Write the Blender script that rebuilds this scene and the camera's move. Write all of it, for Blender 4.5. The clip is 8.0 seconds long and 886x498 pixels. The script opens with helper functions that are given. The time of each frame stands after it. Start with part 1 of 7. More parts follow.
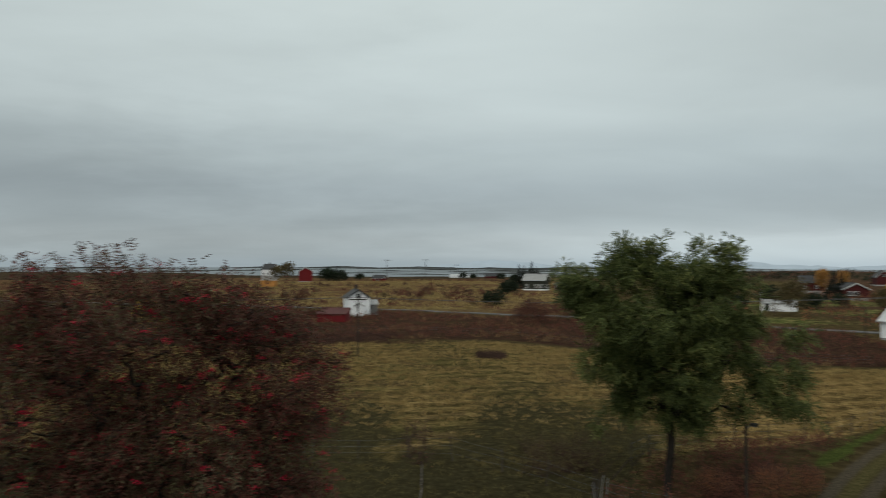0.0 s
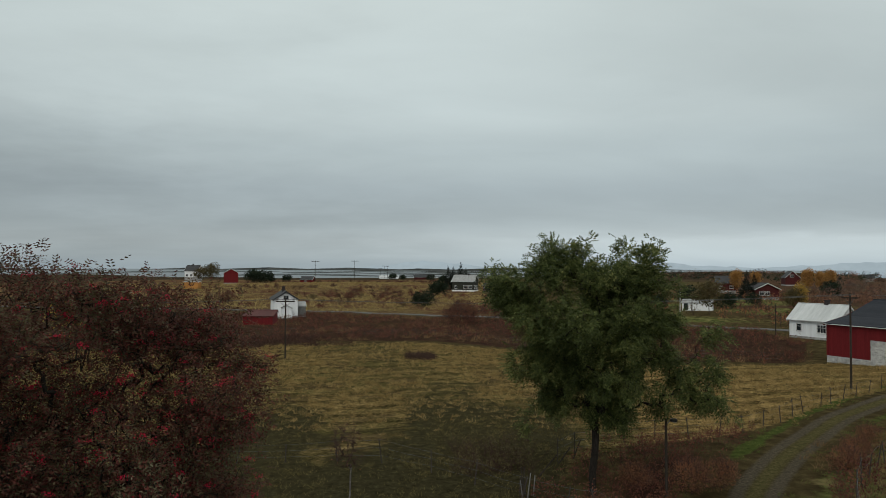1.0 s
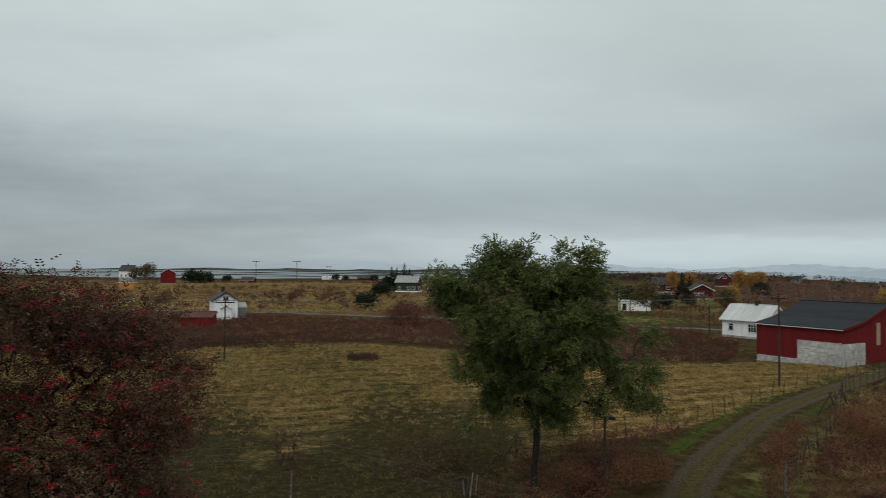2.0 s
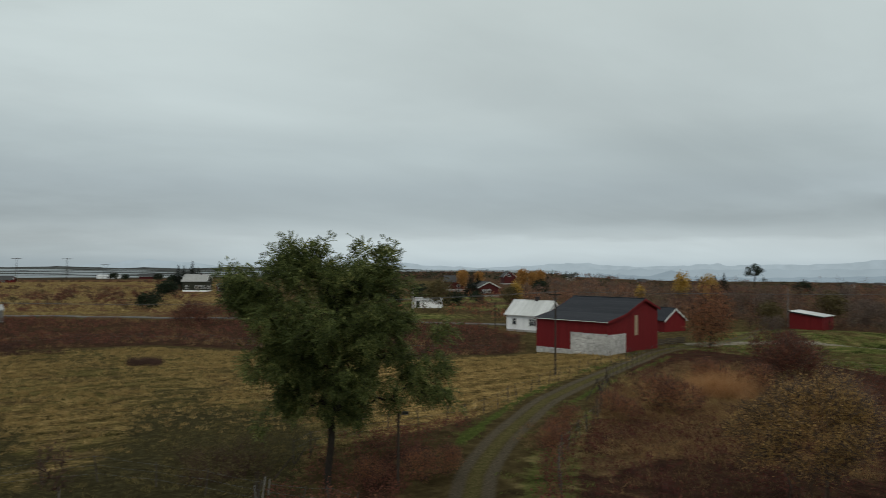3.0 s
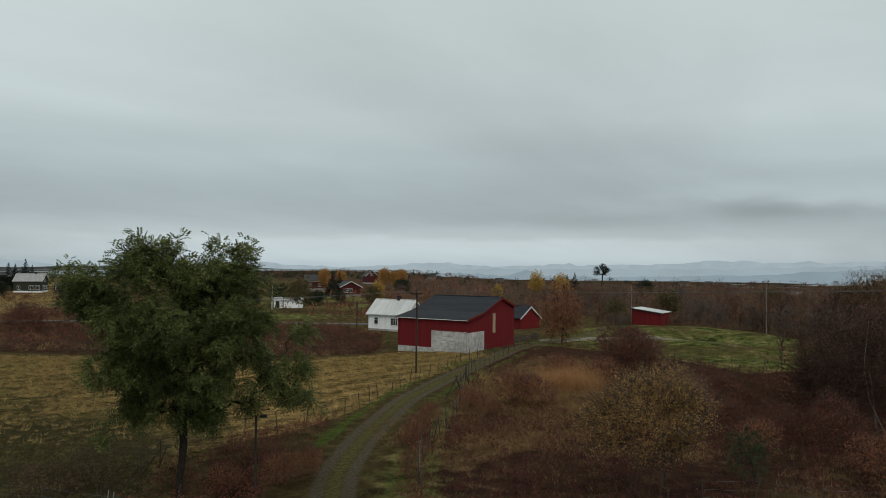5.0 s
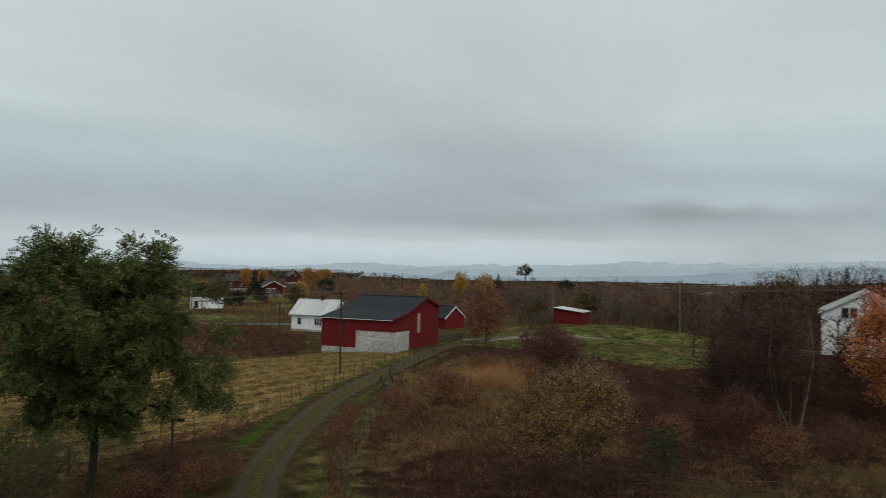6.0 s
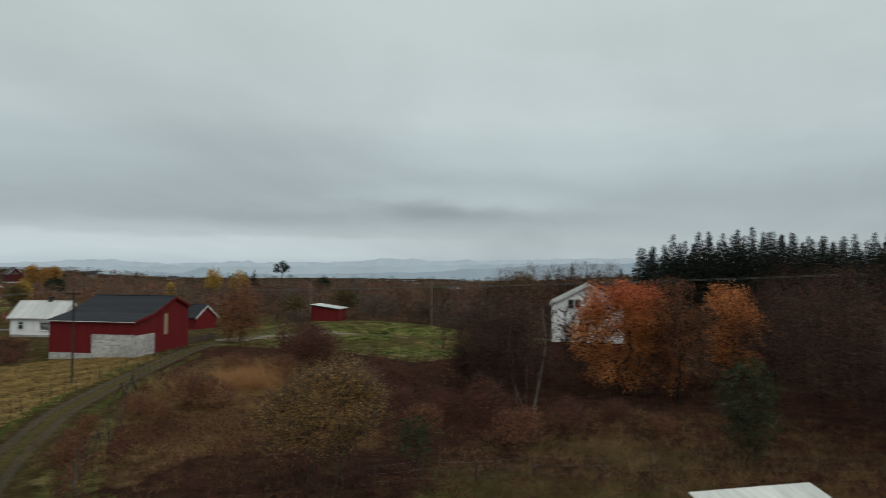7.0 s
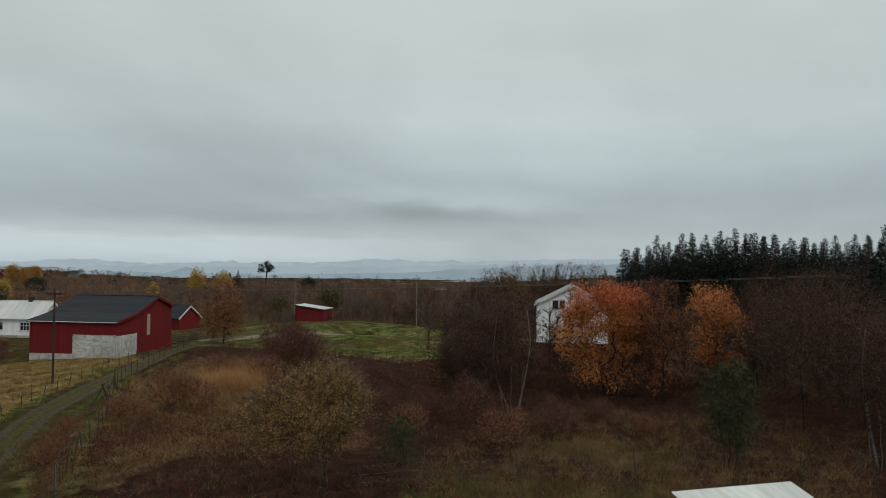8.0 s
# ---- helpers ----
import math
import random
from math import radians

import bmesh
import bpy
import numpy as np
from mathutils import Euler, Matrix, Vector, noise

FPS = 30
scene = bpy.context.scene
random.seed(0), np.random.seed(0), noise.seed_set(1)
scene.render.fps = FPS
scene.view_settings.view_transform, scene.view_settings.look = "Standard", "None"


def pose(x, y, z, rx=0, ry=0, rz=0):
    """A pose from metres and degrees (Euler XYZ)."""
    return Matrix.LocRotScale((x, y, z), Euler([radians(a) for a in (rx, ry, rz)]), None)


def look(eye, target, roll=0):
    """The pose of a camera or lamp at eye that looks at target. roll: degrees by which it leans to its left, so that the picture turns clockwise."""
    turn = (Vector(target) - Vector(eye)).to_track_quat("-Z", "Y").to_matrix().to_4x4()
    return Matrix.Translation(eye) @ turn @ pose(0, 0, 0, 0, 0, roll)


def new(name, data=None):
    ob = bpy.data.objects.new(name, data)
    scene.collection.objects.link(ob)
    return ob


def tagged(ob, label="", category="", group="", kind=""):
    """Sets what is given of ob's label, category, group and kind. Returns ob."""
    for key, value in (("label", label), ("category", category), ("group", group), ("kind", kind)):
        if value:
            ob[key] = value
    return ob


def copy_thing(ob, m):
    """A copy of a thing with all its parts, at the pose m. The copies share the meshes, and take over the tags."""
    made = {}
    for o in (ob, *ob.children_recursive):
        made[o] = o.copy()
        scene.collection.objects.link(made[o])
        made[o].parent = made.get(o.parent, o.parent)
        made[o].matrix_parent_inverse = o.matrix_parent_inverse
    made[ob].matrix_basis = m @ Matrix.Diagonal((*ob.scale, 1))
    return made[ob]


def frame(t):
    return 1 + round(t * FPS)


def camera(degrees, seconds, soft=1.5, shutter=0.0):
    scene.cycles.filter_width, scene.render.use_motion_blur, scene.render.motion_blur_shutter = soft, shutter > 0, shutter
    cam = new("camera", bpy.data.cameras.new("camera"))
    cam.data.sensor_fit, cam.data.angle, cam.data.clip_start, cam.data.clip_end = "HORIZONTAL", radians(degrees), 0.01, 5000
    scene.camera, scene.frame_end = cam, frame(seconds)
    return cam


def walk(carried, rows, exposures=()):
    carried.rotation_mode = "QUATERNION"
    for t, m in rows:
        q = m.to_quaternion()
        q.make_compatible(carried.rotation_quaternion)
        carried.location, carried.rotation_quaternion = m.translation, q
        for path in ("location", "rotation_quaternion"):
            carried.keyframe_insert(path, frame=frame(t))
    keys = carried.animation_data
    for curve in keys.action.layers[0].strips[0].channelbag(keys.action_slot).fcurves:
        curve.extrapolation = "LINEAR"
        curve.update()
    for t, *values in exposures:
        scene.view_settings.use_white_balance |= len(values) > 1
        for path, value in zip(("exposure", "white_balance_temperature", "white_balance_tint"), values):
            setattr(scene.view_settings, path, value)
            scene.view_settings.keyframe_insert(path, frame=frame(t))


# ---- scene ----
cam = camera(63.1, 8.0, soft=0.5, shutter=0.28)
EYE = (0.0, 0.0, 9.5)


def turned(yaw, pitch, roll):
    return pose(*EYE, 90 + pitch, roll, yaw)


PATH = [
    (0.0, turned(0.0, 1.32, -0.18)),
    (0.1, turned(-3.1, 1.31, -0.1)),
    (0.2, turned(-6.0, 1.31, 0.0)),
    (0.5, turned(-6.1, 1.32, 0.02)),
    (1.0, turned(-5.59, 1.43, -0.14)),
    (1.2, turned(-5.39, 1.43, -0.16)),
    (1.75, turned(-7.6, 1.48, -0.25)),
    (2.3, turned(-13.84, 1.53, -0.34)),
    (2.5, turned(-16.96, 1.53, -0.36)),
    (3.0, turned(-26.14, 1.47, -0.36)),
    (3.4, turned(-33.8, 1.42, -0.27)),
    (3.5, turned(-35.93, 1.41, -0.25)),
    (3.6, turned(-37.25, 1.41, -0.25)),
    (4.0, turned(-37.24, 1.43, -0.27)),
    (4.2, turned(-37.1, 1.44, -0.3)),
    (5.0, turned(-37.05, 1.5, -0.48)),
    (5.3, turned(-37.58, 1.53, -0.55)),
    (5.5, turned(-38.59, 1.54, -0.59)),
    (6.0, turned(-42.99, 1.55, -0.68)),
    (6.5, turned(-51.08, 1.57, -0.61)),
    (6.8, turned(-57.8, 1.53, -0.54)),
    (7.0, turned(-62.05, 1.5, -0.51)),
    (7.1, turned(-63.5, 1.5, -0.51)),
    (7.5, turned(-63.4, 1.52, -0.54)),
    (8.0, turned(-63.23, 1.55, -0.63)),
]
walk(cam, PATH, exposures=[(0.0, 0.0), (8.0, 0.0)])

# ---- sky and sun: a thick overcast ----
world = bpy.data.worlds.new("overcast")
scene.world = world
world.use_nodes = True
wn, wl = world.node_tree.nodes, world.node_tree.links
wn.clear()


def wmath(op, a, b=None, clamp=False):
    n = wn.new("ShaderNodeMath")
    n.operation, n.use_clamp = op, clamp
    for i, s in enumerate((a, b)):
        if s is None:
            continue
        if isinstance(s, (int, float)):
            n.inputs[i].default_value = s
        else:
            wl.new(s, n.inputs[i])
    return n.outputs[0]


def wramp(fac, stops):
    n = wn.new("ShaderNodeValToRGB")
    n.color_ramp.interpolation = "EASE"
    els = n.color_ramp.elements
    while len(els) < len(stops):
        els.new(0.5)
    for e, (p, c) in zip(els, stops):
        e.position, e.color = p, (*c, 1)
    wl.new(fac, n.inputs[0])
    return n.outputs[0]


def wmix(kind, fac, a, b):
    n = wn.new("ShaderNodeMix")
    n.data_type, n.blend_type = "RGBA", kind
    for i, s in ((0, fac), (6, a), (7, b)):
        if isinstance(s, (int, float)):
            n.inputs[i].default_value = s
        elif isinstance(s, tuple):
            n.inputs[i].default_value = (*s, 1)
        else:
            wl.new(s, n.inputs[i])
    return n.outputs[2]


coord = wn.new("ShaderNodeTexCoord").outputs["Generated"]
split = wn.new("ShaderNodeSeparateXYZ")
wl.new(coord, split.inputs[0])
dx, dy, dz = split.outputs
up = wmath("MAXIMUM", dz, 0.0)
# the cloud deck is a level sheet: its pattern is projected from overhead
deck = wmath("ADD", up, 0.19)
flat = wn.new("ShaderNodeCombineXYZ")
wl.new(wmath("DIVIDE", dx, deck), flat.inputs[0])
wl.new(wmath("DIVIDE", dy, deck), flat.inputs[1])


def wnoise(scale, detail, rough, warp, sx=1.0, sy=1.0, rot=0.0, off=0.0):
    m = wn.new("ShaderNodeMapping")
    m.inputs["Scale"].default_value = (sx, sy, 1)
    m.inputs["Rotation"].default_value = (0, 0, radians(rot))
    m.inputs["Location"].default_value = (off, off * 0.7, off * 0.3)
    wl.new(flat.outputs[0], m.inputs[0])
    n = wn.new("ShaderNodeTexNoise")
    n.inputs["Scale"].default_value = scale
    n.inputs["Detail"].default_value = detail
    n.inputs["Roughness"].default_value = rough
    n.inputs["Distortion"].default_value = warp
    wl.new(m.outputs[0], n.inputs["Vector"])
    return n.outputs["Fac"]


big = wnoise(0.5, 3.0, 0.5, 0.3, 0.7, 1.0, 20, 3.0)
mid = wnoise(1.3, 5.0, 0.55, 0.6, 0.6, 1.2, -25, 9.0)
fine = wnoise(3.4, 6.0, 0.6, 0.8, 0.6, 1.2, -25, 1.0)
height_tone = wramp(dz, [(0.0, (0.41, 0.49, 0.53)), (0.018, (0.475, 0.55, 0.575)), (0.035, (0.475, 0.543, 0.563)), (0.065, (0.425, 0.493, 0.516)), (0.10, (0.392, 0.457, 0.480)), (0.15, (0.449, 0.520, 0.533)), (0.21, (0.526, 0.600, 0.603)), (0.28, (0.546, 0.620, 0.618)), (0.35, (0.566, 0.640, 0.633)), (0.62, (0.72, 0.79, 0.78)), (1.0, (1.05, 1.13, 1.11))])
cloud = wmath("ADD", wmath("ADD", wmath("MULTIPLY", wmath("SUBTRACT", big, 0.5), 0.42), wmath("MULTIPLY", wmath("SUBTRACT", mid, 0.5), 0.22)), wmath("MULTIPLY", wmath("SUBTRACT", fine, 0.5), 0.05))
bearing = wmath("MULTIPLY", wmath("ARCTAN2", dx, dy), 180 / math.pi)
wisp_at = wn.new("ShaderNodeCombineXYZ")
wl.new(wmath("MULTIPLY", bearing, 1 / 9), wisp_at.inputs[0])
wl.new(wmath("MULTIPLY", dz, 26.0), wisp_at.inputs[1])
wisp = wn.new("ShaderNodeTexNoise")
wisp.inputs["Scale"].default_value, wisp.inputs["Detail"].default_value, wisp.inputs["Roughness"].default_value = 1.0, 6.0, 0.55
wl.new(wisp_at.outputs[0], wisp.inputs["Vector"])
rag = wmath("SUBTRACT", wisp.outputs["Fac"], 0.5)


def bank(az, wide, level, tall, gain):
    """One darker or brighter bank of cloud, at a bearing and height, with a ragged edge."""
    u = wmath("DIVIDE", wmath("SUBTRACT", wmath("ADD", bearing, wmath("MULTIPLY", rag, wide * 1.2)), az), wide)
    w = wmath("DIVIDE", wmath("SUBTRACT", wmath("ADD", dz, wmath("MULTIPLY", rag, tall * 1.6)), level), tall)
    q = wmath("ADD", wmath("MULTIPLY", u, u), wmath("MULTIPLY", w, w))
    return wmath("MULTIPLY", wmath("POWER", 2.718, wmath("MULTIPLY", q, -1.0)), gain)


banks = [bank(4, 24, 0.36, 0.24, 0.10), bank(-30, 15, 0.10, 0.09, -0.2), bank(-14, 20, 0.02, 0.06, -0.2), bank(30, 26, 0.072, 0.022, -0.13), bank(61.5, 4.2, 0.078, 0.016, -0.24), bank(70, 6, 0.070, 0.010, -0.10), bank(47, 10, 0.066, 0.012, -0.10), bank(60, 6, 0.103, 0.012, 0.13), bank(68, 5, 0.090, 0.014, 0.17), bank(74, 20, 0.14, 0.06, 0.13), bank(50, 12, 0.15, 0.07, -0.06), bank(25, 13, 0.27, 0.12, -0.07), bank(80, 14, 0.30, 0.05, -0.05)]
# a paler gap under the deck's ragged lower edge
edge = wmath("ADD", 0.044, wmath("MULTIPLY", rag, 0.05))
below_edge = wmath("MULTIPLY", wmath("SUBTRACT", edge, dz), 110.0, True)
span_on = wmath("MULTIPLY", wmath("MULTIPLY", wmath("SUBTRACT", bearing, 6.0), 0.08, True), wmath("MULTIPLY", wmath("SUBTRACT", 66.0, bearing), 0.09, True))
banks.append(wmath("MULTIPLY", wmath("MULTIPLY", below_edge, span_on), 0.13))
tone = wmath("ADD", cloud, 1.0)
for b in banks:
    tone = wmath("ADD", tone, b)
clouds = wn.new("ShaderNodeVectorMath")
clouds.operation = "SCALE"
wl.new(height_tone, clouds.inputs[0])
wl.new(tone, clouds.inputs["Scale"])
# a little of the clear sky behind the deck tints it
air = wn.new("ShaderNodeTexSky")
air.sky_type, air.sun_disc = "NISHITA", False
air.sun_elevation, air.sun_rotation = radians(48), radians(200)
airs = wn.new("ShaderNodeVectorMath")
airs.operation = "SCALE"
wl.new(air.outputs[0], airs.inputs[0])
airs.inputs["Scale"].default_value = 0.05
sky = wmix("MIX", 0.93, airs.outputs[0], clouds.outputs[0])
back = wn.new("ShaderNodeBackground")
wl.new(sky, back.inputs[0])
back.inputs[1].default_value = 1.0
wl.new(back.outputs[0], wn.new("ShaderNodeOutputWorld").inputs[0])

sun_data = bpy.data.lights.new("sun", "SUN")
sun_data.energy, sun_data.angle, sun_data.color = 1.0, radians(40), (1.0, 0.93, 0.83)
sun = new("sun", sun_data)
sun.matrix_world = look((-22, -58, 68), (0, 0, 0))

# ---- materials ----


def node_material(name):
    m = bpy.data.materials.new(name)
    m.use_nodes = True
    nt = m.node_tree
    return m, nt.nodes, nt.links, nt.nodes["Principled BSDF"]


def nz(nodes, links, vec, scale, detail=4.0, rough=0.6):
    n = nodes.new("ShaderNodeTexNoise")
    n.inputs["Scale"].default_value, n.inputs["Detail"].default_value, n.inputs["Roughness"].default_value = scale, detail, rough
    if vec is not None:
        links.new(vec, n.inputs["Vector"])
    return n.outputs["Fac"]


def ramp(nodes, links, fac, stops):
    n = nodes.new("ShaderNodeValToRGB")
    els = n.color_ramp.elements
    while len(els) < len(stops):
        els.new(0.5)
    for e, (p, c) in zip(els, stops):
        e.position, e.color = p, (*c, 1)
    links.new(fac, n.inputs[0])
    return n.outputs[0]


def mixc(nodes, links, fac, a, b, kind="MIX"):
    n = nodes.new("ShaderNodeMix")
    n.data_type, n.blend_type = "RGBA", kind
    for i, s in ((0, fac), (6, a), (7, b)):
        if isinstance(s, (int, float)):
            n.inputs[i].default_value = s
        elif isinstance(s, tuple):
            n.inputs[i].default_value = (*s, 1)
        else:
            links.new(s, n.inputs[i])
    return n.outputs[2]


def math_node(nodes, links, op, a, b=None, clamp=False):
    n = nodes.new("ShaderNodeMath")
    n.operation, n.use_clamp = op, clamp
    for i, s in enumerate((a, b)):
        if isinstance(s, (int, float)):
            n.inputs[i].default_value = s
        elif s is not None:
            links.new(s, n.inputs[i])
    return n.outputs[0]


def bump_to(nodes, links, bsdf, height, strength, distance):
    b = nodes.new("ShaderNodeBump")
    b.inputs["Strength"].default_value, b.inputs["Distance"].default_value = strength, distance
    links.new(height, b.inputs["Height"])
    links.new(b.outputs[0], bsdf.inputs["Normal"])


def surface(name, dark, light, scale, rough=0.8, metal=0.0, bump=0.3, depth=0.01, stretch=(1, 1, 1), stains=0.35, stain_scale=0.4, spec=0.12):
    """Grain between two tones at one scale, stains at a larger one, and fine relief."""
    m, nodes, links, bsdf = node_material(name)
    mp = nodes.new("ShaderNodeMapping")
    mp.inputs["Scale"].default_value = stretch
    links.new(nodes.new("ShaderNodeTexCoord").outputs["Object"], mp.inputs[0])
    grain = nz(nodes, links, mp.outputs[0], scale, 6, 0.65)
    col = ramp(nodes, links, grain, [(0.3, dark), (0.7, light)])
    blot = ramp(nodes, links, nz(nodes, links, mp.outputs[0], scale * stain_scale * 0.3, 4, 0.6), [(0.35, (1 - stains,) * 3), (0.65, (1, 1, 1))])
    col = mixc(nodes, links, 1.0, col, blot, "MULTIPLY")
    links.new(col, bsdf.inputs["Base Color"])
    bsdf.inputs["Roughness"].default_value = rough
    bsdf.inputs["Metallic"].default_value = metal
    bsdf.inputs["Specular IOR Level"].default_value = spec
    bump_to(nodes, links, bsdf, grain, bump, depth)
    return m


def foliage(name, stops, rough=0.6, glow_through=0.25, speckle=0.55, tone=1.0):
    """Leaves: each leaf takes its own tone of the ramp, and lets some light through."""
    m, nodes, links, bsdf = node_material(name)
    rnd = nodes.new("ShaderNodeNewGeometry").outputs["Random Per Island"]
    patch = nz(nodes, links, nodes.new("ShaderNodeTexCoord").outputs["Object"], 0.55, 3, 0.6)
    fac = math_node(nodes, links, "ADD", math_node(nodes, links, "MULTIPLY", rnd, speckle), math_node(nodes, links, "MULTIPLY", math_node(nodes, links, "SUBTRACT", patch, 0.25 - 0.5 * (0.55 - speckle)), 0.9 + 0.8 * (0.55 - speckle)), True)
    col = ramp(nodes, links, fac, [(p, tuple(tone * v for v in c)) for p, c in stops])
    links.new(col, bsdf.inputs["Base Color"])
    bsdf.inputs["Roughness"].default_value = rough
    bsdf.inputs["Specular IOR Level"].default_value = 0.04
    tr = nodes.new("ShaderNodeBsdfTranslucent")
    links.new(col, tr.inputs[0])
    mx = nodes.new("ShaderNodeMixShader")
    mx.inputs[0].default_value = glow_through
    links.new(bsdf.outputs[0], mx.inputs[1])
    links.new(tr.outputs[0], mx.inputs[2])
    links.new(mx.outputs[0], nodes["Material Output"].inputs[0])
    return m


RED_PAINT = surface("red_barn_paint", (0.115, 0.010, 0.012), (0.165, 0.017, 0.019), 5, 0.75, 0, 0.5, 0.012, (9, 9, 0.35), 0.22, 0.25)
WHITE_PAINT = surface("white_house_paint", (0.694, 0.717, 0.728), (0.850, 0.850, 0.850), 4, 0.6, 0, 0.4, 0.01, (7, 7, 0.4), 0.12)
GREEN_PAINT = surface("grey_green_paint", (0.028, 0.030, 0.022), (0.044, 0.046, 0.034), 4, 0.7, 0, 0.4, 0.01, (0.4, 0.4, 7), 0.2)
BROWN_PAINT = surface("brown_red_paint", (0.055, 0.012, 0.012), (0.085, 0.02, 0.018), 4, 0.75, 0, 0.4, 0.01, (7, 7, 0.4), 0.2)
TRIM_PAINT = surface("white_trim_paint", (0.5, 0.5, 0.49), (0.7, 0.7, 0.68), 6, 0.6, 0, 0.2, 0.004)
ORANGE_PAINT = surface("orange_board_paint", (0.38, 0.17, 0.045), (0.5, 0.24, 0.07), 3, 0.7)
SLATE = surface("dark_roof_sheet", (0.017, 0.019, 0.024), (0.034, 0.037, 0.044), 3, 0.85, 0, 0.5, 0.02, (0.5, 6, 6), 0.3, 0.3, 0.12)
DARK_ROOF = surface("dark_shingle", (0.035, 0.036, 0.038), (0.07, 0.07, 0.07), 5, 0.75, 0, 0.5, 0.02, (1, 4, 4), 0.3)
PALE_ROOF = surface("pale_metal_roof", (0.40, 0.415, 0.41), (0.55, 0.56, 0.55), 2.5, 0.5, 0, 0.3, 0.01, (5, 0.4, 0.4), 0.2)
GREY_ROOF = surface("weathered_grey_roof", (0.22, 0.225, 0.22), (0.36, 0.36, 0.35), 4, 0.7, 0, 0.4, 0.01, (4, 1, 1), 0.25)
RUST_ROOF = surface("faded_red_roof", (0.060, 0.017, 0.015), (0.098, 0.030, 0.025), 3, 0.6, 0, 0.3, 0.01, (5, 0.5, 0.5), 0.3)
STONE = surface("pale_stone", (0.27, 0.265, 0.25), (0.46, 0.45, 0.43), 3, 0.9, 0, 0.7, 0.03, (1, 1, 1), 0.45)
WHITEWASH = surface("whitewashed_stone", (0.30, 0.295, 0.28), (0.62, 0.61, 0.585), 2.2, 0.9, 0, 0.6, 0.02, (1, 1, 1), 0.35)
MORTAR = surface("lime_mortar", (0.30, 0.295, 0.28), (0.52, 0.51, 0.49), 6, 0.95, 0, 0.6, 0.02)
PLANK = surface("bare_plank", (0.33, 0.26, 0.17), (0.44, 0.36, 0.25), 5, 0.8, 0, 0.3, 0.005, (6, 6, 0.5))
WOOD = surface("weathered_wood", (0.028, 0.022, 0.018), (0.068, 0.055, 0.044), 8, 0.9, 0, 0.6, 0.01, (3, 3, 0.3), 0.35)
POST_WOOD = surface("old_post_wood", (0.046, 0.038, 0.031), (0.105, 0.088, 0.072), 8, 0.9, 0, 0.6, 0.01, (3, 3, 0.3), 0.35)
GREY_WOOD = surface("silvered_wood", (0.14, 0.135, 0.125), (0.24, 0.23, 0.215), 8, 0.9, 0, 0.6, 0.01, (3, 3, 0.3), 0.3)
METAL = surface("galvanised_metal", (0.10, 0.105, 0.11), (0.17, 0.175, 0.18), 12, 0.55, 0.5, 0.1, 0.002)
BLACK_METAL = surface("black_metal", (0.02, 0.02, 0.02), (0.04, 0.04, 0.04), 10, 0.6)
CABLE = surface("cable", (0.10, 0.10, 0.10), (0.16, 0.16, 0.16), 10, 0.5, 0.4)
PORCELAIN = surface("brown_porcelain", (0.05, 0.03, 0.025), (0.08, 0.05, 0.04), 10, 0.25)
BRICK_DARK = surface("dark_chimney_brick", (0.03, 0.027, 0.027), (0.06, 0.05, 0.05), 9, 0.9)
BARK = surface("grey_brown_bark", (0.018, 0.015, 0.012), (0.042, 0.035, 0.029), 9, 0.95, 0, 0.8, 0.02, (3, 3, 0.6), 0.4)
TWIG = surface("brown_twigs", (0.046, 0.027, 0.021), (0.100, 0.060, 0.047), 4, 0.9)
GREY_TWIG = surface("grey_twigs", (0.046, 0.033, 0.025), (0.11, 0.080, 0.060), 4, 0.9)
MAROON_TWIG = surface("maroon_twigs", (0.050, 0.025, 0.020), (0.115, 0.060, 0.047), 4, 0.9)
BIRCH = surface("white_birch_bark", (0.040, 0.034, 0.030), (0.27, 0.245, 0.22), 3, 0.8, 0, 0.4, 0.01, (1, 1, 4), 0.4)

GLASS, gnodes, glinks, gbsdf = node_material("window_glass")
gbsdf.inputs["Base Color"].default_value = (0.02, 0.025, 0.03, 1)
gbsdf.inputs["Roughness"].default_value = 0.06
gbsdf.inputs["IOR"].default_value = 1.5
CURTAIN = surface("pale_curtain", (0.35, 0.35, 0.34), (0.5, 0.5, 0.49), 5, 0.9, 0, 0.4, 0.01, (8, 8, 0.3))

ROWAN_LEAF = foliage("rowan_autumn_leaf", [(0.1, (0.040, 0.028, 0.021)), (0.34, (0.088, 0.040, 0.030)), (0.5, (0.150, 0.046, 0.037)), (0.64, (0.105, 0.078, 0.046)), (0.85, (0.13, 0.115, 0.065)), (1.0, (0.36, 0.31, 0.22))], tone=0.8, glow_through=0.25)
BERRY = surface("rowan_berry", (0.34, 0.006, 0.026), (0.46, 0.016, 0.045), 30, 0.4)
ASH_LEAF = foliage("green_pinnate_leaf", [(0.08, (0.036, 0.046, 0.020)), (0.38, (0.064, 0.082, 0.030)), (0.66, (0.115, 0.140, 0.046)), (0.95, (0.30, 0.29, 0.10))], 0.55, 0.35, 0.5, 0.92)
WILLOW_LEAF = foliage("yellow_willow_leaf", [(0.1, (0.120, 0.070, 0.032)), (0.5, (0.250, 0.150, 0.056)), (0.8, (0.38, 0.245, 0.085)), (1.0, (0.52, 0.36, 0.14))], tone=1.1, speckle=0.5)
BRUSH_LEAF = foliage("brown_red_brush_leaf", [(0.1, (0.057, 0.026, 0.020)), (0.5, (0.115, 0.044, 0.032)), (0.8, (0.180, 0.078, 0.045)), (1.0, (0.238, 0.130, 0.060))], 0.8, 0.25, tone=1.1, speckle=0.4)
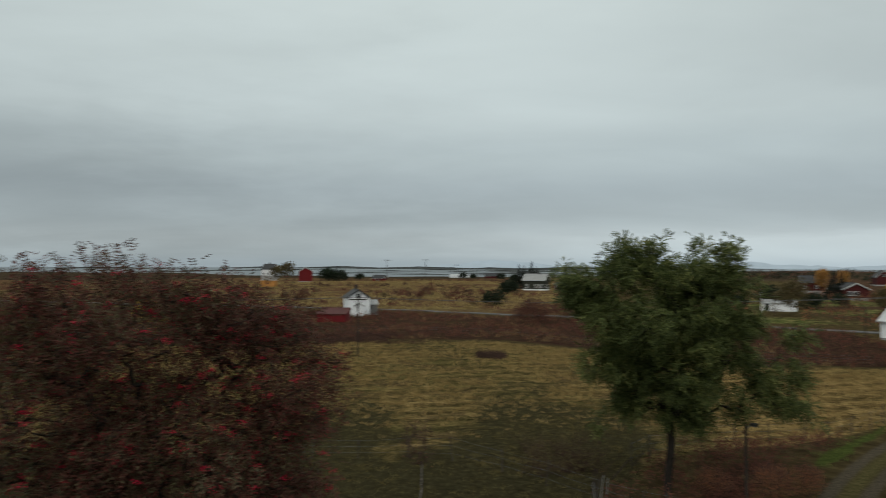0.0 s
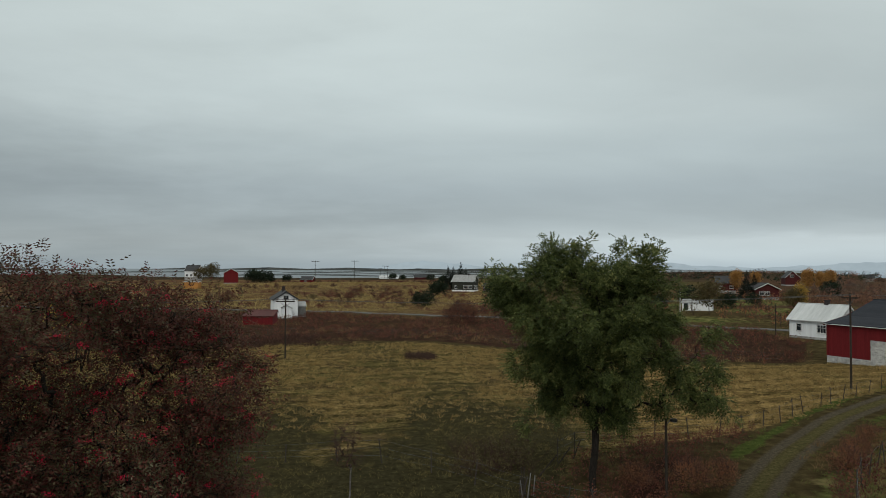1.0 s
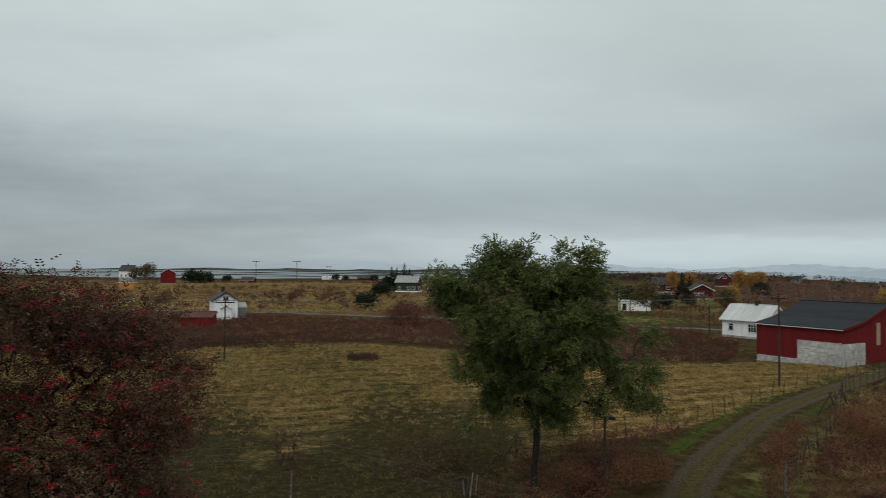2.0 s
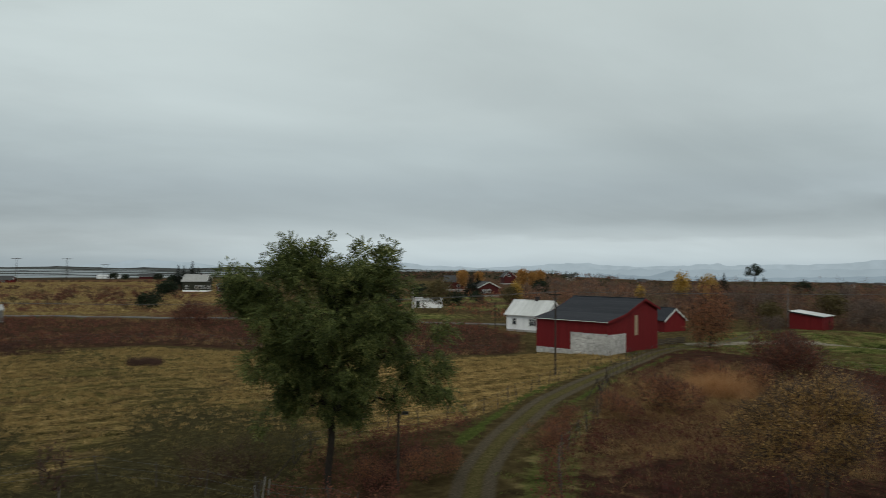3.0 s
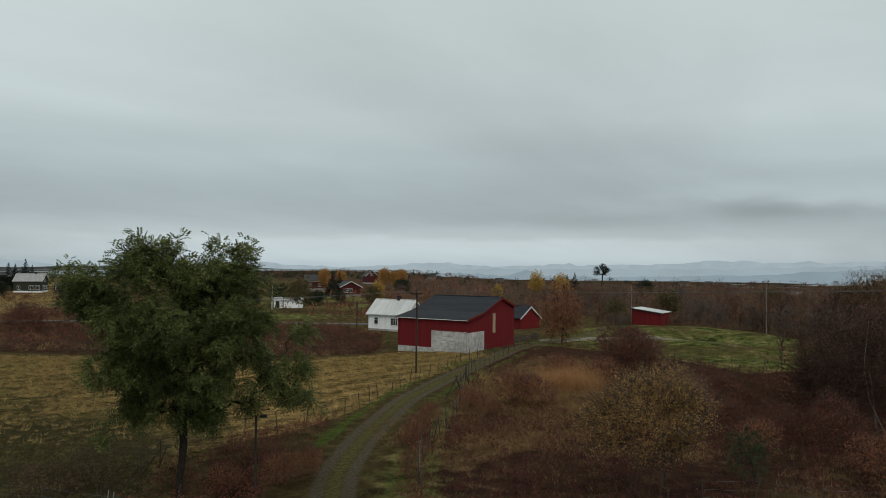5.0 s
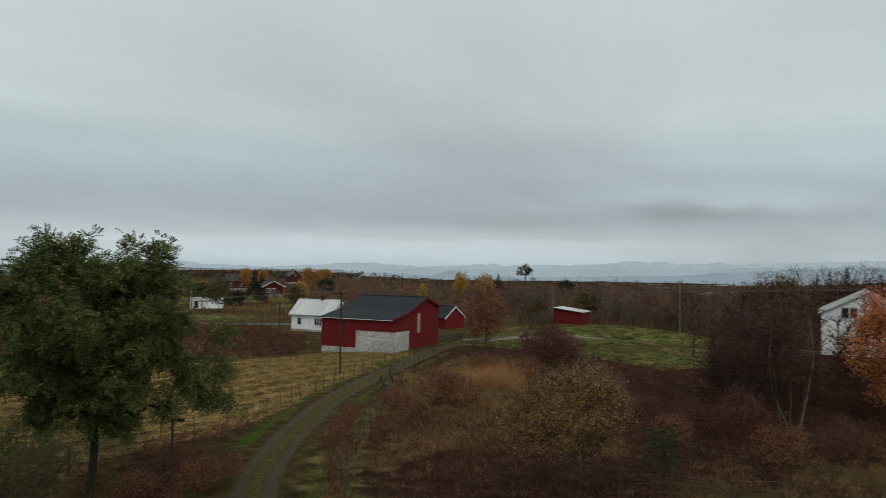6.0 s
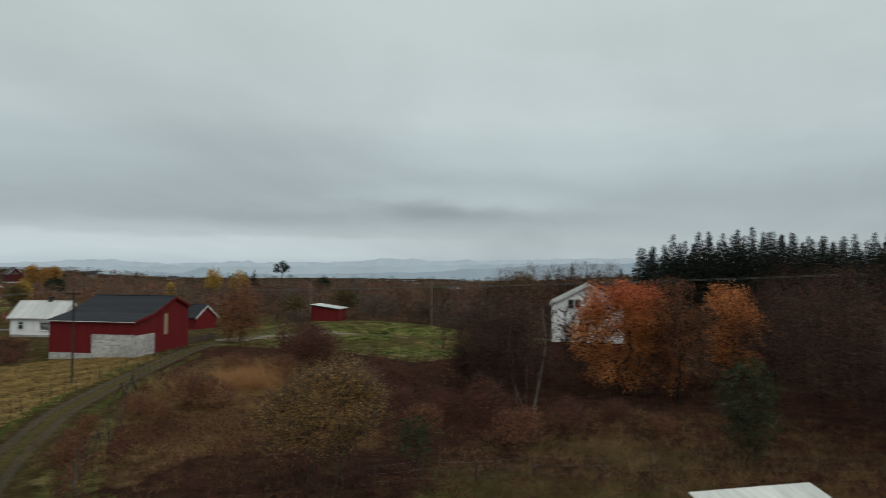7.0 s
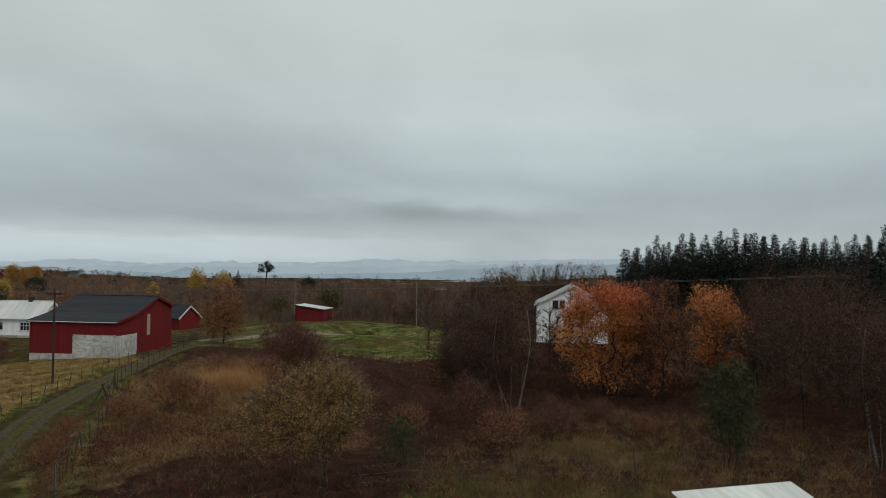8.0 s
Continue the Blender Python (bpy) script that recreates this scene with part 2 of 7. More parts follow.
ORANGE_LEAF = foliage("orange_birch_leaf", [(0.08, (0.17, 0.062, 0.034)), (0.32, (0.32, 0.115, 0.048)), (0.6, (0.52, 0.21, 0.074)), (0.85, (0.66, 0.32, 0.11)), (1.0, (0.62, 0.38, 0.15))], speckle=0.5, glow_through=0.4, tone=1.12)
SCARLET_LEAF = foliage("scarlet_birch_leaf", [(0.1, (0.22, 0.058, 0.036)), (0.5, (0.46, 0.125, 0.058)), (0.85, (0.64, 0.24, 0.09)), (1.0, (0.70, 0.36, 0.13))], speckle=0.5, glow_through=0.4, tone=1.1)
RUST_LEAF = foliage("rust_brown_leaf", [(0.1, (0.098, 0.044, 0.032)), (0.5, (0.196, 0.083, 0.047)), (0.85, (0.308, 0.138, 0.062)), (1.0, (0.378, 0.210, 0.090))], tone=1.1, speckle=0.3, glow_through=0.35)
YELLOW_LEAF = foliage("yellow_birch_leaf", [(0.1, (0.156, 0.098, 0.026)), (0.5, (0.286, 0.176, 0.039)), (1.0, (0.416, 0.300, 0.075))], tone=1.25, speckle=0.35, glow_through=0.35)
AMBER_LEAF = foliage("amber_poplar_leaf", [(0.1, (0.17, 0.085, 0.030)), (0.5, (0.34, 0.175, 0.055)), (1.0, (0.50, 0.30, 0.095))], speckle=0.35, glow_through=0.35)
DULL_LEAF = foliage("dull_olive_leaf", [(0.1, (0.050, 0.042, 0.022)), (0.5, (0.112, 0.090, 0.042)), (1.0, (0.196, 0.154, 0.067))], tone=0.75, speckle=0.35)
DARK_LEAF = foliage("dark_evergreen_leaf", [(0.1, (0.016, 0.024, 0.016)), (0.6, (0.032, 0.045, 0.027)), (1.0, (0.058, 0.074, 0.038))], tone=0.75, speckle=0.3)
NEEDLE = foliage("spruce_needles", [(0.1, (0.018, 0.025, 0.022)), (0.6, (0.038, 0.049, 0.036)), (1.0, (0.068, 0.083, 0.054))], 0.7, 0.05, tone=0.34, speckle=0.25)
STRAW = foliage("straw_grass_blade", [(0.1, (0.212, 0.151, 0.059)), (0.5, (0.409, 0.302, 0.119)), (1.0, (0.655, 0.508, 0.229))], 0.8, 0.25, tone=0.72)
GREEN_GRASS = foliage("green_grass_blade", [(0.1, (0.05, 0.070, 0.018)), (0.5, (0.10, 0.125, 0.032)), (1.0, (0.20, 0.19, 0.060))], 0.7, 0.3, tone=1.15)
REED = foliage("orange_dry_reed", [(0.1, (0.210, 0.103, 0.044)), (0.5, (0.393, 0.206, 0.091)), (1.0, (0.551, 0.370, 0.200))], 0.8, 0.25, tone=0.95)
DUSK_LEAF = foliage("dark_umber_leaf", [(0.1, (0.036, 0.021, 0.018)), (0.5, (0.078, 0.043, 0.034)), (0.85, (0.135, 0.072, 0.046)), (1.0, (0.217, 0.120, 0.056))], 0.8, 0.1, tone=0.75, speckle=0.35)
ROWAN_GREEN = foliage("dark_green_rowan_leaf", [(0.1, (0.021, 0.031, 0.016)), (0.5, (0.049, 0.062, 0.030)), (0.85, (0.092, 0.101, 0.049)), (1.0, (0.195, 0.124, 0.068))], 0.6, 0.12, tone=0.72)
MAROON_LEAF = foliage("dark_maroon_leaf", [(0.1, (0.045, 0.017, 0.015)), (0.5, (0.088, 0.030, 0.025)), (0.85, (0.135, 0.055, 0.035)), (1.0, (0.21, 0.13, 0.06))], 0.8, 0.15, tone=0.95, speckle=0.4)
TAWNY = foliage("tawny_grass_blade", [(0.1, (0.106, 0.060, 0.033)), (0.5, (0.213, 0.125, 0.060)), (0.85, (0.350, 0.237, 0.106)), (1.0, (0.500, 0.375, 0.175))], 0.8, 0.2, tone=0.84)
WOODS_LEAF = foliage("russet_woodland_leaf", [(0.1, (0.050, 0.027, 0.022)), (0.5, (0.108, 0.057, 0.041)), (0.8, (0.170, 0.088, 0.051)), (1.0, (0.24, 0.15, 0.070))], 0.8, 0.1, 0.22, 1.4)
DRAB_GRASS = foliage("drab_olive_grass_blade", [(0.1, (0.055, 0.042, 0.020)), (0.5, (0.112, 0.082, 0.039)), (0.85, (0.20, 0.150, 0.070)), (1.0, (0.36, 0.29, 0.135))], 0.8, 0.2, 0.4)
HAY = foliage("raked_hay_blade", [(0.1, (0.115, 0.078, 0.031)), (0.5, (0.25, 0.172, 0.068)), (0.85, (0.40, 0.285, 0.122)), (1.0, (0.52, 0.39, 0.19))], 0.8, 0.3, 0.4, 1.05)
GREY_WOODS = foliage("grey_brown_twig_haze", [(0.1, (0.064, 0.048, 0.042)), (0.5, (0.100, 0.075, 0.064)), (1.0, (0.145, 0.112, 0.092))], 0.8, 0.25, 0.12)
RUST_WOODS = foliage("rust_woodland_leaf", [(0.1, (0.070, 0.032, 0.023)), (0.5, (0.135, 0.066, 0.043)), (1.0, (0.20, 0.105, 0.060))], 0.8, 0.25, 0.12)
OLIVE_WOODS = foliage("olive_woodland_leaf", [(0.1, (0.046, 0.039, 0.022)), (0.5, (0.110, 0.092, 0.050)), (1.0, (0.17, 0.140, 0.072))], 0.8, 0.25, 0.12)
FIELD_GRASS = foliage("olive_field_blade", [(0.1, (0.058, 0.046, 0.019)), (0.5, (0.125, 0.099, 0.036)), (0.85, (0.22, 0.168, 0.065)), (1.0, (0.34, 0.25, 0.105))], 0.8, 0.25, 0.4)
FAR_WHITE = surface("dulled_white_paint", (0.22, 0.22, 0.215), (0.32, 0.32, 0.31), 4, 0.8)

# ---- building tools ----
from mathutils.geometry import tessellate_polygon as TESSELLATE


def link_mesh(name, verts, faces, mats, smooth=False, slots=None):
    """A mesh object from arrays: verts (n, 3), faces a list of (m, 3) or (m, 4) arrays, slots one material number for each array."""
    me = bpy.data.meshes.new(name)
    verts = np.asarray(verts, dtype=np.float32)
    faces = [np.asarray(f, dtype=np.int32) for f in faces]
    me.vertices.add(len(verts))
    me.vertices.foreach_set("co", verts.ravel())
    me.loops.add(sum(f.size for f in faces))
    me.polygons.add(sum(len(f) for f in faces))
    me.loops.foreach_set("vertex_index", np.concatenate([f.ravel() for f in faces]))
    sizes = np.concatenate([np.full(len(f), f.shape[1], dtype=np.int32) for f in faces])
    me.polygons.foreach_set("loop_start", np.concatenate([[0], np.cumsum(sizes)[:-1]]).astype(np.int32))
    for m in mats:
        me.materials.append(m)
    if slots:
        me.polygons.foreach_set("material_index", np.concatenate([np.full(len(f), s, dtype=np.int32) for f, s in zip(faces, slots)]))
    me.polygons.foreach_set("use_smooth", np.full(len(sizes), smooth))
    me.update(calc_edges=True)
    return new(name, me)


def part(name, bm, material, parent, label=""):
    """One bmesh as one mesh object under a thing or under a part."""
    me = bpy.data.meshes.new(name)
    bmesh.ops.recalc_face_normals(bm, faces=bm.faces)
    bm.to_mesh(me)
    bm.free()
    me.materials.append(material)
    ob = new(name, me)
    ob.parent = parent
    if label:
        ob["label"] = label
    return ob


def anchor(name, m, label, category, group="", kind=""):
    ob = new(name)
    ob.matrix_world = m
    ob.empty_display_size = 0.3
    return tagged(ob, label, category, group, kind)


def box(bm, lo, hi, m=None, bevel=0.0):
    """A box between two corners, with its edges taken off."""
    made = bmesh.ops.create_cube(bm, size=1)["verts"]
    c = [(a + b) / 2 for a, b in zip(lo, hi)]
    s = [b - a for a, b in zip(lo, hi)]
    for vert in made:
        vert.co = Vector((vert.co.x * s[0] + c[0], vert.co.y * s[1] + c[1], vert.co.z * s[2] + c[2]))
    if bevel:
        edges = list({e for vert in made for e in vert.link_edges})
        made = list({vert for f in bmesh.ops.bevel(bm, geom=edges, offset=bevel, segments=1, affect="EDGES")["faces"] for vert in f.verts} | {vert for vert in made if vert.is_valid})
    if m is not None:
        bmesh.ops.transform(bm, matrix=m, verts=[vert for vert in made if vert.is_valid])
    return bm


def rod(bm, a, b, r0, r1, sides=8):
    """A tapered round bar from a to b."""
    a, b = Vector(a), Vector(b)
    m = Matrix.Translation((a + b) / 2) @ (b - a).to_track_quat("Z", "Y").to_matrix().to_4x4()
    bmesh.ops.create_cone(bm, cap_ends=True, segments=sides, radius1=r0, radius2=r1, depth=(b - a).length, matrix=m)
    return bm


def slab(bm, outline, holes, thick, m):
    """An upright or leaning slab: an outline in (u, w) with openings cut through it, pushed back by its thickness along v."""
    loops = [[Vector((u, w, 0)) for u, w in o] for o in [outline, *holes]]
    tris = TESSELLATE(loops)
    flat_pts = [p for o in loops for p in o]
    front = [bm.verts.new(m @ Vector((p.x, 0, p.y))) for p in flat_pts]
    rear = [bm.verts.new(m @ Vector((p.x, thick, p.y))) for p in flat_pts]
    for a, b, c in tris:
        if len({a, b, c}) == 3:
            bm.faces.new((front[a], front[b], front[c]))
            bm.faces.new((rear[c], rear[b], rear[a]))
    k = 0
    for o in loops:
        n = len(o)
        for i in range(n):
            j = (i + 1) % n
            bm.faces.new((front[k + i], front[k + j], rear[k + j], rear[k + i]))
        k += n
    return bm




# ---- the lie of the land ----


def lattice(x, y, scale, seed):
    """Smooth random values from 0 to 1 over the plan."""
    r = np.random.RandomState(seed).rand(64, 64)
    u, w = np.asarray(x) / scale, np.asarray(y) / scale
    i, j = np.floor(u).astype(int), np.floor(w).astype(int)
    fu, fw = u - i, w - j
    fu, fw = fu * fu * (3 - 2 * fu), fw * fw * (3 - 2 * fw)
    a, b = r[i % 64, j % 64], r[(i + 1) % 64, j % 64]
    c, d = r[i % 64, (j + 1) % 64], r[(i + 1) % 64, (j + 1) % 64]
    return (a * (1 - fu) + b * fu) * (1 - fw) + (c * (1 - fu) + d * fu) * fw


def smooth(a, b, t):
    k = np.clip((np.asarray(t, dtype=float) - a) / (b - a), 0, 1)
    return k * k * (3 - 2 * k)


def near_line(x, y, line):
    """Distance from a line on the plan."""
    best = np.full(np.shape(x), 1e9)
    for (ax, ay), (bx, by) in zip(line, line[1:]):
        ex, ey = bx - ax, by - ay
        k = np.clip(((x - ax) * ex + (y - ay) * ey) / (ex * ex + ey * ey), 0, 1)
        best = np.minimum(best, np.hypot(x - ax - k * ex, y - ay - k * ey))
    return best


def within(x, y, ring):
    """Distance to the edge of a plot, above zero inside it."""
    inside = np.zeros(np.shape(x), dtype=bool)
    for (ax, ay), (bx, by) in zip(ring, ring[1:] + ring[:1]):
        hit = (ay > y) != (by > y)
        inside ^= hit & (x < (bx - ax) * (y - ay) / ((by - ay) if by != ay else 1e-9) + ax)
    d = near_line(x, y, ring + ring[:1])
    return np.where(inside, d, -d)


def curve_through(points, step=1.0):
    """A smooth line through plan points."""
    pts = [Vector((*p, 0)) for p in points]
    out = []
    for i in range(len(pts) - 1):
        p0, p1, p2, p3 = pts[max(i - 1, 0)], pts[i], pts[i + 1], pts[min(i + 2, len(pts) - 1)]
        n = max(2, int((p2 - p1).length / step))
        for k in range(n):
            t = k / n
            q = 0.5 * ((2 * p1) + (p2 - p0) * t + (2 * p0 - 5 * p1 + 4 * p2 - p3) * t * t + (3 * p1 - p0 - 3 * p2 + p3) * t ** 3)
            out.append((q.x, q.y))
    return out + [points[-1]]


TRACK = curve_through([(7, 6), (9.5, 16), (14.5, 26.7), (19, 32.7), (25, 39.2), (32.3, 45.7), (44.3, 53.9), (57.8, 62.2), (68.6, 67.7), (80, 71), (96, 80)], 2.0)
PATHWAY = curve_through([(70, 68.5), (76, 68), (81, 63.5), (83, 58.8), (83, 54.5), (83, 49.5), (84.9, 42.1), (88, 33)], 2.0)
ROAD = curve_through([(-330, 250), (-160, 200), (-90, 178), (-34.6, 163.8), (-4.6, 154.1), (18.2, 136.5), (48.8, 114.5), (62.6, 105), (72, 100.5), (80, 98), (90, 99)], 5.0)
FIELD = [(-70, 18), (-20, 16), (0, 20), (5, 25), (7.5, 30), (10, 34.5), (13, 37), (20, 39.7), (25.4, 43), (31, 47.5), (44.6, 56.1), (52, 60.5), (51, 63), (46, 70), (32.5, 66), (20, 77), (7, 88), (-7, 89), (-30, 86), (-80, 84)]
LAWN = [(63, 67), (70, 70), (82, 77), (97, 80), (108, 70), (104, 58), (96, 44), (88, 30), (72, 30), (62, 36), (66, 50), (64, 60)]
GARDEN = [(48, 124), (58, 120), (78, 118), (120, 160), (140, 220), (95, 230), (70, 190)]
SEA_LEVEL = -6.0


def shore_radius(az):
    return 840 + 900 * smooth(9, 27, az) + 500 * smooth(-6, -30, az)


def land(x, y):
    """Height of the ground."""
    x, y = np.asarray(x, dtype=float), np.asarray(y, dtype=float)
    r, az = np.hypot(x, y), np.degrees(np.arctan2(x, y))
    z = 0.5 * (lattice(x, y, 23, 3) - 0.5) * smooth(25, 60, r) + 0.22 * (lattice(x, y, 6.1, 4) - 0.5)
    z = z + 3.2 * (lattice(x, y, 120, 5) - 0.5) * smooth(150, 320, r)
    # the ground falls a little towards the low side of the red barn, and rises to its ramp
    z = z - 0.75 * np.exp(-(((x - 44) / 7) ** 2 + ((y - 74) / 8) ** 2)) + 0.3 * np.exp(-(((x - 60) / 7) ** 2 + ((y - 64) / 7) ** 2))
    # hummocks of the pasture
    z = z + (0.7 * (lattice(x, y, 11, 8) - 0.4) + 0.45 * (lattice(x, y, 4.3, 18) - 0.5)) * smooth(0, 6, within(x, y, LAWN))
    # rising ground under the spruces
    z = z + 3.0 * np.exp(-(((x - 100) / 34) ** 2 + ((y + 2) / 26) ** 2))
    z = z + 7.0 * np.exp(-(((x - 380) / 120) ** 2 + ((y - 326) / 120) ** 2)) * 0.36
    # the woods stand lower, towards the coast
    z = z - 5.5 * smooth(220, 560, r) * smooth(33, 43, az) * smooth(78, 68, az)
    z = z - 1.1 * np.exp(-(((x - 90) / 2.6) ** 2 + ((y - 57.5) / 5.5) ** 2))
    z = np.where(near_line(x, y, TRACK) < 4, z * 0.6, z)
    fall = smooth(0, 1, (r - shore_radius(az) + 190) / 190)
    edge = lattice(x, y, 60, 9) * 0.5 + lattice(x, y, 21, 10) * 0.2
    return z * (1 - fall) + (-7.2 + edge) * fall - 1.2 * smooth(300, 700, r) * smooth(12, 0, az) * (1 - fall)


radii = [0.0]
r = 2.5
while r < 4900:
    radii.append(r)
    r *= 1.009 if 22 < r < 70 else 1.014 if 18 < r < 125 else (1.03 if r < 18 else 1.025 if r < 500 else 1.045)
radii = np.array(radii[1:] + [4900.0])
fan = np.concatenate([np.arange(-46, 12, 0.5), np.arange(12, 50, 0.25), np.arange(50, 108, 0.5), np.arange(108, 314, 2.0)])
gr, ga = np.meshgrid(radii, np.radians(fan), indexing="ij")
gx, gy = gr * np.sin(ga), gr * np.cos(ga)
gz = land(gx, gy)
rows_n, cols_n = gr.shape
idx = np.arange(rows_n * cols_n).reshape(rows_n, cols_n)
nxt = np.roll(idx, -1, axis=1)
quads = np.stack([idx[:-1], idx[1:], nxt[1:], nxt[:-1]], axis=-1).reshape(-1, 4)
hub = rows_n * cols_n
fan_tris = np.stack([np.full(cols_n, hub), idx[0], nxt[0]], axis=-1)
ground_pts = np.concatenate([np.stack([gx, gy, gz], axis=-1).reshape(-1, 3), [[0, 0, 0]]])

GROUND, nodes, links, bsdf = node_material("ground_cover")
pos = nodes.new("ShaderNodeTexCoord").outputs["Object"]


def masks(name):
    a = nodes.new("ShaderNodeAttribute")
    a.attribute_name = name
    s = nodes.new("ShaderNodeSeparateColor")
    links.new(a.outputs["Color"], s.inputs[0])
    return s.outputs


fine_n = nz(nodes, links, pos, 7.0, 6, 0.7)
mid_n = nz(nodes, links, pos, 0.9, 5, 0.65)
big_n = nz(nodes, links, pos, 0.11, 4, 0.6)
mesh_n = nz(nodes, links, pos, 2.6, 5, 0.7)
mid_far = nz(nodes, links, pos, 0.045, 6, 0.7)
# hay lies in swaths along the field
swath_map = nodes.new("ShaderNodeMapping")
swath_map.inputs["Rotation"].default_value = (0, 0, radians(24))
swath_map.inputs["Scale"].default_value = (0.75, 1.3, 1)
links.new(pos, swath_map.inputs[0])
row_map = nodes.new("ShaderNodeMapping")
row_map.inputs["Rotation"].default_value = (0, 0, radians(-9))
links.new(pos, row_map.inputs[0])
windrow = nodes.new("ShaderNodeTexWave")
windrow.bands_direction = "Y"
windrow.inputs["Scale"].default_value = 0.12
windrow.inputs["Distortion"].default_value = 9.0
windrow.inputs["Detail"].default_value = 5.0
windrow.inputs["Detail Scale"].default_value = 0.45
windrow.inputs["Detail Roughness"].default_value = 0.68
links.new(row_map.outputs[0], windrow.inputs[0])
row_tone = math_node(nodes, links, "MULTIPLY", math_node(nodes, links, "SUBTRACT", windrow.outputs["Fac"], 0.5), 0.06)
swath_n = math_node(nodes, links, "ADD", math_node(nodes, links, "MULTIPLY", nz(nodes, links, swath_map.outputs[0], 1.5, 8, 0.8), 0.55), math_node(nodes, links, "MULTIPLY", nz(nodes, links, pos, 5.5, 7, 0.8), 0.45))
swath_n = math_node(nodes, links, "ADD", swath_n, row_tone)


def torn(mask, lo=0.42, hi=0.58):
    """A plot's edge, frayed by the growth across it."""
    s = math_node(nodes, links, "ADD", mask, math_node(nodes, links, "MULTIPLY", math_node(nodes, links, "SUBTRACT", mid_n, 0.5), 0.7))
    n = nodes.new("ShaderNodeMapRange")
    n.inputs[1].default_value, n.inputs[2].default_value = lo, hi
    links.new(s, n.inputs[0])
    return n.outputs[0]


field_m, brush_m, lawn_m = masks("plots_a")
rut_m, verge_m, far_m = masks("plots_b")
wood_m, mud_m, moor_m = masks("plots_c")
tawny_m, hay_m, bed_m = masks("plots_d")
rough_grass = ramp(nodes, links, mid_n, [(0.3, (0.032, 0.024, 0.013)), (0.5, (0.068, 0.052, 0.024)), (0.7, (0.12, 0.092, 0.041))])
# Dark-to-light stops also paint shaded hollows and lit crests of straw and moss.
straw_c = ramp(nodes, links, swath_n, [(0.42, (0.032, 0.025, 0.011)), (0.5, (0.135, 0.097, 0.039)), (0.57, (0.36, 0.25, 0.105))])
moss_c = ramp(nodes, links, swath_n, [(0.41, (0.026, 0.024, 0.010)), (0.5, (0.090, 0.076, 0.028)), (0.59, (0.21, 0.165, 0.063))])
field_c = mixc(nodes, links, ramp(nodes, links, big_n, [(0.38, (0, 0, 0)), (0.6, (1, 1, 1))]), straw_c, moss_c)
patch_n = nz(nodes, links, pos, 0.23, 4, 0.6)
field_c = mixc(nodes, links, ramp(nodes, links, patch_n, [(0.5, (0, 0, 0)), (0.64, (0.75, 0.75, 0.75))]), field_c, ramp(nodes, links, swath_n, [(0.38, (0.030, 0.021, 0.013)), (0.5, (0.070, 0.047, 0.026)), (0.62, (0.14, 0.098, 0.052))]))
rough_n = math_node(nodes, links, "ADD", math_node(nodes, links, "MULTIPLY", mid_n, 0.5), math_node(nodes, links, "MULTIPLY", nz(nodes, links, pos, 6.0, 7, 0.8), 0.5))
brush_c = ramp(nodes, links, rough_n, [(0.3, (0.020, 0.012, 0.010)), (0.46, (0.038, 0.021, 0.016)), (0.58, (0.070, 0.043, 0.025)), (0.72, (0.14, 0.098, 0.047))])
tawny_c = ramp(nodes, links, rough_n, [(0.34, (0.034, 0.021, 0.013)), (0.47, (0.080, 0.050, 0.027)), (0.58, (0.150, 0.098, 0.048)), (0.7, (0.26, 0.185, 0.088))])
bed_c = ramp(nodes, links, rough_n, [(0.34, (0.12, 0.105, 0.080)), (0.5, (0.21, 0.185, 0.145)), (0.66, (0.31, 0.28, 0.22))])
# The same painted shade between hay crests as in straw_c.
hay_c = ramp(nodes, links, swath_n, [(0.42, (0.040, 0.028, 0.012)), (0.5, (0.165, 0.113, 0.043)), (0.57, (0.40, 0.275, 0.112))])
lawn_n = math_node(nodes, links, "ADD", math_node(nodes, links, "MULTIPLY", mid_n, 0.5), math_node(nodes, links, "MULTIPLY", nz(nodes, links, pos, 0.32, 5, 0.65), 0.5))
lawn_c = ramp(nodes, links, lawn_n, [(0.40, (0.026, 0.032, 0.011)), (0.46, (0.068, 0.080, 0.024)), (0.52, (0.118, 0.122, 0.040)), (0.59, (0.20, 0.165, 0.072))])
rut_c = ramp(nodes, links, fine_n, [(0.32, (0.060, 0.050, 0.035)), (0.55, (0.103, 0.086, 0.060)), (0.72, (0.17, 0.143, 0.101))])
verge_c = ramp(nodes, links, mesh_n, [(0.3, (0.036, 0.050, 0.014)), (0.6, (0.078, 0.098, 0.026)), (0.8, (0.15, 0.145, 0.048))])
far_c = ramp(nodes, links, mid_n, [(0.32, (0.050, 0.030, 0.017)), (0.5, (0.120, 0.085, 0.038)), (0.7, (0.25, 0.19, 0.088))])
wood_c = ramp(nodes, links, mid_n, [(0.3, (0.034, 0.021, 0.015)), (0.7, (0.10, 0.062, 0.038))])
mud_c = ramp(nodes, links, mesh_n, [(0.3, (0.026, 0.022, 0.012)), (0.55, (0.056, 0.049, 0.024)), (0.75, (0.105, 0.090, 0.043))])
moor_c = ramp(nodes, links, mid_far, [(0.35, (0.024, 0.018, 0.013)), (0.5, (0.044, 0.032, 0.021)), (0.68, (0.085, 0.064, 0.036))])
heath_c = ramp(nodes, links, mid_n, [(0.3, (0.050, 0.026, 0.018)), (0.55, (0.105, 0.058, 0.032)), (0.7, (0.19, 0.13, 0.06))])
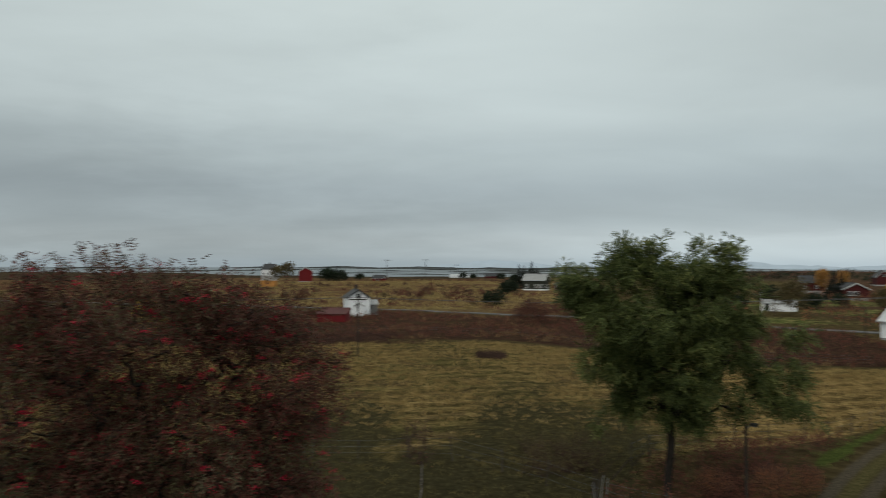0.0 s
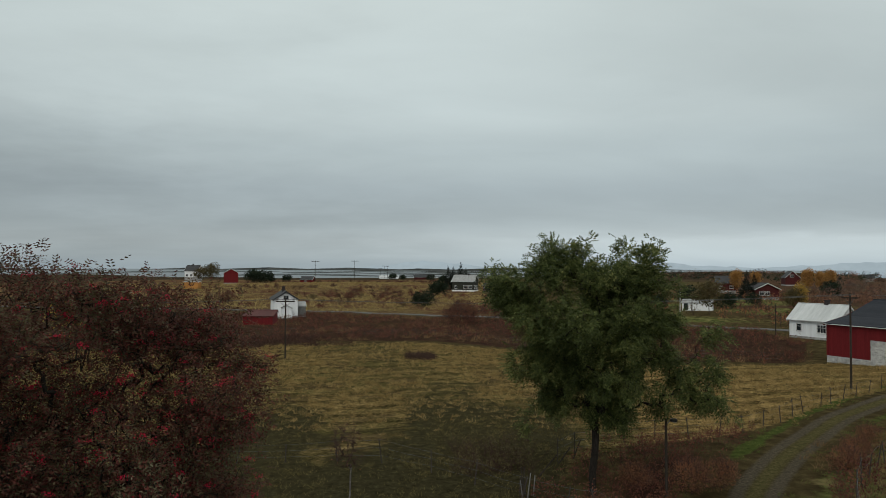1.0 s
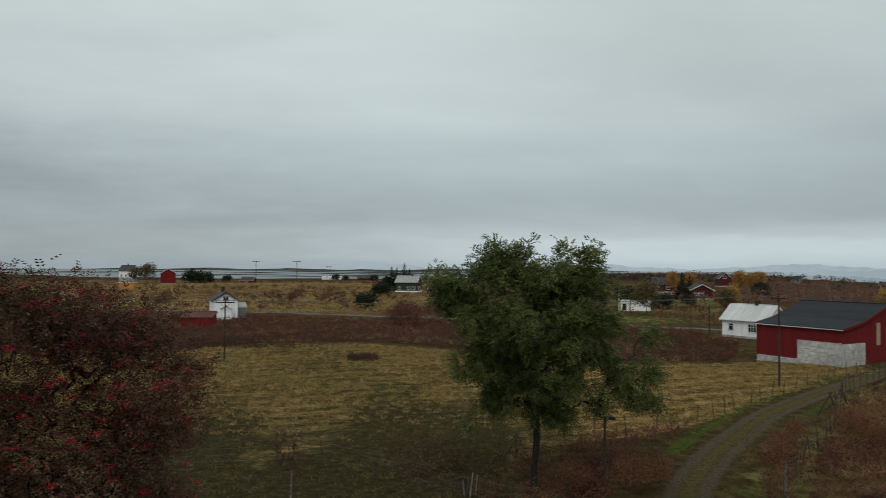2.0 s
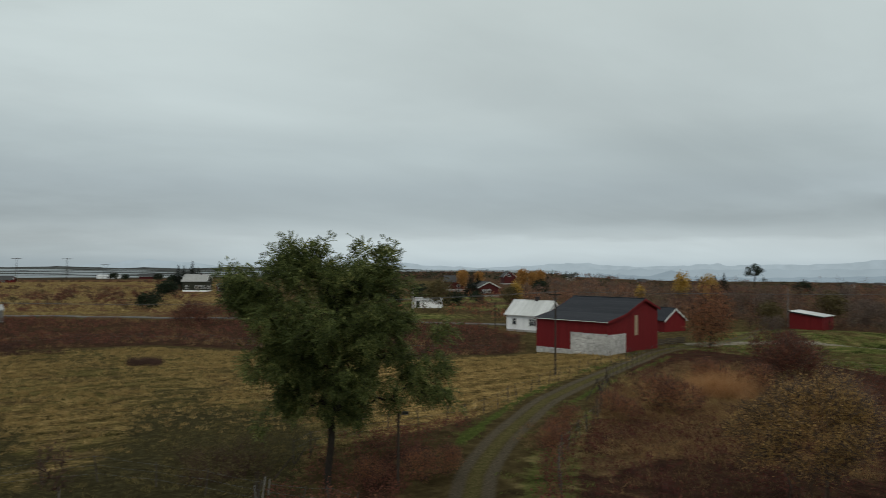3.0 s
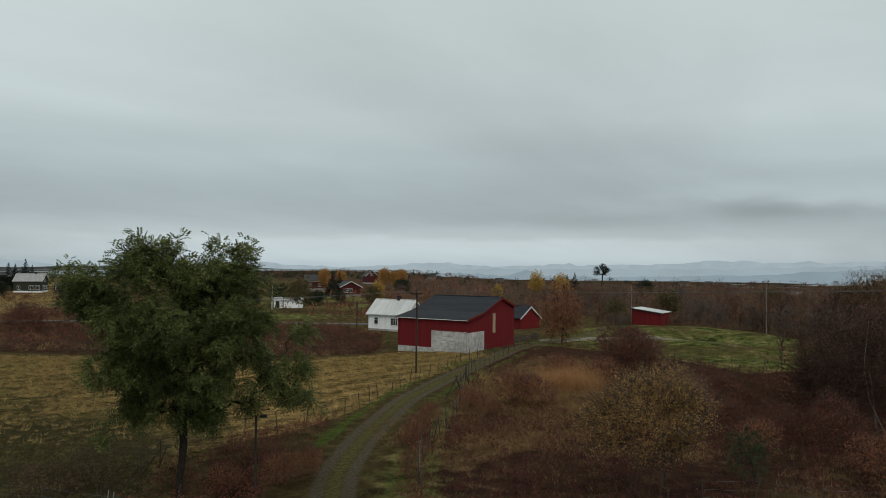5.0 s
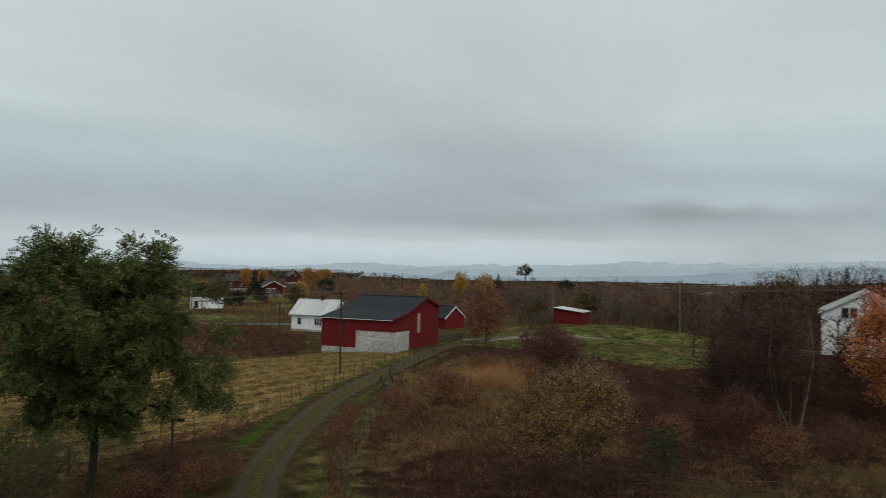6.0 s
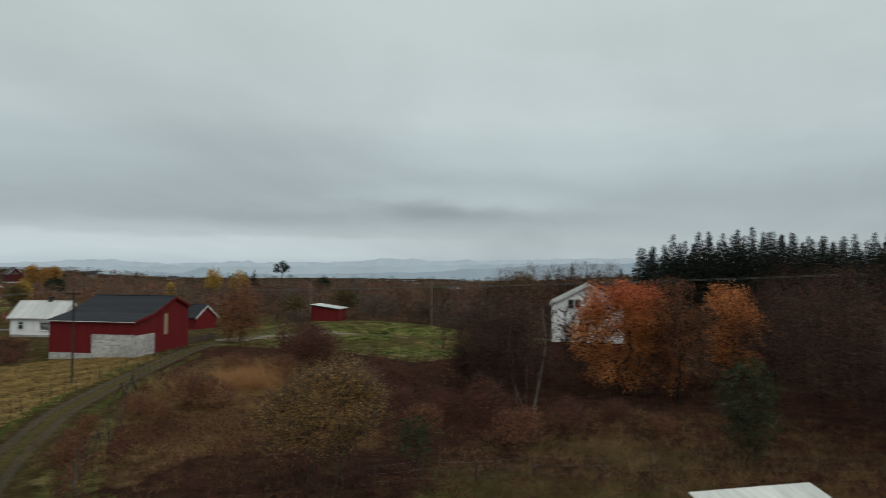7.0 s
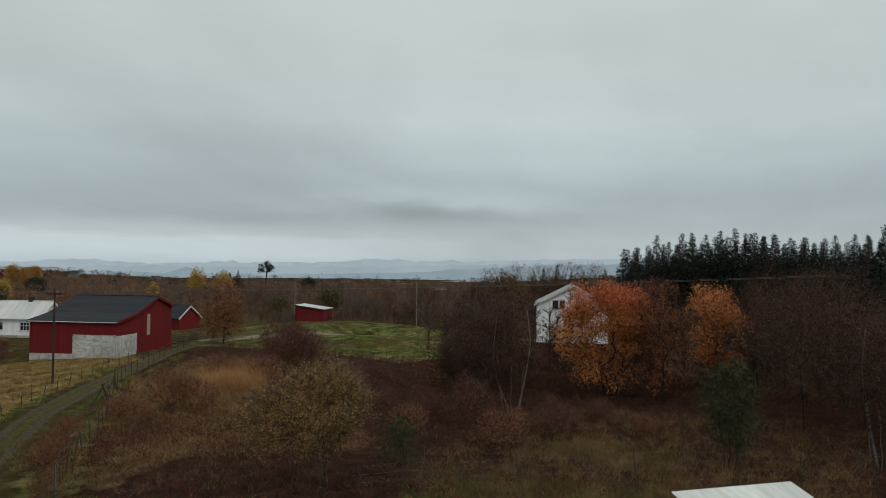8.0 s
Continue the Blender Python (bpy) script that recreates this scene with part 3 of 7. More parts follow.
far_c = mixc(nodes, links, ramp(nodes, links, nz(nodes, links, pos, 0.035, 5, 0.65), [(0.40, (0, 0, 0)), (0.52, (1, 1, 1))]), far_c, heath_c)
col = rough_grass
for mask, tone_c in ((moor_m, moor_c), (far_m, far_c), (wood_m, wood_c), (brush_m, brush_c), (tawny_m, tawny_c), (field_m, field_c), (hay_m, hay_c), (lawn_m, lawn_c), (bed_m, bed_c), (mud_m, mud_c), (verge_m, verge_c)):
    col = mixc(nodes, links, torn(mask), col, tone_c)
crown_c = ramp(nodes, links, fine_n, [(0.3, (0.048, 0.046, 0.019)), (0.52, (0.100, 0.088, 0.036)), (0.72, (0.18, 0.150, 0.064))])
col = mixc(nodes, links, masks("plots_e")[0], col, crown_c)
rut_edge = nodes.new("ShaderNodeMapRange")
rut_edge.inputs[1].default_value, rut_edge.inputs[2].default_value = 0.3, 0.75
links.new(math_node(nodes, links, "ADD", rut_m, math_node(nodes, links, "MULTIPLY", math_node(nodes, links, "SUBTRACT", fine_n, 0.5), 0.35)), rut_edge.inputs[0])
col = mixc(nodes, links, rut_edge.outputs[0], col, rut_c)
links.new(col, bsdf.inputs["Base Color"])
bsdf.inputs["Roughness"].default_value = 0.95
bsdf.inputs["Specular IOR Level"].default_value = 0.0
bump_to(nodes, links, bsdf, math_node(nodes, links, "ADD", math_node(nodes, links, "MULTIPLY", swath_n, 1.0), math_node(nodes, links, "MULTIPLY", fine_n, 0.35)), 1.0, 0.45)

ground = link_mesh("ground", ground_pts, [quads, fan_tris], [GROUND], smooth=True)
tagged(ground, "rough autumn grassland with brown heath, mown field and dirt", "ground", kind="structure")


def plots(x, y):
    """How far each kind of cover holds at a place, by name."""
    r, az = np.hypot(x, y), np.degrees(np.arctan2(x, y))
    soft = lambda d, w: smooth(-w, w, d)
    track = near_line(x, y, TRACK)
    p = {}
    p["field"] = soft(within(x, y, FIELD), 1.2)
    p["lawn"] = np.maximum(soft(within(x, y, LAWN), 1.5), soft(within(x, y, GARDEN), 4) * (0.25 + 0.5 * lattice(x, y, 14, 44)))
    p["rut"] = np.exp(-((track - 0.68) / 0.36) ** 2) * (0.85 + 0.15 * lattice(x, y, 1.9, 33))
    p["verge"] = np.exp(-((track - 2.0) / 0.62) ** 2) * (0.25 + 0.75 * lattice(x, y, 4, 31)) * (0.45 + 0.55 * smooth(-5.5, -3.0, within(x, y, FIELD)))
    p["bed"] = np.exp(-(near_line(x, y, PATHWAY) / 2.1) ** 2)
    road = near_line(x, y, ROAD)
    beyond = soft(within(x, y, ROAD + [(400, 900), (-900, 900), (-900, 260)]), 4)
    p["far"] = beyond * smooth(20, 9, az) * smooth(620, 480, r)
    p["moor"] = smooth(420, 560, r)
    low = smooth(100, 125, r) * smooth(20, 32, az) * smooth(12, 30, road) * (1 - p["lawn"])
    p["wood"] = np.maximum(low, smooth(48, 60, r) * smooth(66, 74, az)) * smooth(900, 500, r)
    right = smooth(-1.0, 1.0, within(x, y, [(14, 18), (20, 28), (24, 32), (29, 37), (36, 45), (50, 57), (64, 64), (66, 50), (62, 36), (74, 28), (60, 6), (40, -40), (8, -40), (8, 6)]))
    band = (1 - beyond) * smooth(-1, 2, within(x, y, [(-120, 86), (-30, 88), (-7, 91), (7, 90), (20, 79), (32.5, 68), (46, 72), (56, 88), (58, 104), (40, 120), (14, 137), (-8, 150), (-60, 160), (-120, 180)]))
    p["brush"] = np.maximum(right, band * (0.45 + 0.75 * lattice(x, y, 17, 12)))
    near_gap = smooth(0, 4, -within(x, y, FIELD)) * smooth(45, 38, r) * smooth(14, 22, az)
    p["brush"] = np.maximum(p["brush"], 0.75 * near_gap * smooth(2.4, 4, track))
    p["tawny"] = right * (smooth(58, 49, az) * smooth(37, 45, r + 6 * smooth(46, 38, az)) * smooth(0.25, 0.62, lattice(x, y, 8.5, 36)) + 0.5 * smooth(66, 70, az) * smooth(27, 32, r) * smooth(50, 44, r) * smooth(0.45, 0.7, lattice(x, y, 5.5, 39))) * smooth(2.6, 4.5, track) + 0.5 * near_gap * lattice(x, y, 3, 37)
    p["crown"] = np.exp(-(track / 0.42) ** 2)
    p["hay"] = p["field"] * smooth(17, 25, az)
    weeds = np.exp(-(near_line(x, y, [(16.5, 24), (20.5, 29.5), (25, 34.5), (29, 38)]) / 1.9) ** 2) * (0.6 + 0.6 * lattice(x, y, 3, 35))
    p["lawn"] = np.maximum(p["lawn"], 0.8 * weeds)
    p["mud"] = 0.85 * np.exp(-(((x - 5.8) / 4.2) ** 2 + ((y - 37) / 7.5) ** 2)) * (0.3 + lattice(x, y, 2.5, 17)) + 0.3 * np.exp(-(((x - 4) / 7) ** 2 + ((y - 29) / 3) ** 2)) * (0.4 + lattice(x, y, 2.2, 18)) + 0.95 * smooth(54, 34, r) * smooth(17, 12, az) * (0.25 + lattice(x, y, 2.9, 19)) + 0.5 * smooth(0.58, 0.75, lattice(x, y, 6.5, 20)) * p["field"] * smooth(24, 12, az)
    return p


def paint(ob, name, p, keys, n):
    a = ob.data.color_attributes.new(name, "FLOAT_COLOR", "POINT")
    c = np.ones((n, 4), dtype=np.float32)
    for k, key in enumerate(keys):
        c[:, k] = np.clip(p[key], 0, 1)
    a.data.foreach_set("color", c.ravel())


covers = plots(ground_pts[:, 0], ground_pts[:, 1])
paint(ground, "plots_a", covers, ("field", "brush", "lawn"), len(ground_pts))
paint(ground, "plots_b", covers, ("rut", "verge", "far"), len(ground_pts))
paint(ground, "plots_c", covers, ("wood", "mud", "moor"), len(ground_pts))
paint(ground, "plots_d", covers, ("tawny", "hay", "bed"), len(ground_pts))
paint(ground, "plots_e", covers, ("crown",), len(ground_pts))


def at(az, d):
    """A plan place from a bearing in degrees and a distance."""
    return d * math.sin(radians(az)), d * math.cos(radians(az))


def on_land(x, y):
    return float(land(np.array([x]), np.array([y]))[0])


# ---- sea, islands, far hills, road ----
WATER, wnodes, wlinks, wbsdf = node_material("grey_sea")
wbsdf.inputs["Base Color"].default_value = (0.06, 0.08, 0.09, 1)
wbsdf.inputs["Roughness"].default_value = 0.42
wvec = wnodes.new("ShaderNodeMapping")
wvec.inputs["Scale"].default_value = (0.05, 0.12, 1)
wlinks.new(wnodes.new("ShaderNodeTexCoord").outputs["Object"], wvec.inputs[0])
bump_to(wnodes, wlinks, wbsdf, nz(wnodes, wlinks, wvec.outputs[0], 1.0, 5, 0.6), 0.12, 3.0)
sr, sa = np.meshgrid(np.geomspace(500, 4900, 40), np.radians(np.arange(-100, 121, 2.0)), indexing="ij")
si = np.arange(sr.size).reshape(sr.shape)
sea = link_mesh("sea", np.stack([sr * np.sin(sa), sr * np.cos(sa), np.full(sr.shape, SEA_LEVEL)], -1).reshape(-1, 3), [np.stack([si[:-1, :-1], si[1:, :-1], si[1:, 1:], si[:-1, 1:]], -1).reshape(-1, 4)], [WATER])
tagged(sea, "pale grey sea water under an overcast sky", "water", kind="structure")

ISLE = surface("dark_island_rock", (0.030, 0.034, 0.034), (0.062, 0.064, 0.058), 0.05, 0.95)


def island(az, d, wide, tall, seed):
    """A low skerry: a mound of uneven outline, longer across than deep."""
    rnd = random.Random(seed)
    n, m = 28, 7
    deep = wide * 0.3
    pts, faces = [], []
    ph = [rnd.uniform(0, 6.3) for _ in range(5)]
    for i in range(m):
        k = i / (m - 1)
        for j in range(n):
            a = 2 * math.pi * j / n
            w = (1 - k) * (1 + 0.25 * math.sin(2 * a + ph[0]) + 0.15 * math.sin(5 * a + ph[1]))
            bumpy = 1 + 0.5 * math.sin(3 * a + ph[2]) * k + 0.3 * math.sin(9 * a + ph[3])
            pts.append((w * wide / 2 * math.cos(a), w * deep / 2 * math.sin(a), 0.6 * tall * (k ** 0.6) * bumpy - 0.6 * (i == 0)))
    for i in range(m - 1):
        for j in range(n):
            faces.append((i * n + j, i * n + (j + 1) % n, (i + 1) * n + (j + 1) % n, (i + 1) * n + j))
    ob = link_mesh("island", pts, [faces], [ISLE], smooth=True)
    x, y = at(az, d)
    ob.matrix_world = pose(x, y, SEA_LEVEL, 0, 0, -az)
    return tagged(ob, "low dark rocky island in the grey sea", "island", "islands in the sea", "structure")


for az, d, wide, tall, seed in ((-8, 3600, 500, 13, 1), (-2, 3300, 620, 12, 2), (3.5, 3000, 420, 9, 3), (7.5, 2500, 330, 6, 4), (10.5, 3500, 600, 13, 5), (-14, 3900, 520, 9, 6), (-4, 1900, 180, 3, 7), (1.5, 1700, 160, 2.6, 8), (6.5, 1500, 150, 3.2, 9), (8.6, 1150, 90, 2.5, 10), (-25, 3300, 520, 7, 11), (15, 4200, 700, 14, 12), (20, 4300, 620, 12, 13), (5, 2100, 200, 3, 14), (-9, 1300, 120, 1.6, 15), (-6, 1450, 210, 2.0, 16), (-1.5, 1250, 130, 1.5, 17), (3.4, 1180, 150, 1.7, 18), (0, 2400, 330, 4, 19), (4.6, 1380, 190, 2.2, 20), (-11, 2300, 300, 3.6, 21), (7.2, 1900, 260, 3.6, 22), (-17, 2000, 260, 2.6, 23), (-21, 1700, 200, 2.0, 24)):
    island(az, d, wide, tall, seed)


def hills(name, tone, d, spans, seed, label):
    """A far range that glows by itself, its haze put into the colour: so far off that it never shifts."""
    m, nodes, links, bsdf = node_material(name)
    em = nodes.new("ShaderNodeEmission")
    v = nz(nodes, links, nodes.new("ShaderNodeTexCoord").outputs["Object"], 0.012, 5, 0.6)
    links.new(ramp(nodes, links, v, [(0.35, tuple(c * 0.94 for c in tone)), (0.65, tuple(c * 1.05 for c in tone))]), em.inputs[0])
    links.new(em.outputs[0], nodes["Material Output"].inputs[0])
    lo, hi = spans[0][0], spans[-1][0]
    azs = np.arange(lo, hi + 0.01, 0.12)
    el = np.interp(azs, [s[0] for s in spans], [s[1] for s in spans])
    el = el + 0.12 * (lattice(azs * 10, azs * 0 + seed, 5, seed) - 0.5) + 0.16 * (lattice(azs * 10, azs * 0 + seed, 13, seed + 2) - 0.5) + 0.22 * (lattice(azs * 10, azs * 0 + seed, 41, seed + 1) - 0.5)
    top = 9.5 + d * np.tan(np.radians(np.maximum(el, -0.7)))
    a = np.radians(azs)
    rings = []
    for back_off, frac in ((-60, 0.0), (0, 1.0), (120, 0.0)):
        rr = d + back_off
        rings.append(np.stack([rr * np.sin(a), rr * np.cos(a), np.where(frac > 0, top, SEA_LEVEL - 4)], -1))
    n = len(azs)
    pts = np.concatenate(rings)
    i = np.arange(n - 1)
    f = np.concatenate([np.stack([k * n + i, k * n + i + 1, (k + 1) * n + i + 1, (k + 1) * n + i], -1) for k in (0, 1)])
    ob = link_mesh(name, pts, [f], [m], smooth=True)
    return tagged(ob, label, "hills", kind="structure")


# Each range's haze is painted: nearer ones glow in a darker blue.
hills("backdrop_far_hills", (0.345, 0.420, 0.458), 4750, [(-2, -0.2), (1, 0.1), (4, 0.42), (6.5, 0.3), (10, -0.1), (17, -0.1), (21, 0.05), (23, 0.35), (25, 0.05), (31, 0.1), (36, 0.25), (42, 0.2), (48, 0.25), (54, 0.5), (58, 0.62), (62, 0.55), (70, 0.75), (76, 0.8), (84, 0.9), (100, 1.0), (112, 0.8)], 41, "far mountain backdrop glowing in painted pale blue haze")
hills("backdrop_mid_hills", (0.318, 0.391, 0.430), 1150, [(30, -0.7), (34, -0.3), (40, -0.1), (46, -0.05), (52, 0.05), (60, 0.2), (68, 0.35), (78, 0.4), (90, 0.4), (112, 0.2)], 49, "slopes under the far mountains, glowing in painted pale blue haze")
hills("backdrop_near_hills", (0.250, 0.318, 0.358), 1000, [(36, -0.6), (42.2, -0.6), (43.7, -0.15), (45.2, -0.6), (52, -0.6), (58, -0.4), (62, -0.15), (66, 0.05), (70, 0.25), (78, 0.42), (86, 0.5), (100, 0.5), (112, 0.3)], 57, "hills beyond the woods, glowing in painted blue haze")

ASPHALT = surface("worn_asphalt", (0.075, 0.072, 0.067), (0.13, 0.125, 0.117), 3, 0.9)


def ribbon(name, line, wide, lift, mat, label, category):
    pts, faces = [], []
    for i, (x, y) in enumerate(line):
        x2, y2 = line[min(i + 1, len(line) - 1)]
        x1, y1 = line[max(i - 1, 0)]
        t = Vector((x2 - x1, y2 - y1)).normalized()
        zc = on_land(x, y)
        for k, dz2 in ((-0.5, -0.5), (-0.47, 0), (0.47, 0), (0.5, -0.5)):
            pts.append((x - t.y * wide * k, y + t.x * wide * k, zc + lift + dz2))
        if i:
            for k in range(3):
                faces.append((4 * i - 4 + k, 4 * i - 3 + k, 4 * i + 1 + k, 4 * i + k))
    ob = link_mesh(name, pts, [faces], [mat], smooth=False)
    return tagged(ob, label, category, kind="structure")


ribbon("road", ROAD, 3.0, 0.1, ASPHALT, "narrow pale grey country road on a low bank", "road")

# ---- buildings ----


def facing(x, y, z, ux, uy):
    """A frame whose x runs along a front wall, y goes into the building and z up."""
    u = Vector((ux, uy, 0)).normalized()
    w = Vector((-u.y, u.x, 0))
    return Matrix(((u.x, w.x, 0, x), (u.y, w.y, 0, y), (0, 0, 1, z), (0, 0, 0, 1)))


def window(parent, m, u, w, wide, tall, trim=None, bars=1, cross=True, curtain=False, name="window"):
    """A window in an opening: frame, sill, panes, bars. m is the wall's frame; u, w its lower left corner."""
    trim = trim or TRIM_PAINT
    bm = bmesh.new()
    e = 0.09
    for lo, hi in (((u - e, -0.04, w - e), (u + wide + e, 0.05, w)), ((u - e, -0.04, w + tall), (u + wide + e, 0.05, w + tall + e)), ((u - e, -0.04, w), (u, 0.05, w + tall)), ((u + wide, -0.04, w), (u + wide + e, 0.05, w + tall))):
        box(bm, lo, hi, m)
    for k in range(bars):
        c = u + wide * (k + 1) / (bars + 1)
        box(bm, (c - 0.03, -0.02, w), (c + 0.03, 0.05, w + tall), m)
    if cross:
        box(bm, (u, -0.015, w + tall * 0.66 - 0.025), (u + wide, 0.045, w + tall * 0.66 + 0.025), m)
    win = part(name, bm, trim, parent)
    pane = bmesh.new()
    box(pane, (u, 0.02, w), (u + wide, 0.04, w + tall), m)
    part("pane", pane, GLASS, win, "dark reflecting window pane")
    sill = bmesh.new()
    box(sill, (u - e - 0.03, -0.1, w - e - 0.05), (u + wide + e + 0.03, 0.0, w - e), m)
    part("sill", sill, trim, win)
    if curtain:
        cur = bmesh.new()
        for side in (0, 1):
            a = u + 0.05 if side == 0 else u + wide * 0.62
            n = 7
            for i in range(n):
                c = a + (wide * 0.33) * i / n
                box(cur, (c, 0.10 + 0.02 * (i % 2), w + 0.04), (c + wide * 0.33 / n, 0.13 + 0.02 * (i % 2), w + tall - 0.03), m)
        part("curtain", cur, CURTAIN, win, "pale gathered curtain")
    return win


def roof_plane(bm, a, b, c, d, thick):
    """A roof slab: a, b along the ridge, c, d along the eave (under b, under a)."""
    n = (Vector(b) - Vector(a)).cross(Vector(d) - Vector(a)).normalized()
    if n.z < 0:
        n = -n
    lo = [bm.verts.new(Vector(p)) for p in (a, b, c, d)]
    hi = [bm.verts.new(Vector(p) + n * thick) for p in (a, b, c, d)]
    bm.faces.new(lo)
    bm.faces.new(hi)
    for i in range(4):
        j = (i + 1) % 4
        bm.faces.new((lo[i], lo[j], hi[j], hi[i]))


def cottage(name, m, long, deep, eave, ridge, label, category, wall_mat, roof_mat, trim_mat=None, front=(), right=(), left=(), over=0.3, base=0.35, base_mat=None, chimney=None, ridge_at=0.5, rear_eave=None, along=True, fascia=True, kink=None, below=0.8, group="", back=(), barge_mat=None):
    """A gabled house. Front wall along x at y = 0; the ridge runs along x (along) at ridge_at of the depth. Windows as (u, w, wide, tall, bars, curtain)."""
    trim_mat, base_mat = trim_mat or TRIM_PAINT, base_mat or STONE
    rear_eave = eave if rear_eave is None else rear_eave
    house = anchor(name, m, label, category, group)
    T = 0.18
    ident = Matrix.Identity(4)
    hole = lambda ws: [[(u, w), (u + a, w), (u + a, w + b), (u, w + b)] for u, w, a, b, *_ in ws]
    yr = deep * ridge_at
    prof = [(0, base), (deep, base), (deep, rear_eave), (yr, ridge)]
    if kink:
        prof.append((deep * kink[0], kink[1]))
    prof.append((0, eave))
    bm = bmesh.new()
    slab(bm, [(T, base), (long - T, base), (long - T, eave), (T, eave)], hole(front), T, ident)
    part("wall", bm, wall_mat, house)
    bm = bmesh.new()
    slab(bm, [(T, base), (long - T, base), (long - T, rear_eave), (T, rear_eave)], hole(back), T, pose(long, deep, 0, 0, 0, 180))
    part("wall", bm, wall_mat, house)
    gr_m = pose(long, 0, 0, 0, 0, 90)
    bm = bmesh.new()
    slab(bm, prof, hole(right), T, gr_m)
    part("gable_wall", bm, wall_mat, house)
    gl_m = pose(0, deep, 0, 0, 0, -90)
    bm = bmesh.new()
    slab(bm, [(deep - u, w) for u, w in prof][::-1], hole(left), T, gl_m)
    part("gable_wall", bm, wall_mat, house)
    bm = bmesh.new()
    box(bm, (-0.03, -0.03, -below), (long + 0.03, deep + 0.03, base), None, 0.02)
    part("foundation", bm, base_mat, house, "grey stone foundation")
    for wall_m, ws in ((ident, front), (gr_m, right), (gl_m, left), (pose(long, deep, 0, 0, 0, 180), back)):
        for u, w, a, b, *more in ws:
            window(house, wall_m, u, w, a, b, trim_mat, more[0] if more else 1, (more[2] if len(more) > 2 else True), more[1] if len(more) > 1 else False)
    # roof: slopes over the walls, each a slab with its own eave
    steps = [(yr, ridge)] + ([(deep * kink[0], kink[1])] if kink else []) + [(0, eave)]
    (ya, za), (yb, zb) = steps[-2], steps[-1]
    slope = (za - zb) / (ya - yb)
    steps[-1] = (-over, zb - slope * over)
    rs = (ridge - rear_eave) / (deep - yr)
    lift = 0.05
    bm = bmesh.new()
    for (ya, za), (yb, zb) in zip(steps, steps[1:]):
        roof_plane(bm, (-over, ya, za + lift), (long + over, ya, za + lift), (long + over, yb, zb + lift), (-over, yb, zb + lift), 0.1)
    part("roof", bm, roof_mat, house)
    bm = bmesh.new()
    roof_plane(bm, (-over, yr + 0.003, ridge + lift), (long + over, yr + 0.003, ridge + lift), (long + over, deep + over, rear_eave - rs * over + lift), (-over, deep + over, rear_eave - rs * over + lift), 0.1)
    part("roof", bm, roof_mat, house)
    bm = bmesh.new()
    rod(bm, (-over - 0.01, yr, ridge + lift + 0.1), (long + over + 0.01, yr, ridge + lift + 0.1), 0.09, 0.09, 6)
    part("ridge_cap", bm, roof_mat, house)
    if fascia:
        for x0 in (-over - 0.03, long + over):
            chain = [(deep + over, rear_eave - rs * over), *steps]
            bm = bmesh.new()
            for (ya, za), (yb, zb) in zip(chain, chain[1:]):
                vs = [bm.verts.new((xx, yy, zz)) for xx in (x0, x0 + 0.03) for yy, zz in ((ya, za - 0.1), (yb, zb - 0.1), (yb, zb + 0.17), (ya, za + 0.17))]
                for q in ((0, 1, 2, 3), (7, 6, 5, 4), (0, 4, 5, 1), (1, 5, 6, 2), (2, 6, 7, 3), (3, 7, 4, 0)):
                    bm.faces.new([vs[i] for i in q])
            part("bargeboard", bm, barge_mat or trim_mat, house)
        ye, ze = steps[-1]
        bm = bmesh.new()
        box(bm, (-over, ye - 0.03, ze + 0.02), (long + over, ye - 0.004, ze + 0.1))
        part("eaves_board", bm, trim_mat, house)
    if chimney:
        cx, cy, cw, ctop = chimney
        bm = bmesh.new()
        box(bm, (cx - cw / 2, cy - cw / 2, eave), (cx + cw / 2, cy + cw / 2, ctop), None, 0.02)
        box(bm, (cx - cw / 2 - 0.06, cy - cw / 2 - 0.06, ctop), (cx + cw / 2 + 0.06, cy + cw / 2 + 0.06, ctop + 0.1), None, 0.02)
        part("chimney", bm, BRICK_DARK, house, "dark brick chimney")
    return house


# the red barn with its stone-faced corner
bm_frame = facing(47.2, 71.1, 0, 3.1, -8.9)
barn = cottage("barn", bm_frame, 9.43, 11.0, 3.67, 5.9, "large dark red wooden barn with black roof and whitewashed stone corner", "barn", RED_PAINT, SLATE, trim_mat=TRIM_PAINT, base=-0.9, below=1.6, ridge_at=0.705, rear_eave=4.8, kink=(0.30, 4.28), over=0.25, barge_mat=RED_PAINT)
B0, B1 = 9.43, 11.0


def masonry(parent, m, u0, u1, w0, top, seed, proud=0.12):
    """A face of rough stones in courses with mortar between them."""
    rnd = random.Random(seed)
    bm = bmesh.new()
    box(bm, (u0, -proud * 0.6, w0), (u1, -0.002, top), m)
    back_face = part("stone_facing", bm, MORTAR, parent, "whitewashed rubble stone facing")
    w = w0
    while w < top - 0.08:
        tall = min(rnd.uniform(0.24, 0.42), top - w)
        u = u0
        while u < u1 - 0.02:
            wide = min(rnd.uniform(0.28, 0.75), u1 - u)
            if u1 - u - wide < 0.15:
                wide = u1 - u
            q = bmesh.new()
            box(q, (u + 0.01, -proud * 0.72 - rnd.uniform(-0.012, 0.018), w + 0.01), (u + wide - 0.01, -proud * 0.5, w + tall - rnd.uniform(0.0, 0.03)), m @ pose(0, 0, 0, 0, rnd.uniform(-0.6, 0.6), 0), 0.03)
            part("stone", q, WHITEWASH, back_face)
            u += wide
        w += tall


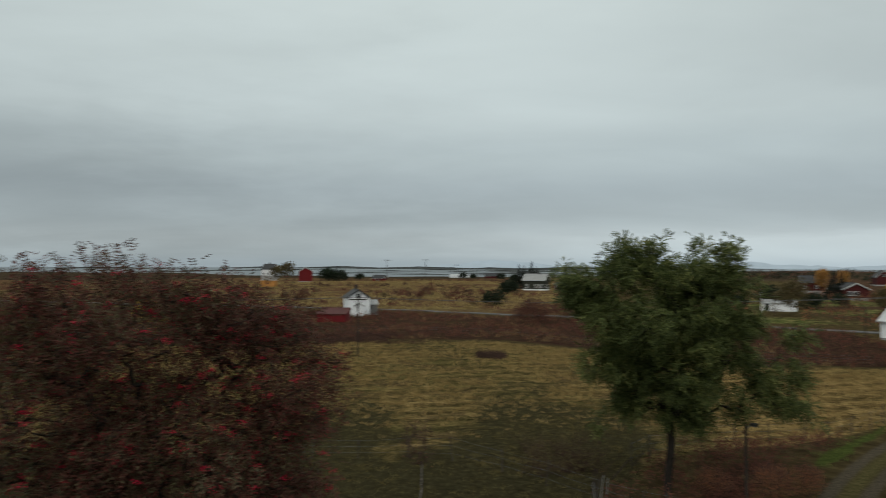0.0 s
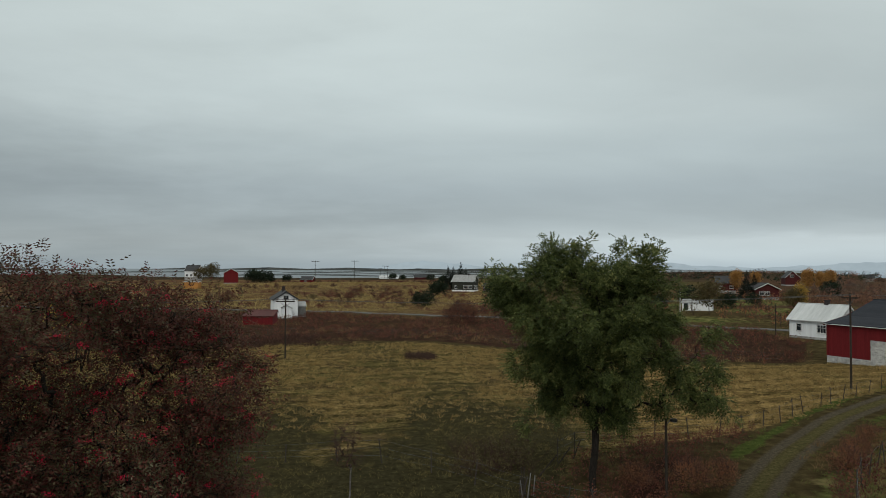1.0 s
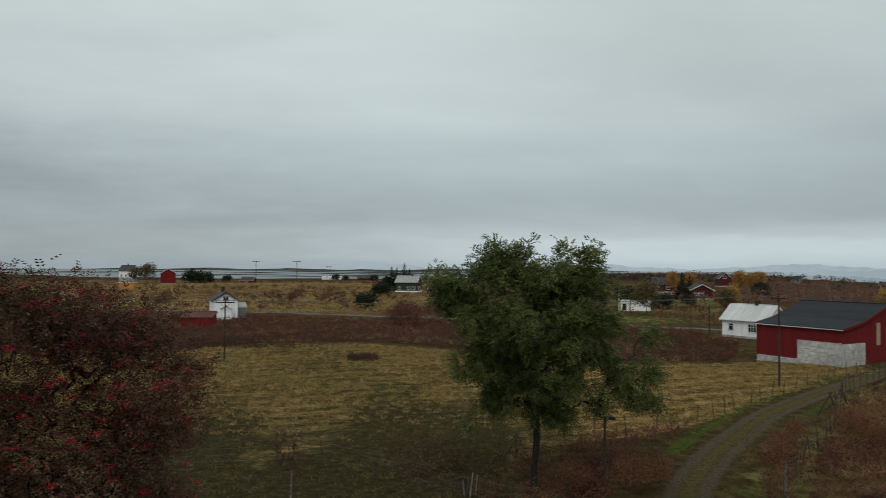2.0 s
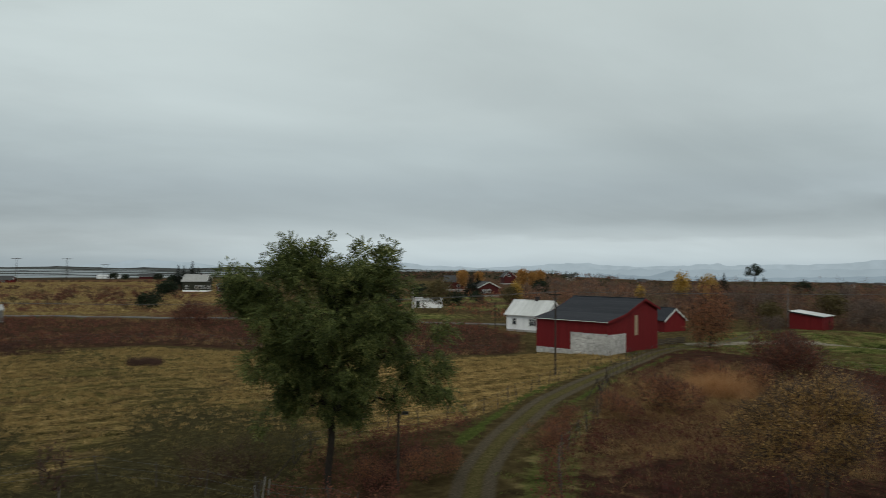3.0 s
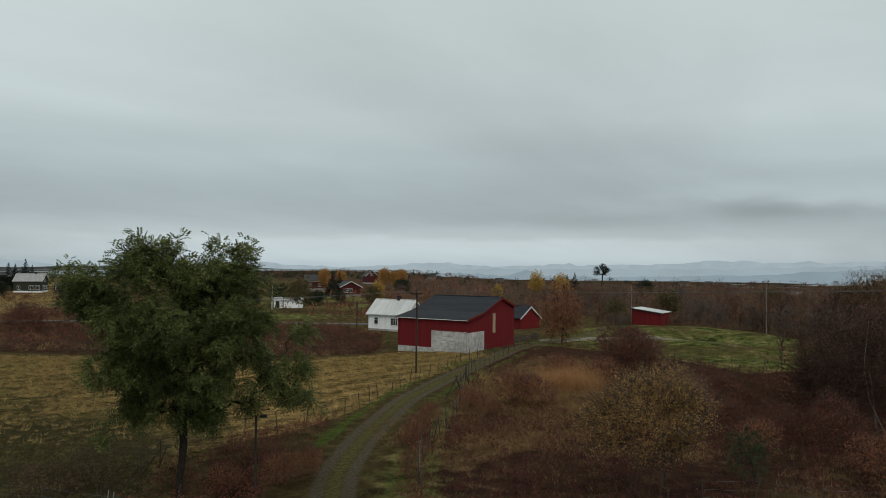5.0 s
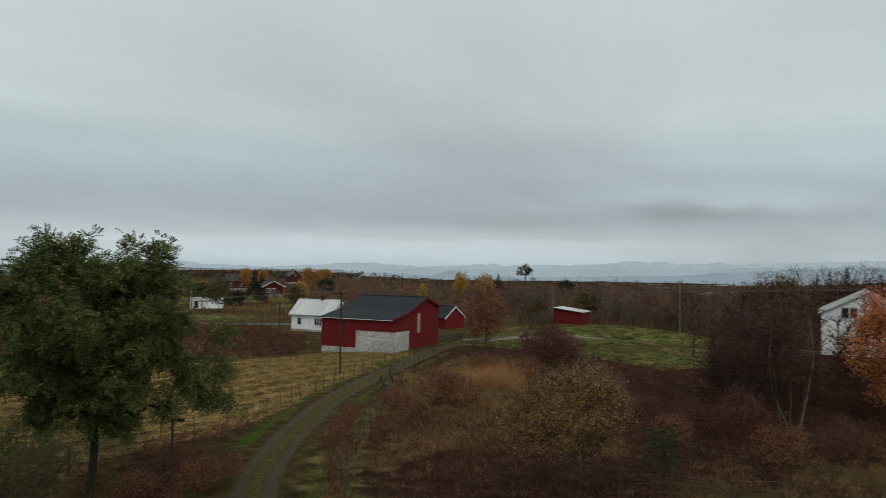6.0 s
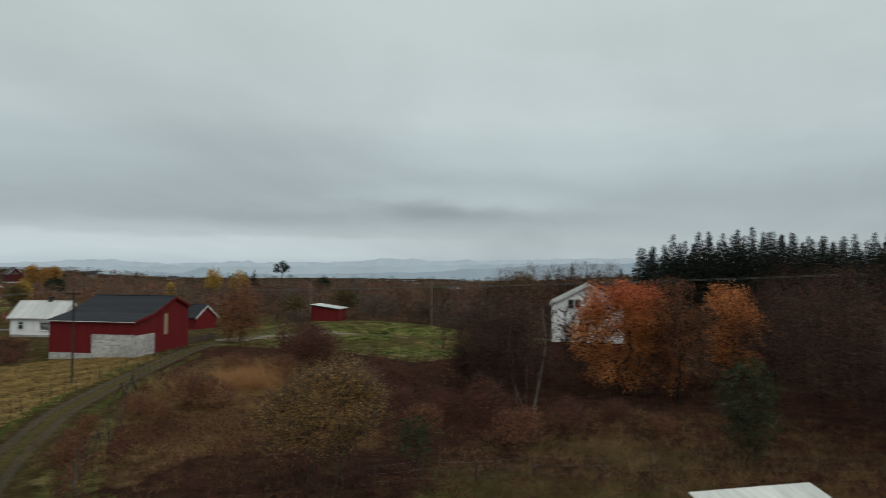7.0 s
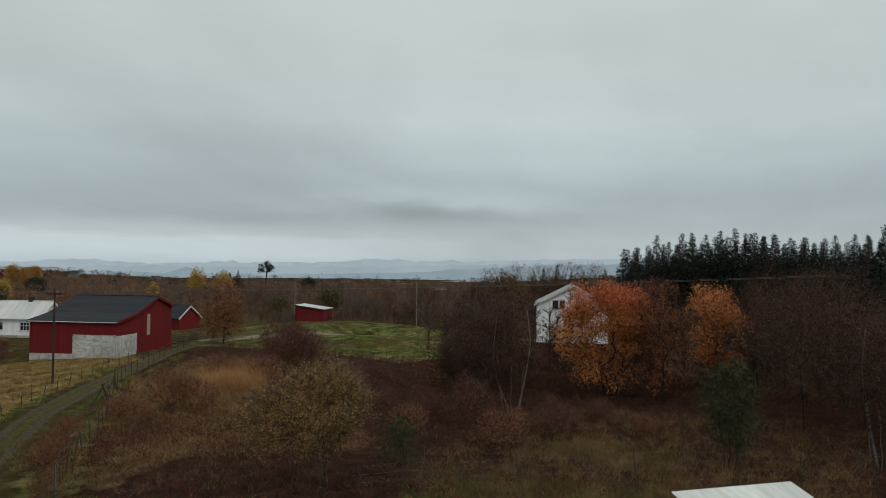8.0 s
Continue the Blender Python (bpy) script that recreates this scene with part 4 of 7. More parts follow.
masonry(barn, Matrix.Identity(4), 4.75, B0, -0.3, 2.38, 5)
masonry(barn, pose(B0, 0, 0, 0, 0, 90), -0.1, 3.7, -0.2, 2.3, 6)
masonry(barn, Matrix.Identity(4), 0.0, 4.75, -1.2, 0.42, 7)
bq = bmesh.new()
for k in range(3):
    box(bq, (5.75 + 0.2 * k, -0.05, 1.95), (5.94 + 0.2 * k, -0.003, 4.2), pose(B0, 0, 0, 0, 0, 90))
part("hatch", bq, PLANK, barn, "narrow hatch of bare pale planks")
for wall_u, wall_m in ((0.02, Matrix.Identity(4)),):
    cb = bmesh.new()
    box(cb, (-0.06, -0.06, 0.42), (0.1, 0.0, 3.6), wall_m)
    part("corner_board", cb, RED_PAINT, barn)

# the low white house behind it
cottage("white_house", facing(57.1, 94.3, 0.0, 0.4, -0.917), 6.8, 4.8, 2.55, 4.45, "small white wooden house with pale metal roof", "house", WHITE_PAINT, PALE_ROOF, front=((1.1, 1.05, 0.62, 0.85, 0, True), (4.1, 0.95, 1.15, 0.95, 2, True)), right=((1.9, 2.75, 0.9, 0.6, 1, False, False),), base=0.3, chimney=(3.9, 2.5, 0.55, 5.1), over=0.3)
# the little red outbuilding behind the barn
cottage("red_outbuilding", facing(*at(44.7, 116.5), -0.1, -0.03, 1.0), 5.2, 4.3, 1.85, 3.5, "small dark red shed with dark gable roof and white trim", "shed", RED_PAINT, SLATE, base=0.1, over=0.22)
# white house with the red basement at the edge of the birches
cottage("gable_house", facing(73.9, 18.25, 1.93, 0.95, 0.30), 9.0, 7.3, 4.0, 5.85, "white two-storey house with gable window above dark red basement", "house", WHITE_PAINT, GREY_ROOF, left=((1.7, 3.5, 0.52, 0.85, 0, False, False), (2.4, 3.5, 0.52, 0.85, 0, False, False)), over=0.3, base=0.0, below=2.6, base_mat=BROWN_PAINT)
# little white house by the road, with its porch and lean-to
wh2 = facing(*at(-5.76, 138), 0.05, -0.225, 0.974)
cottage("white_cottage", wh2, 7.0, 4.35, 3.35, 4.75, "small white gabled cottage with dark roof and chimney", "house", WHITE_PAINT, DARK_ROOF, left=((1.75, 3.3, 0.85, 0.75, 1, False, False),), over=0.28, base=0.15, chimney=(3.2, 2.3, 0.5, 5.6), barge_mat=DARK_ROOF)
cottage("porch", wh2 @ pose(-1.5, 1.25, 0), 1.5, 1.75, 1.75, 2.2, "white gabled entrance porch against the cottage", "porch", WHITE_PAINT, DARK_ROOF, over=0.1, base=0.05)
cottage("lean_to", facing(*at(-5.72, 141), 0.0, 0.97, 0.2), 1.4, 2.2, 1.9, 2.6, "weathered grey lean-to beside the white cottage", "shed", GREY_WOOD, GREY_ROOF, over=0.1, base=0.05, ridge_at=0.9)
cottage("low_red_shed", facing(*at(-9.87, 121), 0.05, 1.0, -0.1), 4.8, 3.4, 1.35, 2.1, "low dark red shed with faded red metal roof", "shed", RED_PAINT, RUST_ROOF, trim_mat=RUST_ROOF, over=0.1, base=0.05, ridge_at=0.93, rear_eave=1.9)
cottage("green_house", facing(*at(6.31, 292), 0.0, 0.9, -0.43), 9.0, 7.0, 3.75, 6.15, "grey-green wooden house with weathered pale roof on white foundation", "house", GREEN_PAINT, GREY_ROOF, front=((1.2, 0.9, 0.9, 1.1, 1), (5.0, 0.9, 1.5, 1.2, 2), (7.0, 0.9, 1.4, 1.2, 2)), right=((2.4, 3.6, 1.2, 1.1, 1), (1.2, 0.9, 1.7, 1.2, 2), (4.2, 0.9, 1.7, 1.2, 2)), over=0.35, base=0.3, below=3.0, chimney=(6.0, 3.5, 0.6, 6.8), base_mat=WHITE_PAINT)
cottage("veranda", facing(*at(8.75, 286), 0.0, 0.9, -0.43), 3.2, 3.0, 2.3, 2.9, "dark brown veranda beside the green house", "porch", BROWN_PAINT, DARK_ROOF, over=0.2, base=0.3, below=2.5, front=((0.5, 0.9, 2.0, 1.0, 2),))
cottage("red_boathouse", facing(*at(-10.24, 420), 0.35, -0.187, 0.982), 12.0, 7.8, 5.6, 7.9, "tall red boathouse with white corner boards on the ridge", "barn", RED_PAINT, GREY_ROOF, over=0.3, base=0.1, below=3)
cottage("far_white_house", facing(*at(-14.1, 520), 2.0, 0.98, -0.2), 9.0, 8.5, 4.6, 8.2, "white two-storey house with green roof on the ridge", "house", WHITE_PAINT, DARK_ROOF, front=((1, 0.8, 1.2, 1.3, 1), (4, 0.8, 1.2, 1.3, 1), (6.8, 0.8, 1.2, 1.3, 1)), right=((2, 0.8, 1.2, 1.3, 1), (5, 0.8, 1.2, 1.3, 1), (3.4, 4.6, 1.4, 1.3, 1)), over=0.4, base=0.3, below=4, chimney=(4, 4.2, 0.7, 9.2))
cottage("orange_shed", facing(*at(-14.2, 320), 0.0, 0.98, -0.2), 6.6, 3.0, 2.9, 3.1, "plain orange flat-roofed site shed", "shed", ORANGE_PAINT, GREY_ROOF, over=0.05, base=0.1, below=2)
cottage("brown_house", facing(*at(30.55, 243), 0.0, 0.1, 0.99), 9.0, 7.2, 3.0, 4.7, "dark red-brown house with low gable roof among trees", "house", BROWN_PAINT, DARK_ROOF, left=((1.3, 1.2, 1.3, 1.1, 1), (3.0, 1.2, 1.3, 1.1, 1)), over=0.5, base=0.4, below=2)
cottage("white_garage", facing(*at(23.9, 168), 0.0, 0.85, -0.5), 6.2, 4.0, 1.75, 2.3, "low white garage with dark door beside a bush", "garage", WHITE_PAINT, GREY_ROOF, over=0.15, base=0.1, front=((0.4, 0.15, 0.8, 1.5, 0, False, False),))
cottage("far_brown_house", facing(*at(26.3, 300), 0.5, 0.9, -0.4), 8.0, 6.0, 3.2, 5.6, "brown house half hidden behind trees", "house", BROWN_PAINT, DARK_ROOF, over=0.3, base=0.2, below=3, front=((1, 1, 1.2, 1.1, 1), (5, 1, 1.2, 1.1, 1)))
cottage("far_gable_house", facing(*at(31.9, 420), 0.5, 0.3, 0.95), 9.0, 7.0, 4.0, 7.2, "far brown gabled house with white trim", "house", BROWN_PAINT, DARK_ROOF, over=0.4, base=0.2, below=3, left=((2.5, 4.2, 1.6, 1.2, 1),))
cottage("small_red_cabin", facing(*at(-0.0 - 5.6, 430), -0.5, 0.95, -0.3), 7.5, 5.0, 2.4, 4.2, "small dark red cabin with white window by the shore", "cabin", RED_PAINT, DARK_ROOF, over=0.3, base=0.2, below=3, front=((2.5, 0.8, 1.4, 1.0, 1),))


def mono_shed(name, m, long, deep, high, low, label, roof_mat, wall_mat=None, over=0.18, ribs=False, legs=0.6):
    """A shed whose single roof falls along x from high to low."""
    wall_mat = wall_mat or RED_PAINT
    ob = anchor(name, m, label, "shed")
    T = 0.12
    top = lambda u: high + (low - high) * u / long
    for y0, turn in ((0, 0), (deep, 180)):
        bm = bmesh.new()
        pts = [(T, 0), (long - T, 0), (long - T, top(long - T)), (T, top(T))]
        if turn:
            pts = [(long - u, w) for u, w in pts][::-1]
        slab(bm, pts, [], T, pose(0, 0, 0) if not turn else pose(long, deep, 0, 0, 0, 180))
        part("wall", bm, wall_mat, ob)
    for u in (0, long):
        bm = bmesh.new()
        box(bm, (u - (T if u else 0), 0, 0), (u + (0 if u else T), deep, top(u) - 0.01))
        part("wall", bm, wall_mat, ob)
    bm = bmesh.new()
    box(bm, (-0.02, -0.02, -legs), (long + 0.02, deep + 0.02, 0.0))
    part("foundation", bm, STONE, ob)
    bm = bmesh.new()
    s = (low - high) / long
    if ribs:
        n = int((deep + 2 * over) / 0.0125)
        prev = None
        for i in range(n + 1):
            y = -over + i * 0.0125
            rise = 0.011 * math.sin(2 * math.pi * y / 0.076)
            cur = [bm.verts.new((u, y, high + s * u + 0.06 + rise + dzz)) for u, dzz in ((-over, 0), (long + over, 0), (long + over, -0.02), (-over, -0.02))]
            if prev:
                for k in range(4):
                    bm.faces.new((prev[k], prev[(k + 1) % 4], cur[(k + 1) % 4], cur[k]))
            else:
                bm.faces.new(cur)
            prev = cur
        bm.faces.new(prev)
    else:
        roof_plane(bm, (-over, -over, high - s * over + 0.02), (-over, deep + over, high - s * over + 0.02), (long + over, deep + over, low + s * over + 0.02), (long + over, -over, low + s * over + 0.02), 0.09)
    part("roof", bm, roof_mat, ob)
    if not ribs:
        for y0 in (-over - 0.025, deep + over):
            bm = bmesh.new()
            vs = [bm.verts.new((u, y, z)) for y in (y0, y0 + 0.025) for u, z in ((-over, high - s * over - 0.08), (long + over, low + s * over - 0.08), (long + over, low + s * over + 0.1), (-over, high - s * over + 0.1))]
            for q in ((0, 1, 2, 3), (7, 6, 5, 4), (0, 4, 5, 1), (1, 5, 6, 2), (2, 6, 7, 3), (3, 7, 4, 0)):
                bm.faces.new([vs[i] for i in q])
            part("bargeboard", bm, BLACK_METAL, ob)
    return ob


mono_shed("pasture_shed", facing(*at(51.75, 127), 0.1, 0.35, -0.94), 4.9, 5.4, 2.75, 2.1, "small dark red shed with white slanting roof on the pasture", PALE_ROOF)
ROOF_NEAR = surface("white_corrugated_sheet", (0.50, 0.51, 0.49), (0.66, 0.67, 0.64), 2.0, 0.55, 0.1, 0.2, 0.004, (0.4, 3, 1), 0.2)
mono_shed("corrugated_shed", facing(20.4, 3.15, 0.0, -0.73, -0.68), 4.2, 3.7, 3.45, 2.5, "weathered wooden shed with white corrugated metal roof", ROOF_NEAR, GREY_WOOD, 0.1, True)

cottage("white_boathouse", facing(*at(0.55, 610), -1.2, 1.0, -0.05), 16.0, 6.0, 2.2, 3.4, "long low white boathouse by the shore", "boathouse", WHITE_PAINT, PALE_ROOF, over=0.2, base=0.1, below=2)
cottage("dark_boathouse", facing(*at(3.3, 560), -1.0, 0.95, -0.2), 11.0, 6.0, 2.6, 4.6, "dark brown boathouse by the shore", "boathouse", BROWN_PAINT, DARK_ROOF, over=0.3, base=0.1, below=2)
for az, d, long, kind_mat, roof_m in ((55.2, 640, 9, FAR_WHITE, DARK_ROOF), (57.0, 700, 8, BROWN_PAINT, DARK_ROOF), (58.3, 660, 9, FAR_WHITE, DARK_ROOF), (41.2, 560, 8, BROWN_PAINT, DARK_ROOF), (35.8, 600, 9, FAR_WHITE, DARK_ROOF)):
    fx0, fy0 = at(az, d)
    cottage("far_farmhouse", facing(fx0, fy0, on_land(fx0, fy0) + 0.2, math.cos(radians(az)), -math.sin(radians(az))), long * 0.8, 6.0, 2.4, 4.6, "far farmhouse among trees near the horizon", "house", kind_mat, roof_m, over=0.3, base=0.2, below=3, front=((1.0, 1.0, 1.2, 1.1, 1), (4.0, 1.0, 1.2, 1.2, 1)), group="far farmhouses")
mast = anchor("aerial_mast", pose(*at(77.1, 84), on_land(*at(77.1, 84))), "thin pale aerial mast behind the white house", "mast")
bm = bmesh.new()
rod(bm, (0, 0, -0.5), (0, 0, 9.6), 0.05, 0.03, 6)
part("shaft", bm, METAL, mast)
for k, zz in enumerate((8.9, 9.2, 9.5)):
    bm = bmesh.new()
    rod(bm, (-0.5 + 0.1 * k, 0, zz), (0.5 - 0.1 * k, 0, zz), 0.02, 0.02, 5)
    part("crossbar", bm, TRIM_PAINT, mast)
# pale slatted pallets against the bank behind the barn
for k in range(3):
    px0, py0 = at(42.75 + 0.75 * k, 94.5 + 2.2 * k)
    pal = anchor("pallet", pose(px0, py0, on_land(px0, py0) + 0.05, -50, 0, -60), "pale wooden pallet leaning beside the barn", "pallet", "pallets beside the barn")
    for i in range(6):
        bm = bmesh.new()
        box(bm, (-0.6 + 0.21 * i, 0, 0), (-0.48 + 0.21 * i, 0.03, 1.0))
        part("slat", bm, WOOD, pal)
    for zz in (0.05, 0.5, 0.9):
        bm = bmesh.new()
        box(bm, (-0.6, 0.033, zz), (0.6, 0.11, zz + 0.08))
        part("bearer", bm, WOOD, pal)

# ---- plants ----


class Pile:
    """Gathers triangles and quads of one mesh, each batch with a material number."""

    def __init__(self):
        self.v, self.f, self.s, self.n = [], [], [], 0

    def add(self, verts, faces, slot=0):
        verts = np.asarray(verts, dtype=np.float32).reshape(-1, 3)
        self.v.append(verts)
        self.f.append(np.asarray(faces, dtype=np.int32) + self.n)
        self.s.append(slot)
        self.n += len(verts)

    def build(self, name, mats, smooth=False):
        return link_mesh(name, np.concatenate(self.v), self.f, mats, smooth, self.s)


def cross_frame(d):
    """Two unit vectors square to each row of d."""
    d = d / np.maximum(np.linalg.norm(d, axis=1, keepdims=True), 1e-9)
    ref = np.where(np.abs(d[:, 2:3]) > 0.9, np.array([[1.0, 0, 0]]), np.array([[0, 0, 1.0]]))
    a = np.cross(d, ref)
    a /= np.maximum(np.linalg.norm(a, axis=1, keepdims=True), 1e-9)
    return a, np.cross(d, a)


def bars(pile, p0, p1, r0, r1, sides=4, slot=0):
    """Tapered bars between pairs of points."""
    p0, p1 = np.asarray(p0, float), np.asarray(p1, float)
    a, b = cross_frame(p1 - p0)
    ang = np.arange(sides) * 2 * np.pi / sides
    ring = a[:, None, :] * np.cos(ang)[None, :, None] + b[:, None, :] * np.sin(ang)[None, :, None]
    lo = p0[:, None, :] + ring * np.asarray(r0)[:, None, None]
    hi = p1[:, None, :] + ring * np.asarray(r1)[:, None, None]
    verts = np.concatenate([lo, hi], axis=1)
    n = len(p0)
    k = np.arange(sides)
    base = (np.arange(n) * 2 * sides)[:, None]
    j = (k + 1) % sides
    f = np.stack([base + k, base + j, base + sides + j, base + sides + k], -1).reshape(-1, 4)
    pile.add(verts, f, slot)


def spikes(pile, p0, p1, r0, slot=0):
    """Three-sided spikes, for grass, stalks and fine twigs."""
    p0, p1 = np.asarray(p0, float), np.asarray(p1, float)
    a, b = cross_frame(p1 - p0)
    ang = np.arange(3) * 2 * np.pi / 3
    ring = a[:, None, :] * np.cos(ang)[None, :, None] + b[:, None, :] * np.sin(ang)[None, :, None]
    lo = p0[:, None, :] + ring * np.asarray(r0)[:, None, None]
    verts = np.concatenate([lo, p1[:, None, :]], axis=1)
    base = (np.arange(len(p0)) * 4)[:, None]
    f = np.stack([base + np.array([0, 1, 2]), base + np.array([1, 2, 0]), np.broadcast_to(base + 3, (len(p0), 3))], -1).reshape(-1, 3)
    pile.add(verts, f, slot)


def blades_of(pile, rng, p0, p1, half, slot=0):
    """Flat grass blades: one narrow triangle each, turned at random."""
    d = p1 - p0
    side = np.cross(d, rng.normal(size=d.shape))
    side /= np.maximum(np.linalg.norm(side, axis=1, keepdims=True), 1e-9)
    verts = np.stack([p0 - side * half, p0 + side * half, p1], axis=1)
    pile.add(verts, np.arange(len(p0) * 3).reshape(-1, 3), slot)


def leaves(pile, rng, at_p, size, slot=0, droop=0.3, long=2.0, flat_bias=0.5, spread=0.5, along=None):
    """Single leaves: folded lozenges."""
    n = len(at_p)
    d = rng.normal(size=(n, 3))
    if along is not None:
        d = d * 0.6 + along
    d[:, 2] -= droop
    d /= np.linalg.norm(d, axis=1, keepdims=True)
    s = size * rng.uniform(1 - spread, 1 + spread, (n, 1))
    up_v = rng.normal(size=(n, 3)) * (1 - flat_bias) + np.array([[0, 0, 1.0]]) * flat_bias
    side = np.cross(d, up_v)
    side /= np.maximum(np.linalg.norm(side, axis=1, keepdims=True), 1e-6)
    nrm = np.cross(side, d)
    tip = at_p + d * s
    m = at_p + d * s * 0.5 - nrm * s * 0.08
    verts = np.stack([at_p, m + side * s / long / 2 + nrm * s * 0.1, tip, m - side * s / long / 2 + nrm * s * 0.1], axis=1)
    pile.add(verts, (np.arange(n) * 4)[:, None] + np.array([0, 1, 2, 3]), slot)


def pinnate(pile, rng, at_p, size, pairs, slot=0, droop=0.6, out=None, leaflet=0.44, broad=0.3):
    """Compound leaves of paired leaflets along an arched stalk, as rowan and ash carry them."""
    n = len(at_p)
    d = rng.normal(size=(n, 3)) * 0.7
    if out is not None:
        d += out
    d[:, 2] -= droop * 0.5
    d /= np.linalg.norm(d, axis=1, keepdims=True)
    s = size * rng.uniform(0.7, 1.25, (n, 1))
    up_v = rng.normal(size=(n, 3)) * 0.5 + np.array([[0, 0, 1.0]])
    side = np.cross(d, up_v)
    side /= np.maximum(np.linalg.norm(side, axis=1, keepdims=True), 1e-6)
    nrm = np.cross(side, d)
    for k in range(pairs):
        t = 0.25 + 0.72 * k / max(pairs - 1, 1)
        root = at_p + d * s * t - np.array([[0, 0, 1.0]]) * s * droop * 0.35 * t * t
        ll = s * leaflet * (1.0 - 0.35 * abs(t - 0.5))
        for sg in (-1, 1):
            dirn = side * sg * 0.85 + d * 0.5 - nrm * rng.uniform(0.1, 0.5, (n, 1))
            w = d * ll * broad
            tip = root + dirn * ll
            mid_p = root + dirn * ll * 0.5
            pile.add(np.stack([root, mid_p + w, tip, mid_p - w], axis=1), (np.arange(n) * 4)[:, None] + np.array([0, 1, 2, 3]), slot)


def skeleton_tree(rng, tips, base, trunk_top, steps=3, wob=0.08, climb=0.5):
    """Grows limbs: each tip joins the nearest wood below it. Gives nodes, parents and radii."""
    nodes_l = [np.array(base, float)]
    par = [-1]
    k = 6
    for i in range(1, k + 1):
        t = i / k
        nodes_l.append(np.array(base) * (1 - t) + np.array(trunk_top) * t + rng.normal(size=3) * np.array([1, 1, 0]) * wob * 0.35)
        par.append(i - 1)
    order = np.argsort(np.linalg.norm((tips - np.array(trunk_top)) * np.array([1, 1, 0.7]), axis=1))
    for ti in order:
        tp = tips[ti]
        arr = np.array(nodes_l)
        dist = np.linalg.norm(arr - tp, axis=1) + climb * np.maximum(0, arr[:, 2] - tp[2] + 0.25 * np.linalg.norm(arr[:, :2] - tp[:2], axis=1))
        dist[:2] += 5
        j = int(np.argmin(dist))
        last = j
        start = arr[j]
        for q in range(1, steps + 1):
            t = q / steps
            p = start * (1 - t) + tp * t + rng.normal(size=3) * wob * math.sin(math.pi * t)
            p[2] += 0.12 * np.linalg.norm(tp - start) * math.sin(math.pi * t) * (0.5 if tp[2] > start[2] else 1.2)
            nodes_l.append(p)
            par.append(last)
            last = len(nodes_l) - 1
    return np.array(nodes_l), np.array(par)


def limb_radii(par, tip_r, power=2.3):
    load = np.zeros(len(par))
    kids = np.bincount(par[1:], minlength=len(par))
    load[kids == 0] = tip_r ** power
    for i in range(len(par) - 1, 0, -1):
        load[par[i]] += load[i]
    return load ** (1 / power)


def crown_points(rng, n, blobs, shell=0.35):
    """Points spread through a crown made of several lobes (x, y, z, rx, ry, rz), more of them near the outside."""
    w = np.array([b[3] * b[4] * b[5] for b in blobs]) ** 0.75
    pick = rng.choice(len(blobs), n, p=w / w.sum())
    d = rng.normal(size=(n, 3))
    d /= np.linalg.norm(d, axis=1, keepdims=True)
    rr = rng.uniform(shell ** 3, 1, (n, 1)) ** (1 / 3)
    b = np.array(blobs)[pick]
    return b[:, :3] + d * rr * b[:, 3:]


def clumps(seed, blobs, n, r, shell=0.5):
    """Breaks a crown's lobes up into many small sprays, so that light and gaps fall between them."""
    rng = np.random.RandomState(seed)
    inner = [(x, y, z, max(a - r * 0.5, 0.2), max(b - r * 0.5, 0.2), max(c - r * 0.5, 0.2)) for x, y, z, a, b, c in blobs]
    c = crown_points(rng, n, inner, shell)
    k = r * rng.uniform(0.55, 1.15, n)
    return [(*p, q * 1.1, q * 1.1, q * 0.8) for p, q in zip(c, k)]


def wood(pile, nodes_p, par, rad, min_r=0.0, slot=0, sides=5, fine_slot=0):
    child = np.arange(1, len(par))
    rr = rad[child]
    r_par = np.minimum(rad[par[child]], rr * 1.35 + 0.002)
    for lo, hi, sd in ((0.0, 0.028, 3), (0.028, 0.06, 4), (0.06, 9, max(sides, 7))):
        m = (rr >= lo) & (rr < hi) & (rr >= min_r)
        if m.any():
            bars(pile, nodes_p[par[child]][m], nodes_p[child][m], r_par[m], rr[m], sd, slot if lo >= 0.028 else fine_slot)


def plant(name, m, label, category, group=""):
    return anchor(name, m, label, category, group)


def under(ob, parent):
    ob.parent = parent
    return ob


